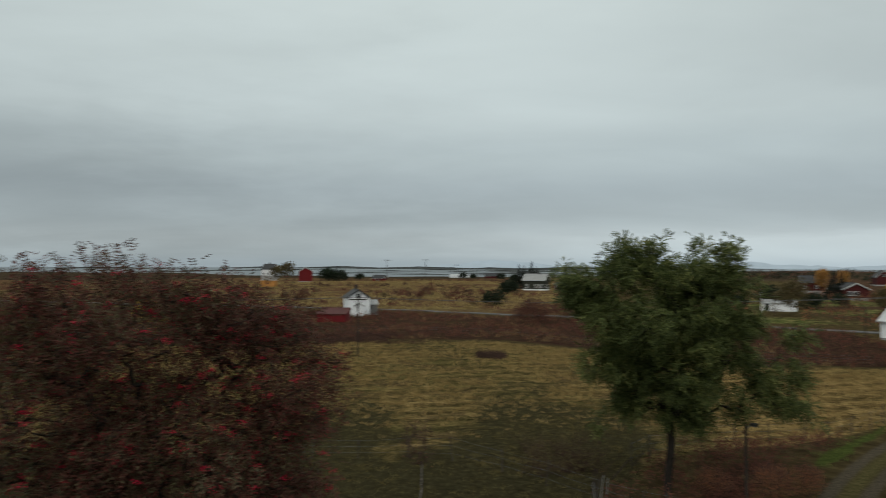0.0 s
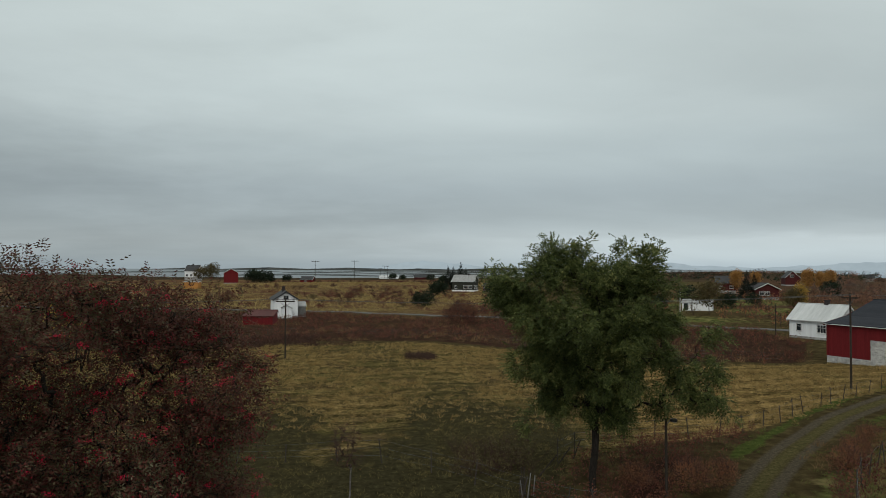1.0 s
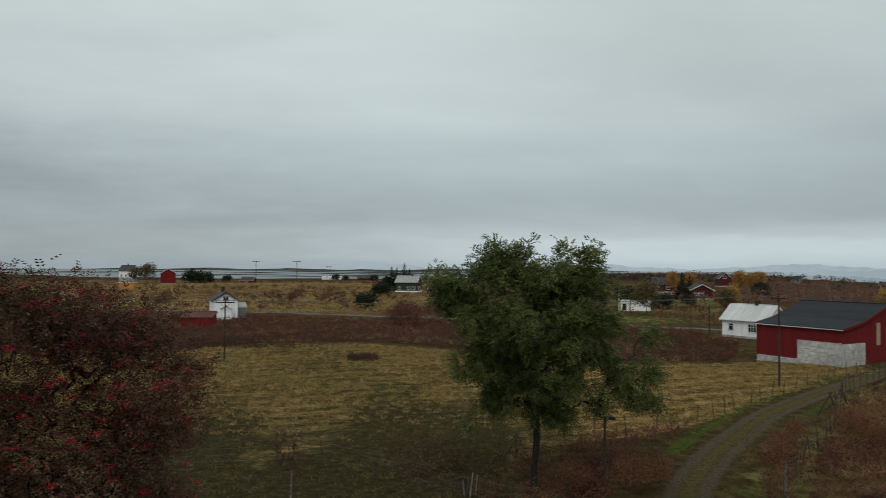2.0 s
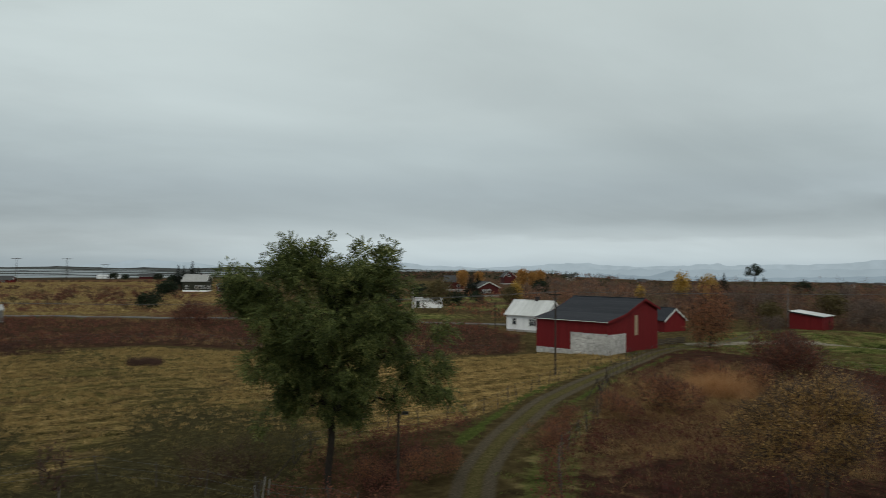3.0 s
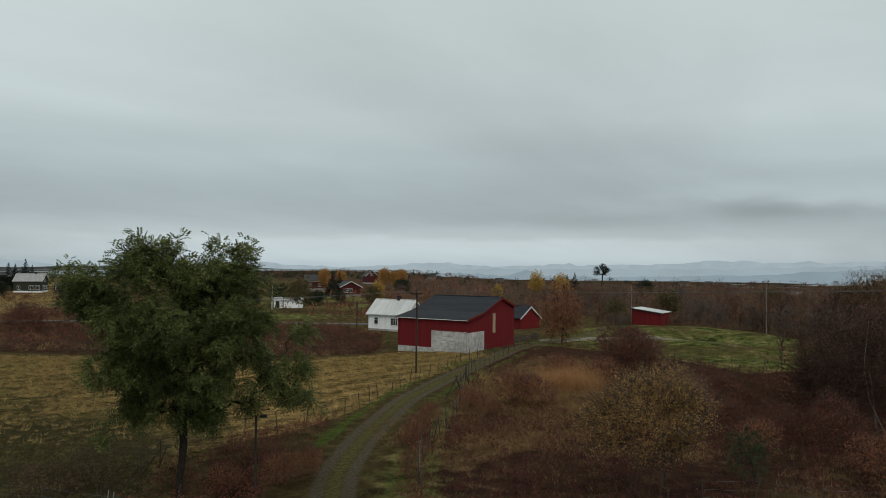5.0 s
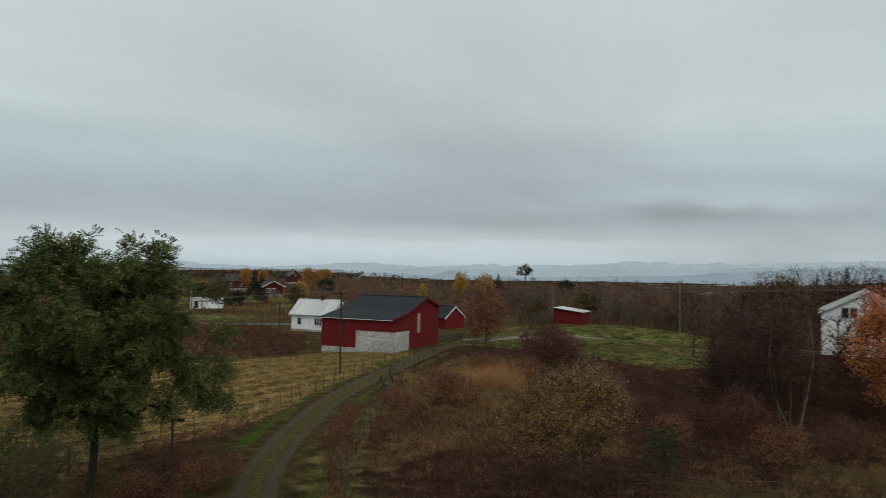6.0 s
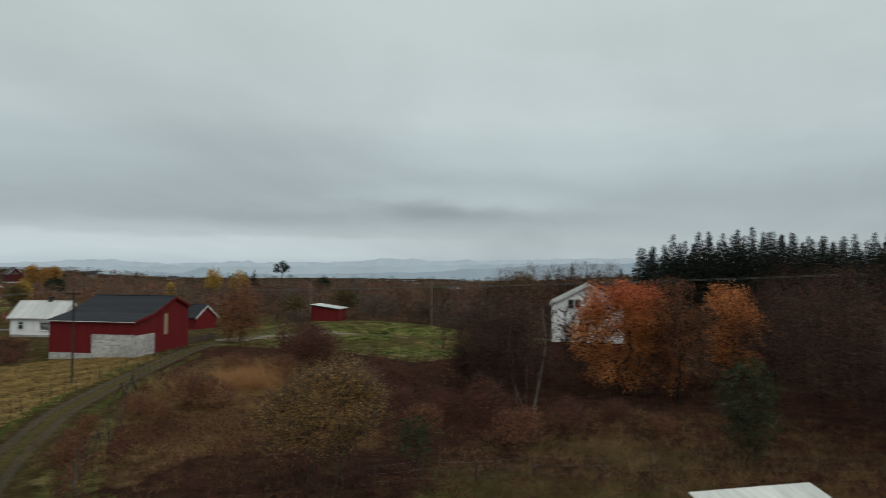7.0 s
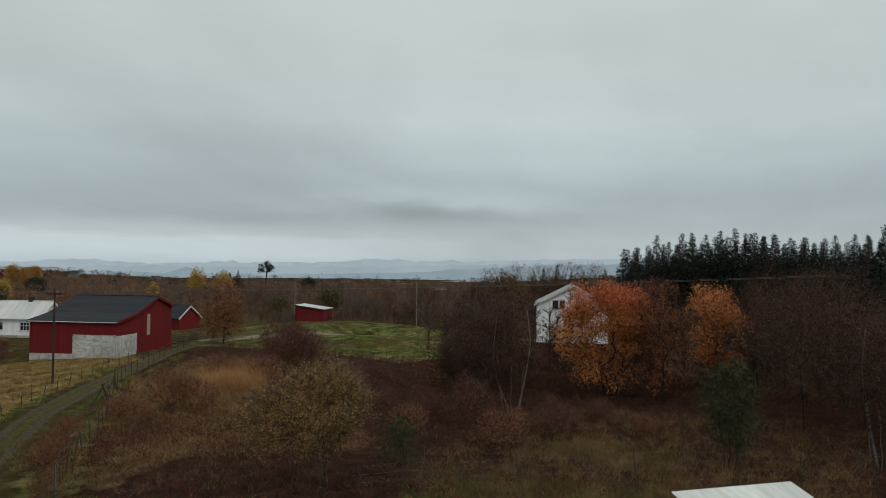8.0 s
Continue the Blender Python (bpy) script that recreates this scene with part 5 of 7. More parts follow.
def broad_tree(name, seed, blobs, trunk_top, tips_n, per_tip, leaf, leaf_mat, label, bark=None, tip_r=0.006, gather=0.35, kind="single", pairs=4, droop=0.4, climb=0.5, steps=3, berries=0, min_r=0.0, long=2.0, stems=((0, 0),), group="", power=2.3, brooms=0, broom=0.6, top_leaf=None):
    """A broadleaf tree: trunk and limbs in one part, its crown of leaves in another."""
    rng = np.random.RandomState(seed)
    tree = plant(name, Matrix.Identity(4), label, "tree", group)
    pile = Pile()
    all_tips = crown_points(rng, tips_n, blobs)
    which = rng.randint(0, len(stems), tips_n)
    if len(stems) > 1:
        st = np.array(stems)
        which = np.argmin(((all_tips[:, None, :2] - 2.2 * st[None]) ** 2).sum(-1), axis=1)
    for si, (sx, sy) in enumerate(stems):
        tips = all_tips[which == si]
        if not len(tips):
            continue
        tt = (trunk_top[0] + sx * 1.6, trunk_top[1] + sy * 1.6, trunk_top[2])
        nodes_p, par = skeleton_tree(rng, tips, (sx, sy, -0.15), tt, steps, 0.1, climb)
        rad = limb_radii(par, tip_r, power)
        wood(pile, nodes_p, par, rad, min_r, 0, 5, 1)
    if brooms:
        b0 = np.repeat(all_tips, brooms, axis=0)
        mid_c = np.mean(all_tips, axis=0) - np.array([0, 0, 1.0])
        dirn = b0 - mid_c
        dirn = dirn / np.linalg.norm(dirn, axis=1, keepdims=True) + rng.normal(size=b0.shape) * 0.45
        spikes(pile, b0, b0 + dirn * broom * rng.uniform(0.5, 1.2, (len(b0), 1)), np.full(len(b0), 0.009), 1)
    under(pile.build("trunk", [bark or BARK, TWIG if bark is BIRCH else (bark or BARK)], True), tree)
    crown = Pile()
    at_p = np.repeat(all_tips, per_tip, axis=0) + np.clip(rng.normal(size=(tips_n * per_tip, 3)), -1.5, 1.5) * gather
    if kind == "pinnate":
        outw = at_p - np.mean(all_tips, axis=0)
        outw /= np.linalg.norm(outw, axis=1, keepdims=True)
        pinnate(crown, rng, at_p, leaf, pairs, 0, droop, outw * 0.6, 0.40, 0.24)
    elif top_leaf:
        high = at_p[:, 2] + rng.normal(size=len(at_p)) * 0.9 > top_leaf[1]
        leaves(crown, rng, at_p[~high], leaf, 0, droop, long)
        leaves(crown, rng, at_p[high], leaf, 1, droop, long)
    else:
        leaves(crown, rng, at_p, leaf, 0, droop, long)
    under(crown.build("crown", [leaf_mat] + ([top_leaf[0]] if top_leaf else [])), tree)
    if berries:
        fruit = Pile()
        oct_v = np.array([(1, 0, 0), (-1, 0, 0), (0, 1, 0), (0, -1, 0), (0, 0, 1), (0, 0, -1)], float)
        oct_f = np.array([(0, 2, 4), (2, 1, 4), (1, 3, 4), (3, 0, 4), (2, 0, 5), (1, 2, 5), (3, 1, 5), (0, 3, 5)])
        c = at_p[rng.choice(len(at_p), berries, replace=False)]
        each = 16
        p = np.repeat(c, each, axis=0) + rng.normal(size=(berries * each, 3)) * np.array([0.055, 0.055, 0.03]) - np.array([0, 0, 0.04])
        vv = p[:, None, :] + oct_v[None] * 0.014 * rng.uniform(0.8, 1.2, (len(p), 1, 1))
        fruit.add(vv, ((np.arange(len(p)) * 6)[:, None, None] + oct_f[None]).reshape(-1, 3))
        under(fruit.build("fruit", [BERRY]), tree)
    return tree


def set_at(ob, x, y, turn=0.0, size=1.0, sink=0.0):
    """Stands a plant on the ground."""
    ob.matrix_world = pose(x, y, on_land(x, y) - sink, 0, 0, turn) @ Matrix.Scale(size, 4)
    return ob



# the rowan heavy with berries
rowan = broad_tree("rowan_tree", 11, clumps(12, [(-0.9, 0, 7.9, 1.9, 2.2, 2.1), (-2.8, 0, 7.5, 1.8, 2.0, 2.0), (-1.6, 0, 8.5, 1.4, 1.6, 1.35), (0.2, 0, 8.6, 1.0, 1.2, 0.95), (1.3, 0, 8.0, 1.5, 1.9, 1.7), (2.3, 0, 7.3, 1.3, 1.6, 1.55), (3.1, -0.2, 7.0, 0.8, 1.0, 0.7), (0, 0, 5.2, 2.7, 2.6, 2.0), (1.8, 0, 5.2, 1.4, 1.6, 1.0), (-3.0, 0, 5.0, 1.8, 2.0, 2.0), (0, 0, 3.0, 2.4, 2.2, 1.2), (0.2, -0.2, 6.4, 2.7, 1.6, 1.1), (-1.6, -0.3, 6.2, 2.0, 1.6, 1.3)], 420, 0.48, 0.25), (0, 0, 2.4), 1900, 15, 0.20, ROWAN_LEAF, "bushy rowan tree with dark red autumn leaves and red berries", tip_r=0.0065, gather=0.2, kind="pinnate", pairs=3, berries=620, stems=((0, 0), (0.35, 0.1), (-0.3, 0.2)))
set_at(rowan, *at(-20.6, 15.0), 20.6, 1.0)
# the green tree by the lamp post
ASH_LOBES = [(-0.2, 0, 7.6, 3.4, 3.0, 2.6), (-2.8, 0, 8.7, 1.8, 1.8, 1.4), (-2.1, 0, 9.9, 0.95, 1.0, 0.9), (-0.7, 0, 9.7, 1.0, 1.2, 1.0), (0.7, 0, 10.3, 0.95, 1.1, 1.0), (2.1, 0, 9.35, 0.9, 1.2, 1.1), (2.9, 0, 8.7, 0.95, 1.2, 1.0), (-1.7, 0, 6.0, 1.7, 2.0, 1.9), (1.0, 0, 5.9, 2.2, 2.3, 2.1), (-1.5, 0, 4.1, 1.1, 1.3, 1.2), (0.5, 0, 3.9, 1.1, 1.2, 0.9), (4.1, 0.4, 5.3, 1.3, 1.5, 1.6), (4.8, 0.4, 6.8, 0.95, 1.0, 0.6), (4.7, 0.4, 3.8, 0.9, 0.9, 0.9), (2.8, 0.2, 4.2, 0.9, 1.0, 1.0), (2.4, 0, 6.8, 1.2, 1.5, 1.3), (-2.8, 0, 3.2, 0.6, 0.6, 0.3)]
ash = broad_tree("ash_tree", 21, clumps(22, ASH_LOBES, 250, 0.62, 0.55), (0.1, 0, 3.7), 1050, 18, 0.36, ASH_LEAF, "leafy green ash tree beside a wooden lamp post", tip_r=0.0095, gather=0.19, kind="pinnate", pairs=4, droop=0.6)
set_at(ash, *at(17.32, 31.0), -17.3)
# the yellow-leaved willow bush
willow = broad_tree("willow_bush", 31, clumps(32, [(0, 0, 4.0, 2.3, 2.0, 1.5), (-1.6, 0, 3.4, 1.2, 1.4, 1.3), (1.6, 0, 3.7, 1.3, 1.5, 1.4), (0.6, 0.3, 4.9, 1.3, 1.3, 0.8), (-0.6, 0, 4.7, 1.2, 1.2, 0.8), (0, 0, 2.7, 1.5, 1.4, 0.7)], 150, 0.5, 0.6), (0, 0, 0.6), 900, 25, 0.072, WILLOW_LEAF, "dense willow bush with thin yellow autumn leaves", bark=GREY_TWIG, tip_r=0.0042, gather=0.22, stems=((0, 0), (0.45, 0.2), (-0.45, 0.1), (0.2, -0.45), (-0.25, 0.45), (0.25, 0.35)), droop=-0.1, brooms=5, broom=0.5)
set_at(willow, *at(53.0, 29.5), -53)
# orange birch in front of the gable house, its brown neighbour, and a third
t1 = broad_tree("orange_birch", 41, clumps(42, [(0, 0, 5.6, 3.5, 3.2, 3.0), (-1.7, 0, 7.1, 2.1, 2.2, 1.7), (1.0, 0, 7.3, 2.2, 2.2, 1.6), (-2.5, 0, 4.4, 2.0, 2.2, 2.3), (2.2, 0, 4.2, 1.9, 2.2, 2.0), (2.0, 0, 5.4, 1.9, 2.0, 1.8), (-0.8, 0, 2.2, 2.9, 2.6, 1.5), (2.6, 0, 1.9, 1.8, 1.8, 1.3)], 190, 0.75, 0.45), (0, 0, 1.6), 1000, 38, 0.14, ORANGE_LEAF, "broad birch in orange autumn leaf before the white house", tip_r=0.0085, gather=0.3, stems=((0, 0), (0.4, 0.1), (-0.4, 0.1)), brooms=3, broom=0.6, top_leaf=(SCARLET_LEAF, 6.3))
set_at(t1, *at(76.3, 55), -76)
t2 = broad_tree("orange_birch", 43, clumps(44, [(-0.3, 0, 6.2, 1.7, 1.7, 1.9), (0.9, 0, 5.2, 1.6, 1.6, 1.6), (-0.5, 0, 4.0, 1.6, 1.6, 1.6), (0.3, 0, 2.4, 1.5, 1.5, 1.2)], 70, 0.65, 0.4), (0, 0, 1.6), 420, 32, 0.13, ORANGE_LEAF, "slender birch in orange autumn leaf", tip_r=0.007, gather=0.3, brooms=3, broom=0.5)
set_at(t2, *at(84.0, 57), -84)
t3 = broad_tree("bare_birch", 47, clumps(48, [(0, 0, 5.8, 2.4, 2.3, 2.9), (0.3, 0, 3.4, 2.6, 2.3, 2.4)], 90, 0.8, 0.3), (0, 0, 3.0), 620, 24, 0.13, RUST_LEAF, "half-bare brown birch between orange birches", tip_r=0.007, gather=0.35, brooms=7, broom=0.6, long=3.5)
set_at(t3, *at(80.2, 53), 0)
# green young rowan by the thicket, and a sapling before the willow
y1 = broad_tree("young_rowan", 51, [(0, 0, 3.6, 1.2, 1.2, 1.9), (0.2, 0, 2.0, 1.3, 1.2, 1.1)], (0, 0, 1.2), 150, 12, 0.24, ROWAN_GREEN, "young green rowan at the edge of the thicket", tip_r=0.006, gather=0.25, kind="pinnate", pairs=4, stems=((0, 0), (0.25, 0.1), (-0.2, 0.15)))
set_at(y1, *at(84.9, 37.5), -85)
y2 = broad_tree("rowan_sapling", 53, [(0, 0, 1.7, 0.8, 0.8, 1.0), (0.5, 0, 2.4, 0.35, 0.35, 0.4)], (0, 0, 0.6), 46, 8, 0.24, ROWAN_GREEN, "small green rowan sapling in brown brush", tip_r=0.005, gather=0.2, kind="pinnate", pairs=4)
set_at(y2, *at(60.0, 33.0), 0)


def bare_birch(seed, tall, wide, leaf_mat, dens=8, leaf=0.12, label="leafless birch with white trunk and fine brown twigs", bark=None, tips=260, low=0.25, name="birch"):
    return broad_tree(name, seed, [(0, 0, tall * 0.62, wide, wide, tall * 0.38), (0.3, 0.1, tall * (low + 0.2), wide * 0.9, wide * 0.9, tall * 0.25)], (0.2, 0.1, tall * 0.45), tips, dens, leaf, leaf_mat, label, bark=bark or BIRCH, tip_r=0.006, gather=0.42, climb=0.9, brooms=4, broom=0.7, steps=2, droop=-0.6, long=4.0)


b_white = broad_tree("birch", 61, [(-2.4, 0, 4.8, 2.2, 2.0, 2.3), (-0.8, 0, 3.4, 2.8, 2.2, 1.6), (-0.3, 0, 6.2, 1.3, 1.4, 1.7), (-1.0, 0, 6.6, 1.4, 1.4, 1.0), (0.7, 0, 4.4, 0.9, 1.0, 1.1)], (0.1, 0, 4.6), 330, 18, 0.13, DUSK_LEAF, "leafless birch of several white stems with fine brown twigs", bark=BIRCH, tip_r=0.0058, gather=0.4, climb=0.9, brooms=9, broom=0.7, stems=((0.4, 0), (-0.9, 0.1), (-0.25, 0.3)))
b_brown = bare_birch(63, 8.0, 2.6, RUST_WOODS, 15, 0.17, "brown birch with thinning rust leaves", BARK)
b_dark = bare_birch(67, 8.8, 3.0, DUSK_LEAF, 15, 0.18, "dense dark brown leafless birch", BARK, 300)
def stem(parent, line_pts, r0, r1, name="stem"):
    """One leaning stem of a birch, bent along its length."""
    pts = np.array(line_pts, float)
    t = np.linspace(0, len(pts) - 1, 5 * (len(pts) - 1) + 1)
    p = np.stack([np.interp(t, np.arange(len(pts)), pts[:, k]) for k in range(3)], -1)
    p[1:-1] = (p[:-2] + 2 * p[1:-1] + p[2:]) / 4
    r = np.linspace(r0, r1, len(p))
    ang = np.arange(7) * 2 * np.pi / 7
    ring = np.stack([np.cos(ang), np.sin(ang), 0 * ang], -1)
    verts = (p[:, None, :] + ring[None] * r[:, None, None]).reshape(-1, 3)
    k, q = np.meshgrid(np.arange(len(p) - 1) * 7, np.arange(7), indexing="ij")
    n = (q + 1) % 7
    pile = Pile()
    pile.add(verts, np.stack([k + q, k + n, k + 7 + n, k + 7 + q], -1).reshape(-1, 4))
    under(pile.build(name, [BIRCH], True), parent)


stem(b_white, [(0.2, -0.3, -0.1), (0.6, -0.4, 1.7), (1.1, -0.5, 4.7), (0.8, -0.4, 7.4)], 0.085, 0.022)
stem(b_white, [(-0.4, -0.3, -0.1), (-1.3, -0.4, 2.0), (-1.6, -0.5, 4.1), (-1.3, -0.4, 7.0)], 0.05, 0.014)
set_at(b_white, *at(69.0, 50), -69, 0.95)
for az, d, turn, size in ((94.3, 41, 60, 0.95),):
    set_at(copy_thing(b_white, Matrix.Identity(4)), *at(az, d), turn, size)["group"] = "white-trunked birches"
b_white["group"] = "white-trunked birches"
b_brown["group"] = b_dark["group"] = "birches of the thicket"
set_at(b_brown, *at(88.6, 60), 0)
for az, d, turn, size in ((93.5, 50, 60, 1.0), (98, 52, 140, 1.05), (91, 66, 200, 1.1), (103, 48, 20, 1.1), (67.6, 63, 300, 0.9), (67.4, 122, 40, 1.2), (69.3, 126, 90, 1.28), (71.2, 119, 170, 1.25), (73.0, 116, 230, 1.3), (74.9, 112, 310, 1.25)):
    set_at(copy_thing(b_brown, Matrix.Identity(4)), *at(az, d), turn, size)
set_at(b_dark, *at(86.8, 54), 0)
for az, d, turn, size in ((89.8, 47, 60, 0.98), (92.2, 56, 110, 1.05), (95.5, 46, 150, 1.0), (97, 57, 200, 1.1), (66.2, 52, 240, 0.8), (66.8, 58, 280, 0.95), (100.5, 45, 340, 1.0), (87.5, 66, 15, 1.05), (64.9, 55, 70, 0.7), (106, 50, 95, 1.0), (67.0, 54, 20, 0.8), (68.3, 57, 150, 0.6), (66.2, 49, 200, 0.6), (66.4, 58, 100, 0.85), (64.2, 56, 310, 0.6)):
    set_at(copy_thing(b_dark, Matrix.Identity(4)), *at(az, d), turn, size)

# small trees standing out at the front of the woods behind the pasture
b_grey = broad_tree("grey_willow", 69, clumps(70, [(0, 0, 3.2, 2.5, 2.4, 2.0), (1.1, 0, 4.3, 1.5, 1.5, 1.2), (-1.2, 0, 3.8, 1.6, 1.6, 1.4), (0, 0, 1.7, 2.2, 2.0, 1.2)], 60, 0.7, 0.5), (0, 0, 1.0), 230, 16, 0.20, GREY_WOODS, "grey-brown leafless willow at the edge of the woods", bark=GREY_TWIG, tip_r=0.006, gather=0.35, steps=2, brooms=4, broom=0.6, droop=-0.5, long=3.0, stems=((0, 0), (0.4, 0.2), (-0.4, 0.1)), group="grey willows")
set_at(b_grey, *at(56.2, 122), 0, 0.95)
for az, d, turn, size in ((57.7, 119, 60, 0.9), (50.5, 112, 140, 0.5), (50.9, 114, 10, 0.5), (62.4, 112, 200, 0.9), (64.6, 108, 300, 0.95), (50.1, 145, 250, 1.0), (60.3, 121, 30, 0.8), (66.3, 103, 80, 0.8), (48.0, 150, 170, 1.0), (54.9, 160, 220, 1.15), (43.2, 130, 20, 0.7)):
    set_at(copy_thing(b_grey, Matrix.Identity(4)), *at(az, d), turn, size)
for az, d, turn, size in ((49.3, 150, 10, 0.72), (50.6, 148, 80, 0.70), (59.4, 124, 140, 0.70), (60.9, 120, 210, 0.78), (63.4, 118, 30, 0.74), (47.2, 162, 260, 0.8), (58.4, 140, 300, 0.8), (65.4, 116, 110, 0.85), (53.2, 134, 330, 0.5)):
    set_at(copy_thing(b_brown, Matrix.Identity(4)), *at(az, d), turn, size)

# bushes
bush_a = broad_tree("brown_bush", 71, [(0, 0, 1.5, 1.9, 1.9, 1.1), (0.7, 0.3, 2.0, 1.2, 1.2, 0.9), (-0.9, 0, 1.3, 1.2, 1.2, 0.8)], (0, 0, 0.4), 210, 12, 0.16, BRUSH_LEAF, "round brown leafless bush with fine twigs", bark=TWIG, tip_r=0.005, gather=0.22, steps=2, brooms=6, broom=0.5, droop=-0.6, long=4.0, stems=((0, 0), (0.4, 0.2), (-0.4, 0.1), (0.1, -0.4)), group="bushes in the brush")
bush_b = broad_tree("rust_bush", 73, [(0, 0, 1.4, 1.5, 1.5, 1.0), (0.5, 0.3, 1.8, 0.9, 0.9, 0.8)], (0, 0, 0.4), 190, 14, 0.13, RUST_LEAF, "low rust-brown bush with thin leaves", bark=TWIG, tip_r=0.005, gather=0.2, steps=2, brooms=5, broom=0.45, droop=-0.6, long=3.5, stems=((0, 0), (0.4, 0.2), (-0.4, 0.1)), group="bushes in the brush")
bush_c = broad_tree("dark_green_bush", 79, [(0, 0, 1.9, 2.6, 2.4, 1.7), (1.2, 0, 2.4, 1.5, 1.5, 1.3), (-1.3, 0, 1.8, 1.5, 1.5, 1.2)], (0, 0, 0.5), 130, 13, 0.42, DARK_LEAF, "dense dark green bush by the road", bark=TWIG, tip_r=0.006, gather=0.3, group="dark green bushes")
set_at(bush_a, *at(51.8, 70), 0, 1.4)
for az, d, turn, size in ((50.8, 72, 60, 1.4), (52.6, 74, 60, 1.2), (51.6, 92, 200, 0.9), (7.6, 120, 100, 1.4), (6.6, 123, 40, 1.2), (-1.5, 215, 30, 1.2), (-11.0, 190, 50, 1.2), (1.0, 230, 20, 0.9), (3.2, 82, 0, 0.0), (57.5, 57, 70, 1.0), (62, 46, 40, 0.7), (65.5, 44, 10, 1.0), (72, 42, 0, 0.7), (58, 47, 130, 0.8), (75.5, 46, 200, 0.55), (9.5, 128, 140, 1.2), (12, 126, 60, 1.0)):
    if size:
        set_at(copy_thing(bush_a, Matrix.Identity(4)), *at(az, d), turn, size)
set_at(bush_b, *at(42.6, 51), 0)
for az, d, turn, size in ((44.5, 50, 80, 0.9), (40.5, 47, 130, 0.6), (39.2, 49, 20, 0.6), (55.8, 52, 160, 1.0), (60.5, 40, 220, 0.8), (46.5, 62, 100, 1.0), (49.5, 60, 250, 1.0), (68, 38, 300, 0.9), (79, 43, 100, 0.5), (26.5, 33, 0, 0.55), (24.5, 32, 40, 0.6), (20.5, 32, 90, 0.5), (35.2, 41, 60, 0.5), (36.2, 44, 60, 0.55), (34.6, 38.5, 10, 0.5)):
    set_at(copy_thing(bush_b, Matrix.Identity(4)), *at(az, d), turn, size)
set_at(bush_c, *at(4.0, 172), 0)
for az, d, turn, size in ((5.2, 262, 60, 1.5), (9.7, 272, 10, 1.3), (24.4, 205, 50, 1.3), (28.9, 200, 80, 0.9), (22.2, 175, 50, 0.9), (1.6, 560, 20, 1.3), (2.4, 545, 80, 1.1), (4.6, 520, 20, 1.3), (-6.6, 470, 20, 1.2), (5.6, 430, 60, 1.2), (-9.1, 430, 100, 2.2), (-8.2, 425, 200, 2.0), (25.9, 160, 30, 0.0), (33.9, 300, 80, 1.5), (52.6, 330, 0, 1.7), (27.0, 182, 0, 1.0)):
    if size:
        set_at(copy_thing(bush_c, Matrix.Identity(4)), *at(az, d), turn, size)

# coloured trees of the middle distance
yellow = broad_tree("yellow_birch", 83, [(0, 0, 4.4, 1.9, 1.9, 2.4), (0.3, 0, 6.0, 1.2, 1.2, 1.5)], (0, 0, 2.0), 150, 18, 0.3, YELLOW_LEAF, "birch in yellow autumn leaf among brown woods", bark=BIRCH, tip_r=0.01, gather=0.4, group="yellow birches", min_r=0.012)
set_at(yellow, *at(44.4, 190), 0, 1.15)
for az, d, turn, size in ((46.3, 185, 60, 1.1), (41.4, 200, 100, 0.7), (31.9, 171, 30, 0.85), (-22.0, 90, 10, 0.9), (68.5, 150, 0, 1.0)):
    set_at(copy_thing(yellow, Matrix.Identity(4)), *at(az, d), turn, size)
amber = broad_tree("amber_poplar", 87, [(0, 0, 6.0, 2.6, 2.6, 3.4), (0.8, 0, 8.0, 1.6, 1.6, 1.8), (-0.9, 0, 7.6, 1.5, 1.5, 1.6)], (0, 0, 2.4), 170, 20, 0.42, AMBER_LEAF, "tall poplar in amber autumn leaf", tip_r=0.012, gather=0.55, group="amber poplars", min_r=0.014)
set_at(amber, *at(32.4, 335), 0, 1.0)
for az, d, turn, size in ((33.2, 332, 60, 0.9), (33.8, 338, 200, 0.95), (27.7, 300, 20, 0.95), (29.0, 320, 220, 0.9)):
    set_at(copy_thing(amber, Matrix.Identity(4)), *at(az, d), turn, size)
dull = broad_tree("olive_tree", 89, [(0, 0, 3.6, 2.6, 2.5, 2.2), (0.8, 0, 4.6, 1.7, 1.7, 1.4), (-1.2, 0, 3.8, 1.7, 1.7, 1.5)], (0, 0, 1.4), 170, 16, 0.32, DULL_LEAF, "broad low tree with dull olive-brown leaves", tip_r=0.009, gather=0.4, group="olive-brown trees", min_r=0.01)
set_at(dull, *at(25.8, 152), 0, 1.15)
for az, d, turn, size in ((31.5, 170, 40, 0.9), (54.4, 139, 80, 0.98), (61.5, 165, 130, 1.0), (-20.5, 75, 190, 1.3), (-30.5, 60, 220, 1.2), (-26.5, 58, 90, 1.1), (-33, 63, 20, 1.2), (68.3, 140, 60, 1.4), (66.5, 150, 10, 1.2), (50.5, 124, 60, 0.75), (-12.2, 430, 60, 1.9), (-13.0, 440, 60, 1.5)):
    set_at(copy_thing(dull, Matrix.Identity(4)), *at(az, d), turn, size)
lone = broad_tree("lone_tree", 97, clumps(98, [(0, 0, 7.6, 3.3, 3.0, 2.6), (0.5, 0, 9.4, 2.3, 2.3, 1.2), (-2.0, 0, 6.8, 1.9, 2.0, 1.7), (2.4, 0, 6.6, 1.7, 1.7, 1.9)], 60, 0.7, 0.4), (0.3, 0, 4.4), 200, 18, 0.32, DARK_LEAF, "lone spreading tree on a rise above the woods", tip_r=0.034, gather=0.35)
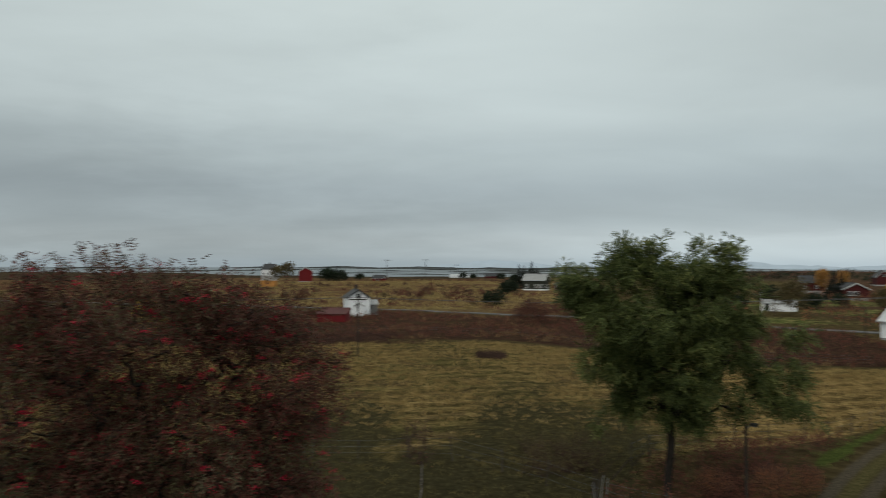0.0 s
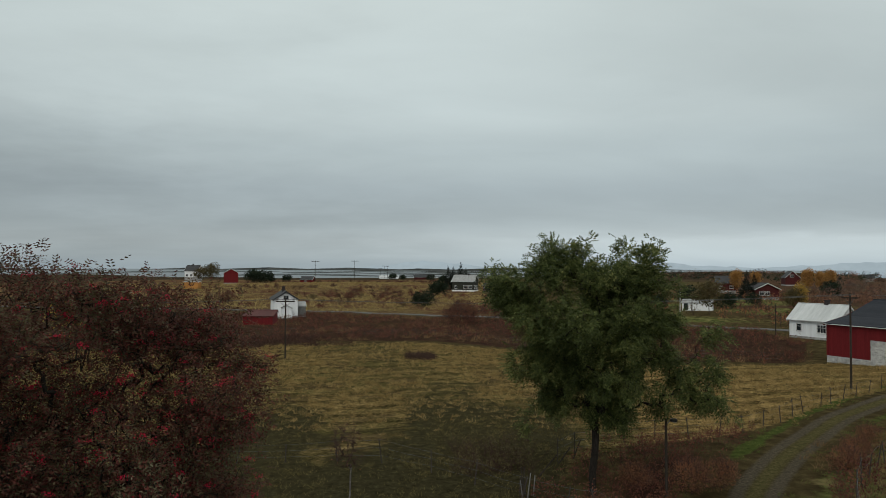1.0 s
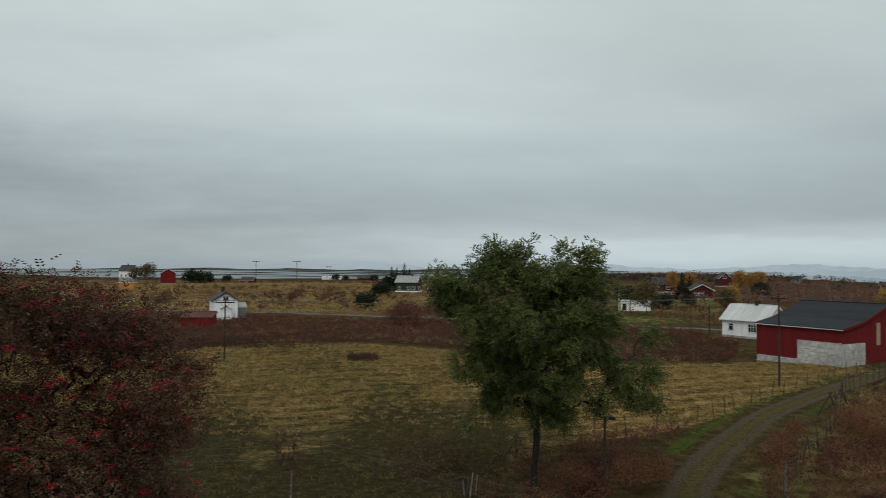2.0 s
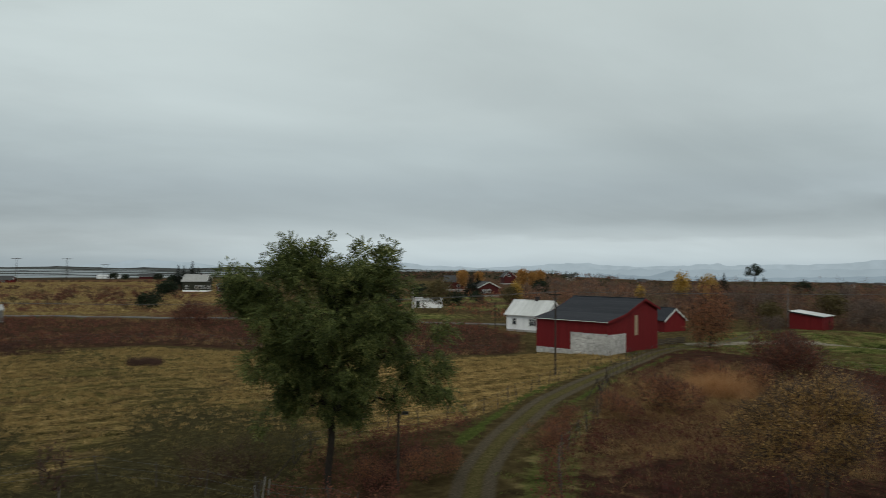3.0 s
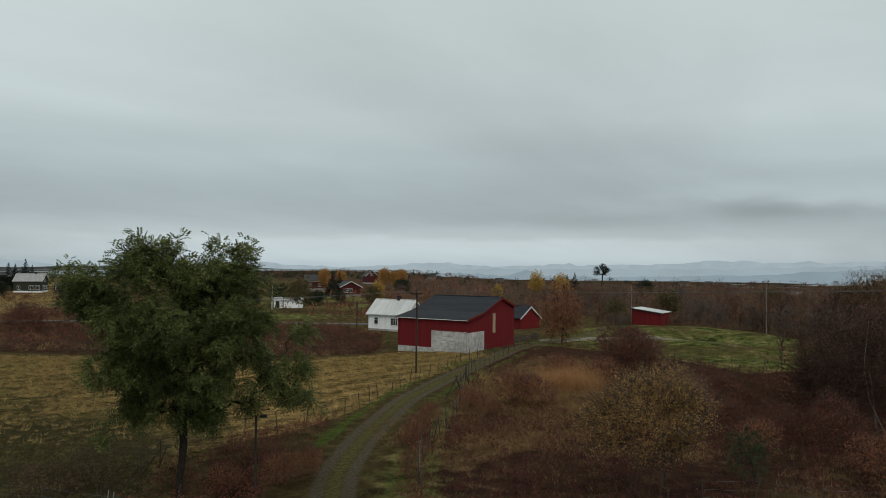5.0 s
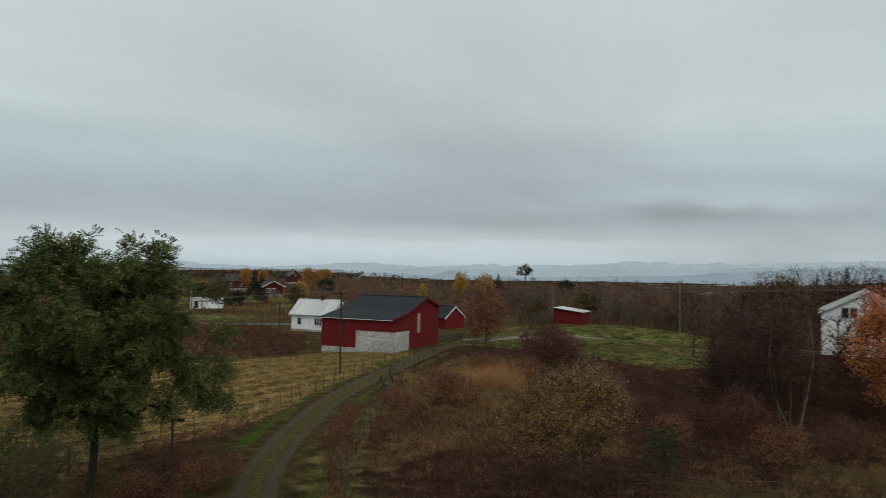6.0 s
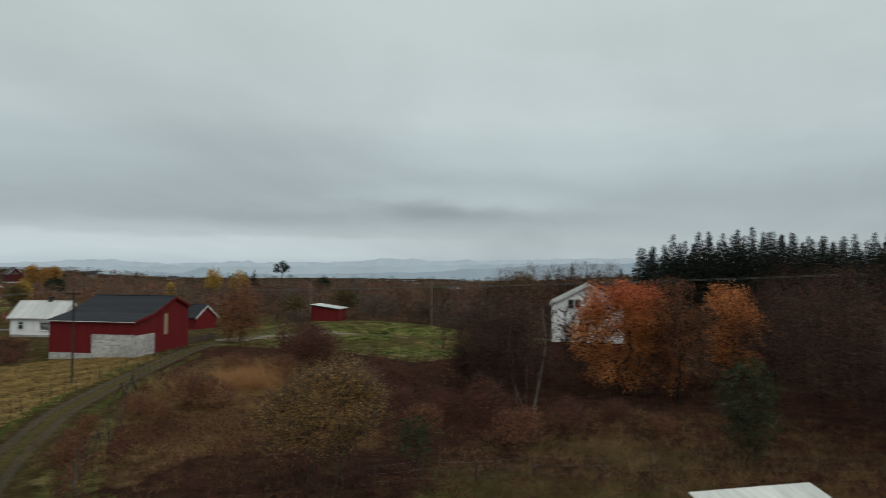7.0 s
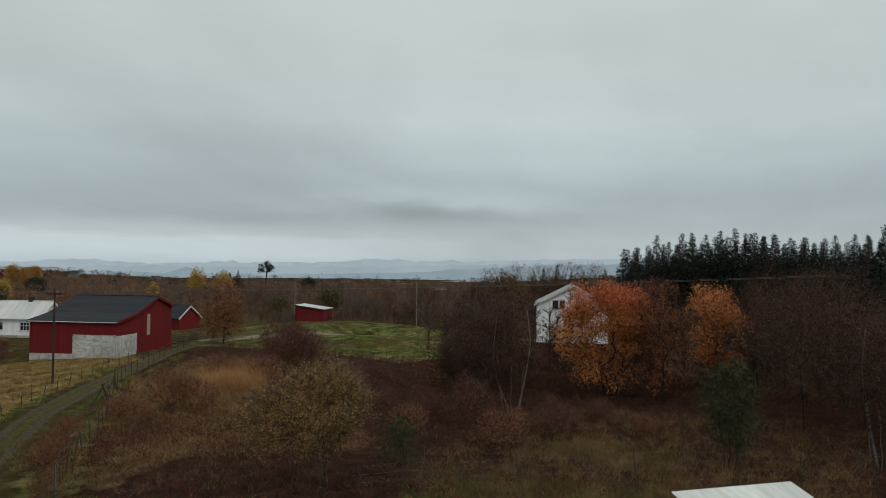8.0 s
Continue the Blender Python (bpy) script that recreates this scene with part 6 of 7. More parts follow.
set_at(lone, *at(49.45, 500), -49, 1.5, 0.6)


def spruce(seed, tall, wide, label, group=""):
    """A spruce: whorls of drooping boughs, each carrying flat sprays of needles."""
    rng = np.random.RandomState(seed)
    ob = plant("spruce", Matrix.Identity(4), label, "tree", group)
    tp = Pile()
    bars(tp, [(0, 0, -0.3), (0, 0, tall * 0.6)], [(0, 0, tall * 0.6), (0.05, 0, tall)], np.array([0.17, 0.08]), np.array([0.08, 0.01]), 6)
    p0, p1, r0 = [], [], []
    leaf_p, leaf_d, leaf_s = [], [], []
    boughs = int(tall * 18)
    for i in range(boughs):
        k = 0.05 + 0.94 * (i + rng.rand()) / boughs
        a = i * 2.39996 + rng.normal() * 0.25
        ln = wide * min(1.0, (1 - k) / 0.85) ** 1.2 * rng.uniform(0.55, 1.15) + 0.09
        dirn = np.array([math.cos(a), math.sin(a), -0.3 + 0.75 * k * k])
        s = np.array([0, 0, k * tall])
        e = s + dirn * ln
        p0.append(s), p1.append(e), r0.append(0.03 * (1 - k) + 0.008)
        m = max(5, int(ln * 5.5))
        t = np.linspace(0.1, 1.05, m)[:, None]
        side = np.array([-math.sin(a), math.cos(a), 0])
        q = s + dirn * ln * t + side * rng.normal(size=(m, 1)) * 0.22 * ln * (1.15 - t) + rng.normal(size=(m, 3)) * 0.05
        q[:, 2] += 0.10 * ln * (t[:, 0] ** 2)
        leaf_p.append(q)
        leaf_d.append(np.repeat([dirn + np.array([0, 0, -0.15])], m, axis=0))
        leaf_s.append(np.full((m, 1), 0.80 * (1.1 - 0.86 * k ** 1.3)))
    spikes(tp, p0, p1, np.array(r0))
    under(tp.build("trunk", [BARK]), ob)
    cp = Pile()
    leaves(cp, rng, np.concatenate(leaf_p), np.concatenate(leaf_s), 0, 0.15, 2.3, 0.05, along=np.concatenate(leaf_d))
    under(cp.build("crown", [NEEDLE]), ob)
    return ob


SPRUCES = [spruce(s, t, w, "dark spruce in a dense plantation", "spruces of the plantation") for s, t, w in ((101, 13.2, 4.3), (103, 12.4, 3.9), (107, 13.8, 4.4))]
rs = random.Random(5)
spots = [(94.8, 70, 0.90), (96.4, 72, 1.02), (98.2, 75, 1.0), (100.5, 72, 1.05), (103.5, 72, 1.05), (75.9, 118, 0.66), (74.2, 150, 0.68), (73.3, 155, 0.72), (72.2, 150, 0.75), (71.2, 152, 0.72), (70.4, 155, 0.72)]
k = 77.3
while k < 94:
    spots.append((k, rs.uniform(94, 101), (0.80 if k < 79 else 0.88 if k < 88 else 0.80) * rs.uniform(0.88, 1.03)))
    k += rs.uniform(0.5, 0.85)
k = 77.6
while k < 96:
    spots.append((k, rs.uniform(104, 112), rs.uniform(0.84, 0.92) * (1.0 if k < 88 else 0.92)))
    k += rs.uniform(0.5, 0.8)
k = 78.2
while k < 95:
    spots.append((k, rs.uniform(114, 120), rs.uniform(0.90, 0.97) * (1.0 if k < 88 else 0.93)))
    k += rs.uniform(0.7, 1.1)
for a, d, s in ((6.4, 305, 0.8), (7.0, 308, 0.85), (7.4, 312, 0.7), (47.4, 260, 0.72), (46.8, 265, 0.6), (9.6, 320, 0.75), (28.4, 241, 0.72), (28.9, 246, 0.6), (6.0, 302, 0.78), (10.1, 318, 0.7)):
    spots.append((a, d, s))
for k, (a, d, s) in enumerate(spots):
    src = SPRUCES[k % 3]
    ob = src if k < 3 else copy_thing(src, Matrix.Identity(4))
    set_at(ob, *at(a, d), rs.uniform(0, 360), s)

sap = broad_tree("birch_sapling", 131, [(0, 0, 3.3, 0.55, 0.55, 0.9)], (0.15, 0.05, 2.6), 60, 2, 0.05, RUST_LEAF, "thin leafless birch sapling with white stem", bark=BIRCH, tip_r=0.006, gather=0.15, brooms=3, broom=0.35)
set_at(sap, *at(-1.9, 25.0), 30)

rust = broad_tree("rust_birch", 137, [(0, 0, 3.9, 2.3, 2.2, 2.3), (0.7, 0, 3.0, 1.9, 1.8, 1.6), (-0.9, 0, 2.6, 1.8, 1.8, 1.9), (0.1, 0, 5.4, 1.1, 1.1, 0.9), (0.2, 0, 1.5, 2.1, 2.0, 1.1)], (0, 0, 0.9), 460, 22, 0.12, RUST_LEAF, "round rust-red birch beside the track", tip_r=0.006, gather=0.35, brooms=4, broom=0.5)
set_at(rust, *at(46.45, 95), 0, 1.3)

# ---- brush, woods and grass: what nobody could count ----


def scatter(rng, n, ring_or_fan, keep):
    """Random plan places within a fan of bearings and distances, thinned by keep(x, y)."""
    a0, a1, d0, d1 = ring_or_fan
    a = np.radians(rng.uniform(a0, a1, n))
    d = np.sqrt(rng.uniform(d0 ** 2, d1 ** 2, n))
    x, y = d * np.sin(a), d * np.cos(a)
    k = rng.rand(n) < keep(x, y)
    return x[k], y[k]


def stuff(ob, label, category):
    return tagged(ob, label, category, kind="stuff")


def scrub(name, rng, x, y, tall, stems_n, leaf_n, leaf, mats, label, category, lean=0.35, thick=0.006):
    """Low shrubs: bundles of stalks with small leaves along them."""
    pile = Pile()
    z = land(x, y)
    n = len(x)
    h = tall * rng.uniform(0.5, 1.3, n) * (0.6 + 0.8 * lattice(x, y, 7, 77))
    foot = np.stack([x, y, z], -1)
    b = np.repeat(foot, stems_n, axis=0) + rng.normal(size=(n * stems_n, 3)) * np.array([0.16, 0.16, 0.02])
    hh = np.repeat(h, stems_n) * rng.uniform(0.6, 1.1, n * stems_n)
    d = rng.normal(size=(n * stems_n, 3)) * np.array([lean, lean, 0]) + np.array([0, 0, 1.0])
    top = b + d * hh[:, None]
    spikes(pile, b - np.array([0, 0, 0.05]), top, np.full(len(b), thick) * (0.6 + 0.8 * rng.rand(len(b))), 0)
    if leaf_n:
        t = rng.uniform(0.25, 1.0, (len(b) * leaf_n, 1))
        p = np.repeat(b, leaf_n, axis=0) * (1 - t) + np.repeat(top, leaf_n, axis=0) * t + rng.normal(size=(len(b) * leaf_n, 3)) * 0.06
        leaves(pile, rng, p, leaf, 1, 0.0, 1.8, 0.3)
    return stuff(pile.build(name, mats), label, category)


rng = np.random.RandomState(7)
cover_at = lambda key: (lambda x, y: np.clip(plots(x, y)[key], 0, 1))
# brown brush on the slope right of the track
bearing_of = lambda x, y: np.degrees(np.arctan2(x, y))
x, y = scatter(rng, 14000, (31, 108, 17, 92), lambda x, y: cover_at("brush")(x, y) * np.clip(1.5 * lattice(x, y, 6, 91) + 0.25, 0, 1) * (1 - 0.85 * plots(x, y)["tawny"]) * smooth(1.8, 3.2, near_line(x, y, TRACK)))
scrub("brown_brush", rng, x, y, 0.8, 5, 4, 0.10, [MAROON_TWIG, MAROON_LEAF], "waist-high dark red-brown brush on the slope", "brush", thick=0.007)
# tawny grass under the whole slope
x, y = scatter(rng, 26000, (31, 108, 17, 80), lambda x, y: cover_at("brush")(x, y) * np.clip(0.35 + 1.1 * lattice(x, y, 4, 92), 0, 1) * smooth(1.7, 2.6, near_line(x, y, TRACK)) * (0.06 + 0.5 * smooth(56, 47, bearing_of(x, y))) * smooth(27, 40, np.hypot(x, y)))
SLOPE_X, SLOPE_Y = x, y
# red-brown brush band between field and road
x, y = scatter(rng, 5200, (-14, 34, 72, 152), lambda x, y: cover_at("brush")(x, y) * np.clip(1.7 * lattice(x, y, 9, 93), 0, 1))
scrub("red_brush", rng, x, y, 0.9, 5, 4, 0.15, [TWIG, BRUSH_LEAF], "band of dark red-brown brush beyond the mown field", "brush", thick=0.012)
# dark weeds under the ash and along the fences
x, y = scatter(rng, 1500, (12, 36, 24, 47), lambda x, y: np.clip(1 - plots(x, y)["field"], 0, 1) * smooth(2.0, 3.4, near_line(x, y, TRACK)))
scrub("dry_weeds", rng, x, y, 0.75, 6, 4, 0.09, [TWIG, BRUSH_LEAF], "dry brown weeds below the ash and along the track", "weeds")


def grass(name, rng, x, y, tall, blades, mat, label, lean=0.5, thick=0.006, clump=0.12):
    pile = Pile()
    z = land(x, y)
    n = len(x)
    foot = np.repeat(np.stack([x, y, z], -1), blades, axis=0) + rng.normal(size=(n * blades, 3)) * np.array([clump, clump, 0.01])
    hh = np.repeat(tall * rng.uniform(0.5, 1.4, n), blades) * rng.uniform(0.5, 1.1, n * blades)
    comb = np.repeat(rng.normal(size=(n, 2)) * 0.4, blades, axis=0)
    d = rng.normal(size=(n * blades, 3)) * np.array([lean, lean, 0]) + np.array([0, 0, 1.0])
    d[:, :2] += comb
    blades_of(pile, rng, foot - np.array([0, 0, 0.03]), foot + d * hh[:, None], thick)
    return stuff(pile.build(name, [mat]), label, "grass")


grass("tawny_grass", rng, SLOPE_X, SLOPE_Y, 0.36, 12, TAWNY, "tawny withered grass covering the slope", 0.55, 0.008, 0.2)
x, y = scatter(rng, 30000, (-34, 42, 30, 92), lambda x, y: cover_at("field")(x, y) * np.clip(1.5 * lattice(x, y, 3.1, 95) * (0.45 + lattice(x, y, 14, 96)), 0, 1) * np.maximum(smooth(38, 62, np.hypot(x, y)), 0.9 * smooth(14, 20, bearing_of(x, y))))
grass("straw_tufts", rng, x, y, 0.21, 11, HAY, "pale straw tufts of the mown field", 0.8, 0.024, 0.12)
x, y = scatter(rng, 30000, (-34, 42, 30, 88), lambda x, y: cover_at("field")(x, y) * np.clip(1.5 * lattice(x, y, 2.3, 195) * (0.5 + lattice(x, y, 9, 196)), 0, 1))
grass("moss_tufts", rng, x, y, 0.13, 9, FIELD_GRASS, "short olive tufts between the straw of the field", 0.9, 0.014, 0.15)
x, y = scatter(rng, 14000, (30, 108, 18, 80), lambda x, y: smooth(0.42, 0.62, lattice(x, y, 9, 97)) * cover_at("brush")(x, y) * smooth(1.6, 2.6, near_line(x, y, TRACK)) * smooth(56, 47, bearing_of(x, y)) * smooth(36, 48, np.hypot(x, y)))
grass("tall_dry_grass", rng, x, y, 0.5, 14, STRAW, "tall dry straw-coloured grass in the brush", 0.35, 0.008, 0.14)
x, y = scatter(rng, 1300, (45.3, 49.2, 57, 64), lambda x, y: 0.35 + 0.65 * lattice(x, y, 2.1, 94))
grass("dry_reeds", rng, x, y, 1.5, 16, REED, "stand of orange-brown dry reeds", 0.15, 0.012, 0.16)
x, y = scatter(rng, 20000, (14, 66, 22, 112), lambda x, y: np.clip(plots(x, y)["verge"] * 0.8 + plots(x, y)["lawn"] * 0.4, 0, 1) * smooth(0.5, 1.15, np.abs(near_line(x, y, TRACK) - 0.1)) * smooth(1.6, 2.4, near_line(x, y, PATHWAY)))
grass("green_tufts", rng, x, y, 0.16, 16, GREEN_GRASS, "green grass along the track and on the pasture", 0.6, 0.012, 0.15)
x, y = scatter(rng, 5000, (58, 108, 20, 34), lambda x, y: smooth(0.4, 0.7, lattice(x, y, 3.3, 198)) * smooth(34, 29, np.hypot(x, y)))
grass("bank_grass", rng, x, y, 0.3, 14, GREEN_GRASS, "green and yellowing grass on the bank above the shed", 0.6, 0.008, 0.16)
x, y = scatter(rng, 5000, (56, 108, 16, 34), lambda x, y: smooth(0.45, 0.75, lattice(x, y, 5, 98)))
grass("near_grass", rng, x, y, 0.42, 16, DRAB_GRASS, "tall yellowing grass in front of the thicket", 0.4, 0.007, 0.15)
x, y = scatter(rng, 8000, (32, 58, 38, 66), lambda x, y: np.clip(plots(x, y)["tawny"], 0, 1))
grass("slope_tussocks", rng, x, y, 0.4, 14, TAWNY, "thick tawny tussocks on the slope below the track", 0.6, 0.014, 0.2)
x, y = scatter(rng, 5000, (-14, 34, 72, 152), lambda x, y: cover_at("brush")(x, y) * smooth(0.5, 0.7, lattice(x, y, 7, 89)))
grass("band_grass", rng, x, y, 0.6, 10, TAWNY, "tan grass standing in the red-brown brush", 0.4, 0.02, 0.25)
x, y = scatter(rng, 5500, (62, 94, 24, 50), lambda x, y: plots(x, y)["tawny"] * 0.9 + 0.3 * smooth(68, 72, np.degrees(np.arctan2(x, y))) * smooth(28, 33, np.hypot(x, y)))
grass("tan_grass", rng, x, y, 0.42, 14, TAWNY, "patches of rusty and tan grass among dark brush", 0.5, 0.009, 0.16)
x, y = scatter(rng, 4200, (58, 100, 20, 40), lambda x, y: smooth(0.52, 0.68, lattice(x, y, 4.1, 191)) * np.maximum(smooth(27, 23, np.hypot(x, y)), smooth(67, 71, bearing_of(x, y)) * smooth(82, 78, bearing_of(x, y))))
grass("pale_tussocks", rng, x, y, 0.4, 18, DRAB_GRASS, "pale straw tussocks on the bank above the shed", 0.7, 0.009, 0.2)
x, y = scatter(rng, 9000, (44, 66, 76, 118), lambda x, y: plots(x, y)["lawn"] * smooth(0.5, 0.7, lattice(x, y, 5.2, 90)) * smooth(0.9, 1.8, near_line(x, y, PATHWAY)))
grass("pasture_tussocks", rng, x, y, 0.24, 10, DRAB_GRASS, "tan tussocks in the grazed pasture", 0.6, 0.016, 0.2)
x, y = scatter(rng, 9000, (-20, 12, 158, 430), lambda x, y: cover_at("far")(x, y) * np.clip(1.6 * lattice(x, y, 16, 99), 0, 1))
grass("hill_grass", rng, x, y, 0.6, 6, STRAW, "pale tussock grass on the rise beyond the road", 0.8, 0.08, 0.5)


def thicket(name, rng, x, y, tall, wide, mats, label, twigs=26, leafs=34, leaf=0.42, tone_slots=3):
    """Woods seen from afar: small bare trees, each with trunk, twigs and clumps of leaf."""
    pile = Pile()
    n = len(x)
    h = tall * rng.uniform(0.65, 1.2, n) * (0.75 + 0.5 * lattice(x, y, 34, 55)) * rng.choice([0.8, 1.0, 1.15], n, p=[0.4, 0.45, 0.15])
    foot = np.stack([x, y, land(x, y)], -1)
    bars(pile, foot - np.array([0, 0, 0.3]), foot + np.stack([rng.normal(size=n) * 0.3, rng.normal(size=n) * 0.3, h * 0.9], -1), np.full(n, 0.04), np.full(n, 0.012), 3, 0)
    rep = lambda k: np.repeat(np.arange(n), k)
    i = rep(twigs)
    t = rng.uniform(0.15, 0.9, len(i))
    s = foot[i] + np.stack([0 * t, 0 * t, h[i] * t], -1)
    d = rng.normal(size=(len(i), 3))
    d[:, 2] = np.abs(d[:, 2]) * 0.8 + 0.5
    d /= np.linalg.norm(d, axis=1, keepdims=True)
    spikes(pile, s, s + d * (wide * rng.uniform(0.6, 1.3, (len(i), 1))) * (1.15 - t[:, None] * 0.6), np.full(len(i), 0.028), 0)
    tone_pick = np.minimum((smooth(0.2, 0.8, lattice(x, y, 19, 88)) * 0.5 + rng.rand(n) * 0.5) * tone_slots, tone_slots - 0.01).astype(int)
    for q in range(tone_slots):
        j = np.repeat(np.where(tone_pick == q)[0], leafs)
        if not len(j):
            continue
        dd = rng.normal(size=(len(j), 3))
        dd /= np.linalg.norm(dd, axis=1, keepdims=True)
        lobe = rng.randint(0, 4, len(j))
        turn_a = j * 1.7 + lobe * 1.9
        side_r = np.array([0.0, 0.5, 0.55, 0.45])[lobe] * wide
        c = foot[j] + np.stack([side_r * np.cos(turn_a), side_r * np.sin(turn_a), h[j] * np.array([0.72, 0.42, 0.2, 0.56])[lobe]], -1)
        p = c + dd * np.stack([np.full(len(j), wide * 0.72), np.full(len(j), wide * 0.72), h[j] * 0.26], -1) * rng.uniform(0.45, 1.0, (len(j), 1))
        leaves(pile, rng, p, leaf * 1.4, 1 + q, -0.4, 3.2, 0.2)
    return stuff(pile.build(name, mats), label, "woods")


tones = [TWIG, GREY_WOODS, RUST_WOODS, GREY_WOODS, WOODS_LEAF, OLIVE_WOODS]
def clear_of(x, y):
    return np.clip(1 - plots(x, y)["lawn"] * 1.5, 0, 1) * smooth(4, 9, near_line(x, y, ROAD)) * smooth(6, 9, near_line(x, y, TRACK))
x, y = scatter(rng, 420, (43, 80, 128, 195), lambda x, y: clear_of(x, y) * (0.5 + 0.5 * lattice(x, y, 20, 66)))
thicket("near_woods", rng, x, y, 5.2, 2.6, tones, "brown leafless birch woods behind the pasture", 26, 280, 0.19, 5)
x, y = scatter(rng, 1100, (33, 82, 190, 480), lambda x, y: clear_of(x, y) * (0.5 + 0.6 * lattice(x, y, 40, 67)))
thicket("far_woods", rng, x, y, 4.6, 3.0, tones, "brown autumn woods reaching into the distance", 8, 110, 0.40, 5)
x, y = scatter(rng, 2000, (15, 95, 430, 1250), lambda x, y: smooth(0.28, 0.62, lattice(x, y, 80, 68)))
thicket("distant_woods", rng, x, y, 5.4, 5.0, [TWIG, DUSK_LEAF, DARK_LEAF, WOODS_LEAF], "dark low woods near the horizon", 3, 42, 1.15)
x, y = scatter(rng, 260, (62, 108, 58, 98), lambda x, y: smooth(0, 5, -within(x, y, [(68, 34), (70, 12), (90, 8), (92, 34)])) * 0.9 * (1 - plots(x, y)["lawn"]))
thicket("side_woods", rng, x, y, 7.0, 2.2, [TWIG, DUSK_LEAF, DUSK_LEAF, RUST_LEAF], "tangled brown woods below the spruces", 70, 150, 0.22)
x, y = scatter(rng, 1500, (49, 72, 96, 140), lambda x, y: smooth(-9, -5, within(x, y, LAWN)) * smooth(-0.2, -1.5, within(x, y, LAWN)) * (0.3 + 0.7 * lattice(x, y, 6, 166)))
thicket("pasture_edge_shrubs", rng, x, y, 1.7, 1.1, [TWIG, GREY_WOODS, OLIVE_WOODS, RUST_WOODS], "low grey and tan shrubs along the edge of the pasture", 16, 90, 0.13)
x, y = scatter(rng, 300, (21, 34, 128, 300), lambda x, y: smooth(5, 12, near_line(x, y, ROAD)) * np.clip(1.5 * lattice(x, y, 25, 70) - 0.2, 0, 1))
thicket("garden_shrubs", rng, x, y, 3.2, 1.8, [TWIG, BRUSH_LEAF, RUST_LEAF, DULL_LEAF], "shrubs and small trees round the houses", 22, 46, 0.35)
x, y = scatter(rng, 520, (-17, 11, 165, 450), lambda x, y: np.clip(2.0 * lattice(x, y, 38, 71) - 0.6, 0, 1))
thicket("hill_shrubs", rng, x, y, 1.7, 1.6, [TWIG, DUSK_LEAF, BRUSH_LEAF, DULL_LEAF], "brown shrubs scattered on the rise", 18, 40, 0.4)
x, y = scatter(rng, 330, (2.7, 4.9, 74.3, 76.6), lambda x, y: np.ones_like(x))
scrub("dark_rushes", rng, x, y, 0.8, 5, 0, 0.1, [TWIG], "clump of dark dry rushes in the mown field", "rushes", 0.12, 0.016)
x, y = scatter(rng, 150, (6.5, 12.5, 33, 40), lambda x, y: smooth(0.4, 0.6, lattice(x, y, 1.7, 58)))
scrub("dark_weeds", rng, x, y, 0.7, 7, 3, 0.1, [TWIG, DULL_LEAF], "dark weeds in a churned wet hollow of the field", "weeds", 0.5, 0.01)
x, y = scatter(rng, 700, (-10, -1, 86, 99), lambda x, y: smooth(0.45, 0.6, lattice(x, y, 5, 59)))
scrub("dark_heather", rng, x, y, 0.6, 5, 3, 0.16, [TWIG, DUSK_LEAF], "dark heather along the far field edge", "brush", 0.4, 0.012)

# ---- poles, cables, fences ----


def power_pole(x, y, tall, label, arm=1.5, turn=0.0, group="wooden power poles", lean=0.0, shaft=None):
    """A wooden pole with a crossarm and two insulators."""
    ob = anchor("power_pole", pose(x, y, on_land(x, y), lean, 0, turn), label, "pole", group)
    bm = bmesh.new()
    rod(bm, (0, 0, -0.5), (0, 0, tall), 0.09, 0.068, 10)
    part("shaft", bm, shaft or WOOD, ob)
    if arm:
        bm = bmesh.new()
        box(bm, (-arm / 2, -0.16, tall - 0.42), (arm / 2, -0.07, tall - 0.3), None, 0.01)
        part("crossarm", bm, WOOD, ob)
        for sx in (-1, 1):
            bm = bmesh.new()
            rod(bm, (sx * arm * 0.28, -0.13, tall - 0.41), (0, -0.1, tall - 0.95), 0.02, 0.02, 6)
            part("brace", bm, METAL, ob)
            bm = bmesh.new()
            px = sx * (arm / 2 - 0.1)
            rod(bm, (px, -0.115, tall - 0.3), (px, -0.115, tall - 0.2), 0.02, 0.02, 6)
            rod(bm, (px, -0.115, tall - 0.22), (px, -0.115, tall - 0.1), 0.06, 0.035, 8)
            part("insulator", bm, PORCELAIN, ob)
    return ob


def cable(a, b, sag, r=0.011, name="overhead_cable", label="slack overhead power cable between wooden poles", group="overhead cables"):
    a, b = np.array(a), np.array(b)
    t = np.linspace(0, 1, 25)[:, None]
    p = a * (1 - t) + b * t - np.array([0, 0, 1.0]) * sag * 4 * t * (1 - t)
    across = np.cross(b - a, (0, 0, 1.0))
    across /= np.linalg.norm(across)
    ang = np.arange(5) * 2 * np.pi / 5
    ring = across[None] * np.cos(ang)[:, None] + np.array([[0, 0, 1.0]]) * np.sin(ang)[:, None]
    verts = (p[:, None, :] + r * ring[None]).reshape(-1, 3)
    i, k = np.meshgrid(np.arange(24) * 5, np.arange(5), indexing="ij")
    j = (k + 1) % 5
    faces = np.stack([i + k, i + j, i + 5 + j, i + 5 + k], -1).reshape(-1, 4)
    return tagged(link_mesh(name, verts, [faces], [CABLE], True), label, "cable", group)


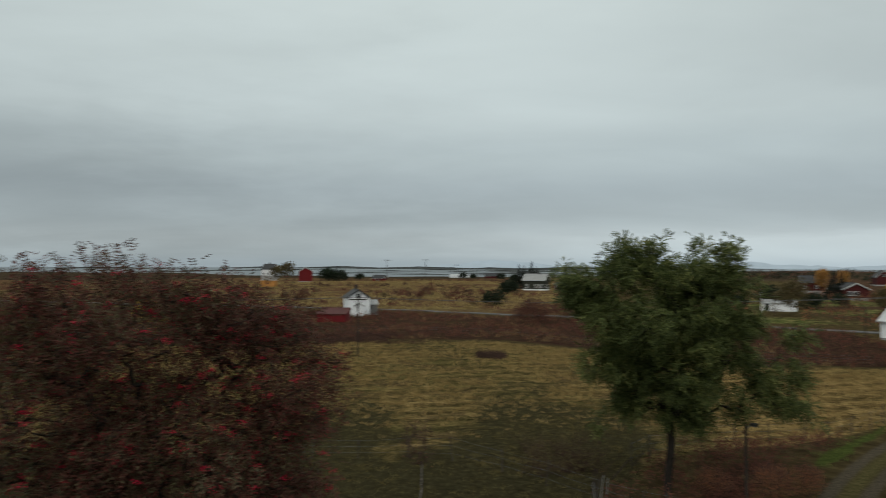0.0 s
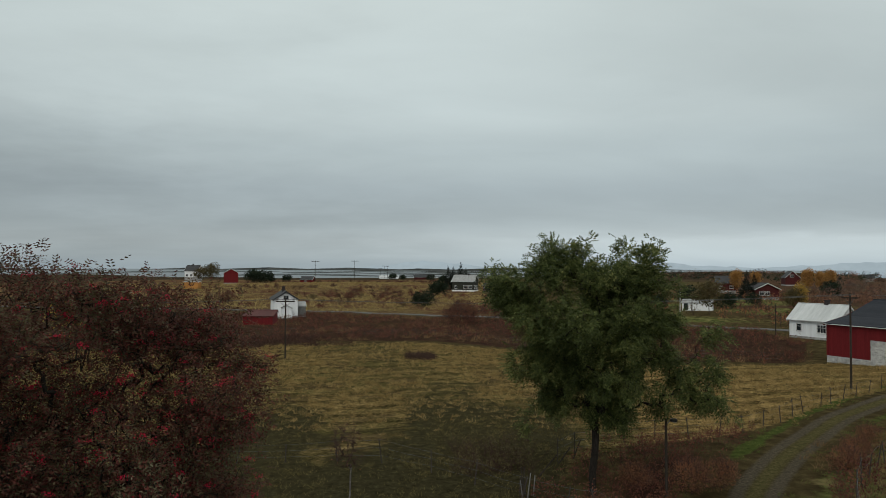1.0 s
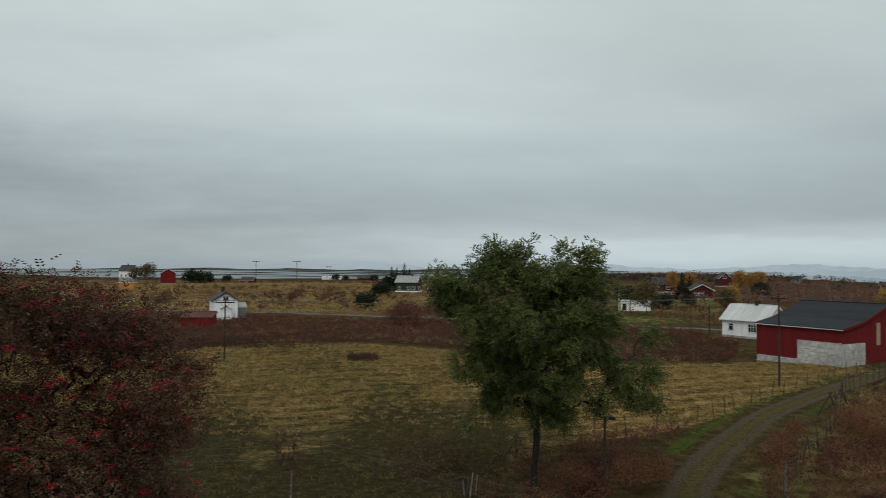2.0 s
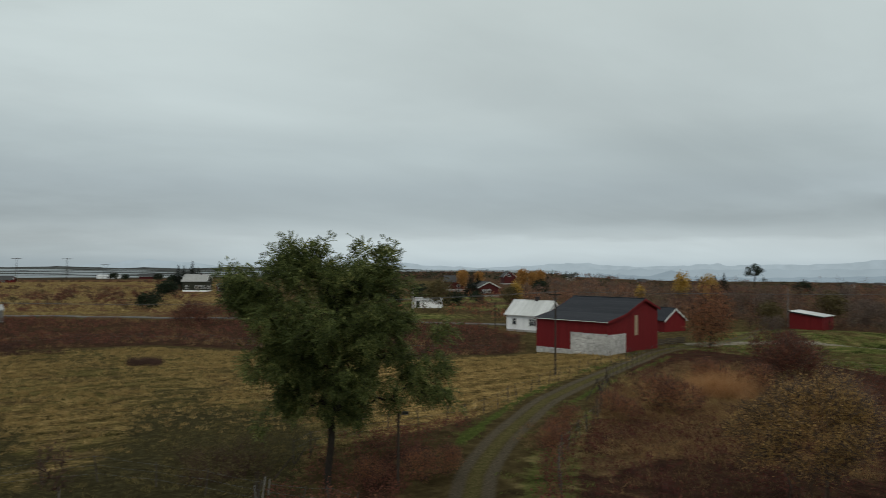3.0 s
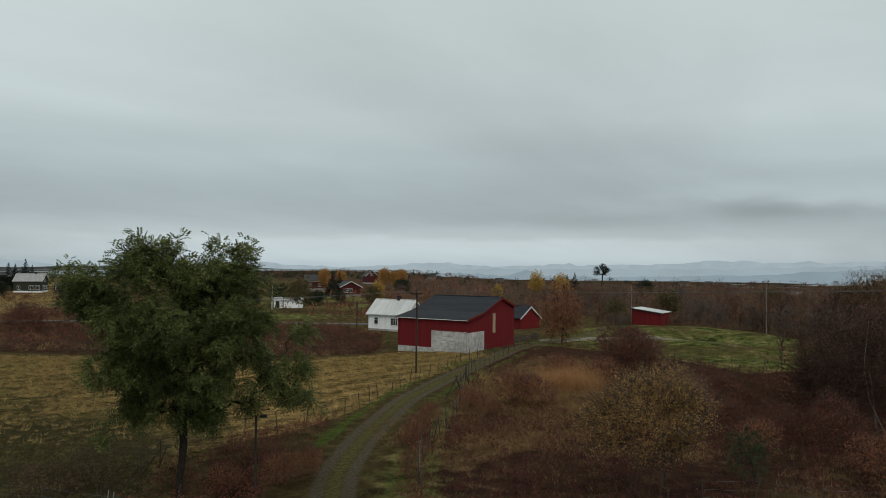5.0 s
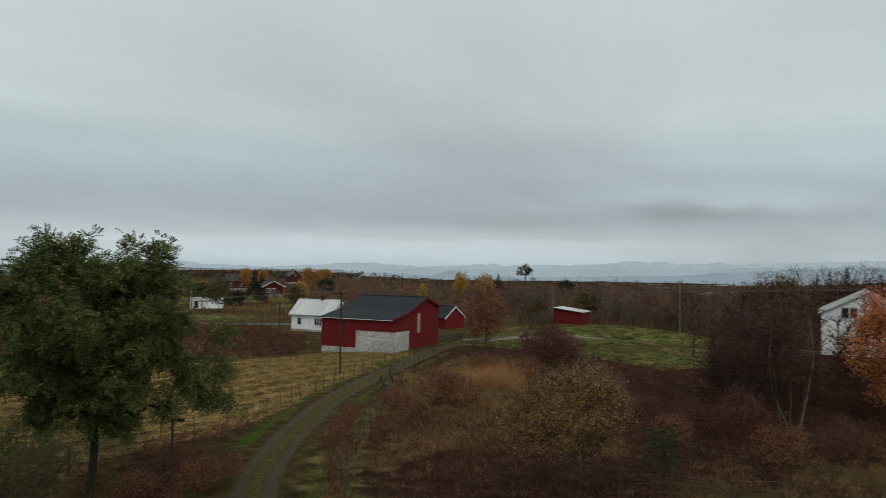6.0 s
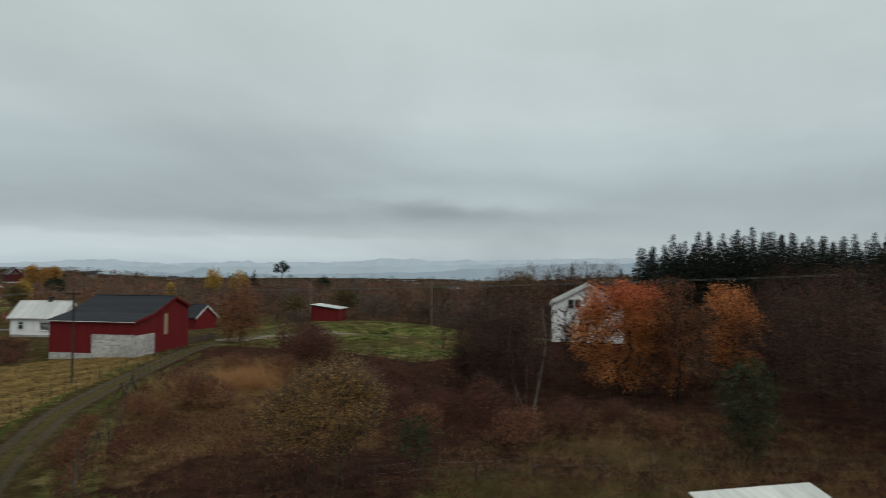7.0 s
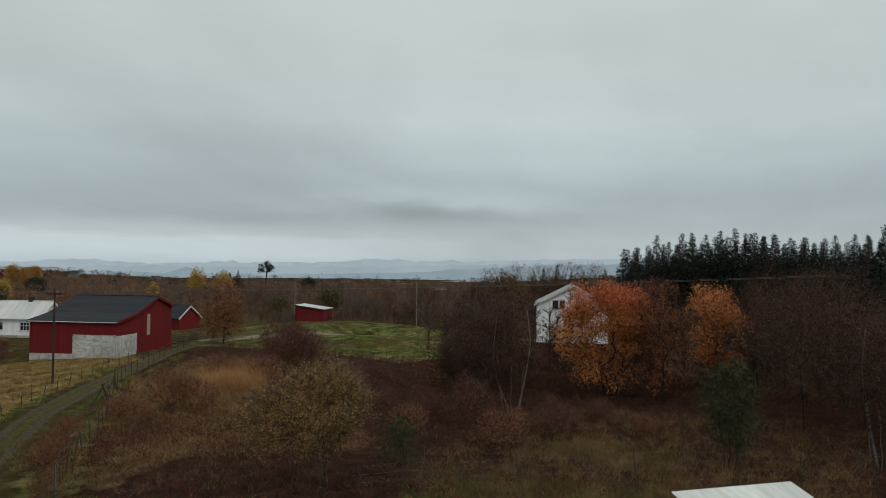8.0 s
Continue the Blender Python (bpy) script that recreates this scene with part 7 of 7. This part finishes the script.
PL, P1, PR = at(-6.69, 76.1), at(35.0, 65.4), at(92.0, 56.0)
PLL = (-70.0, 92.0)
H_L, H1, HR = 6.2, 7.55, 9.0
power_pole(*PL, H_L, "wooden power pole with wide crossarm beyond the field", 1.9, 0)
power_pole(*P1, H1, "tall wooden power pole beside the red barn", 1.2, -58)
power_pole(*PR, HR, "wooden power pole standing in the thicket", 1.7, -85)
power_pole(*PLL, 6.4, "wooden power pole in the rough grass", 1.6, 10)
power_pole(*at(61.17, 118.3), 7.4, "bare wooden pole at the far edge of the pasture", 0, shaft=GREY_WOOD)
power_pole(*at(51.67, 131), 6.4, "bare wooden pole behind the small red shed", 0, shaft=GREY_WOOD)
power_pole(*at(30.3, 113), 4.3, "short wooden pole beside the white house", 0.0)
z1 = on_land(*P1) + H1 - 0.12
zl = on_land(*PL) + H_L - 0.12
zr = on_land(*PR) + HR - 0.12
for k in (-1, 1):
    cable((PL[0] + 0.7 * k, PL[1], zl), (P1[0] + 0.3 * k, P1[1] - 0.4 * k, z1), 0.55, 0.014)
    cable((P1[0] + 0.3 * k, P1[1] - 0.4 * k, z1), (PR[0] + 0.1 * k, PR[1] - 0.75 * k, zr), 0.3, 0.010)
    cable((PLL[0] + 0.6 * k, PLL[1], on_land(*PLL) + 6.25), (PL[0] + 0.7 * k, PL[1], zl), 0.7, 0.014)


def pylon(az, d, tall, span):
    """A far wooden H-frame or T-frame of the coastal line."""
    x, y = at(az, d)
    ob = anchor("far_pole", pose(x, y, on_land(x, y), 0, 0, -az), "far wooden power pole with crossarm near the shore", "pole", "far power poles by the shore")
    bm = bmesh.new()
    if span > 0:
        rod(bm, (0, 0, -0.5), (0, 0, tall), 0.16, 0.13, 6)
    else:
        for sx in (-1.2, 1.2):
            rod(bm, (sx, 0, -0.5), (sx, 0, tall), 0.16, 0.13, 6)
    part("shaft", bm, WOOD, ob)
    bm = bmesh.new()
    w = abs(span) / 2
    box(bm, (-w, -0.1, tall - 0.5), (w, 0.1, tall - 0.25), None, 0.02)
    part("crossarm", bm, WOOD, ob)


for az, d, tall, span in ((-4.45, 430, 12.8, 4.5), (-1.38, 420, 12.9, 4.5), (1.06, 560, 10.8, -5.5), (0.65, 700, 9.5, 4)):
    pylon(az, d, tall, span)

# flagpole and street lamps
fx, fy = at(23.76, 161)
flag = anchor("flagpole", pose(fx, fy, on_land(fx, fy)), "white flagpole on the lawn beside the garage", "flagpole")
bm = bmesh.new()
rod(bm, (0, 0, -0.4), (0, 0, 5.4), 0.1, 0.06, 8)
part("shaft", bm, TRIM_PAINT, flag)
bm = bmesh.new()
bmesh.ops.create_uvsphere(bm, u_segments=8, v_segments=6, radius=0.1, matrix=Matrix.Translation((0, 0, 5.45)))
part("finial", bm, TRIM_PAINT, flag)


def lamp_post(x, y, tall, turn, label, r=0.1, arm=0.55):
    ob = anchor("lamp_post", pose(x, y, on_land(x, y), 0, 0, turn), label, "lamp post", "lamp posts")
    bm = bmesh.new()
    rod(bm, (0, 0, -0.4), (0, 0, tall), r, r * 0.85, 10)
    part("shaft", bm, WOOD, ob)
    bm = bmesh.new()
    rod(bm, (0, 0, tall - 0.25), (arm * 0.6, 0, tall - 0.05), 0.025, 0.025, 6)
    arm_ob = part("bracket", bm, METAL, ob)
    bm = bmesh.new()
    box(bm, (arm * 0.5, -0.13, tall - 0.1), (arm * 0.5 + 0.30, 0.1, tall + 0.02), None, 0.04)
    part("lamp_head", bm, BLACK_METAL, ob, "grey metal street lamp head")
    bm = bmesh.new()
    box(bm, (arm * 0.5 + 0.1, -0.1, tall - 0.13), (arm * 0.5 + 0.26, 0.08, tall - 0.102), None, 0.01)
    part("lens", bm, GREY_WOOD, ob, "milky lamp cover")
    return ob


lamp_post(*at(22.7, 31.3), 3.3, -20, "wooden yard lamp post with grey lamp head under the ash", 0.062, 0.3)
lamp_post(*at(24.6, 160), 4.4, 0, "street lamp beside the white garage", 0.07)
lamp_post(*at(9.1, 215), 5.0, 30, "street lamp by the road bend", 0.08)


def fence(name, line, gap, tall, label, wires=(0.3, 0.6, 0.9), seed=1, lean=6.0, post_r=0.032):
    """Wooden posts with wire strung between them."""
    rnd = random.Random(seed)
    pts = curve_through(line, gap)
    x0, y0 = pts[0]
    ob = anchor(name, Matrix.Identity(4), label, "fence")
    meshes = []
    for v in range(4):
        bm = bmesh.new()
        rod(bm, (0, 0, -0.3), (rnd.uniform(-0.02, 0.02), 0, 1.0), post_r, post_r * 0.8, 7)
        me = bpy.data.meshes.new("post")
        bm.to_mesh(me)
        bm.free()
        me.materials.append(POST_WOOD)
        meshes.append(me)
    tops = []
    for x, y in pts:
        z = on_land(x, y)
        p = new("post", rnd.choice(meshes))
        p.parent = ob
        hh = tall * rnd.uniform(0.85, 1.15)
        p.matrix_basis = pose(x, y, z, rnd.gauss(0, lean), rnd.gauss(0, lean), rnd.uniform(0, 360)) @ Matrix.Diagonal((1, 1, hh, 1))
        tops.append((x, y, z, hh))
    for w in wires:
        a = np.array([(x, y, z + h * w) for x, y, z, h in tops])
        pile = Pile()
        mid_p = (a[:-1] + a[1:]) / 2 - np.array([0, 0, 0.03])
        bars(pile, np.concatenate([a[:-1], mid_p]), np.concatenate([mid_p, a[1:]]), np.full(2 * len(mid_p), 0.004), np.full(2 * len(mid_p), 0.004), 3)
        wire = pile.build("wire", [METAL])
        wire.parent = ob
    return ob


fence("track_fence", [(9, 34.6), (13.6, 38.1), (19.7, 39.6), (25.4, 43.0), (31.0, 47.5), (44.6, 56.1), (51.5, 60.0)], 1.9, 1.1, "old wire fence with thin wooden posts along the track", seed=3)
fence("slope_fence", [(17.5, 24.5), (19.9, 28.1), (23.8, 32.2), (29.1, 36.9), (35.5, 44.3), (41.5, 50.5), (52, 58), (62, 64)], 1.7, 1.3, "leaning wire fence with dark posts below the track", seed=4, lean=4.0, post_r=0.034)
fence("near_fence", [(-24, 36), (-12, 35), (-6.5, 36.0), (0.5, 35.0), (4.5, 31.5), (7.5, 27.5), (9.0, 26.0)], 2.0, 1.1, "broken old fence of leaning posts at the edge of the field", seed=5, lean=12)
fence("pasture_fence", [(66, 60), (62.5, 47), (63.0, 38), (70, 29), (84, 27)], 2.4, 1.1, "wire fence along the lower edge of the pasture", seed=6)
fence("field_fence", [(-50, 96), (-22, 99), (-8, 100.5), (6, 97), (20, 82), (33, 72), (44, 74)], 3.2, 1.05, "row of thin posts between the field and the brush", seed=8)
fence("garden_fence", [(26, 17), (28.9, 13.6), (32.5, 9), (36.8, 2.8), (39, -4)], 2.2, 1.15, "wire fence with wooden posts before the thicket", seed=9)

# a tripod brace on the fence and a bundle of stakes
for (bx, by), n in (((33.2, 42.2), 3), ((36.0, 44.6), 2)):
    br = anchor("fence_brace", pose(bx, by, on_land(bx, by)), "leaning wooden props bracing the fence corner", "brace", "fence braces")
    for i in range(n):
        bm = bmesh.new()
        a = i * 2.3 + 0.4
        rod(bm, (0.85 * math.cos(a), 0.85 * math.sin(a), -0.1), (-0.1 * math.cos(a), -0.1 * math.sin(a), 1.6), 0.04, 0.035, 6)
        part("prop", bm, WOOD, br)
sx0, sy0 = at(12.2, 30.5)
bundle = anchor("stake_bundle", pose(sx0, sy0, on_land(sx0, sy0)), "bundle of pale old fence stakes standing in weeds", "stakes")
rnd2 = random.Random(4)
for i in range(8):
    bm = bmesh.new()
    x1, y1 = rnd2.uniform(-0.35, 0.35), rnd2.uniform(-0.2, 0.2)
    rod(bm, (x1, y1, -0.2), (x1 + rnd2.uniform(-0.35, 0.2), y1 + rnd2.uniform(-0.1, 0.1), rnd2.uniform(0.7, 1.25)), 0.026, 0.022, 6)
    part("stake", bm, WOOD if i % 3 else GREY_WOOD, bundle)
# loose poles lean in the weeds beside the ash
for (bx, by), (az, top) in (((7.65, 32.62), (14.52, 0.98)), ((8.99, 34.38), (15.55, 0.8)), ((9.91, 35.06), (16.35, 0.96))):
    pole_ob = anchor("leaning_pole", pose(bx, by, on_land(bx, by)), "thin grey wooden pole leaning in dry weeds", "pole", "loose poles by the ash")
    tx, ty = at(az, math.hypot(bx, by))
    bm = bmesh.new()
    rod(bm, (-0.2 * (tx - bx), -0.2 * (ty - by), -0.2), (tx - bx, ty - by, top), 0.035, 0.03, 7)
    part("shaft", bm, WOOD, pole_ob)
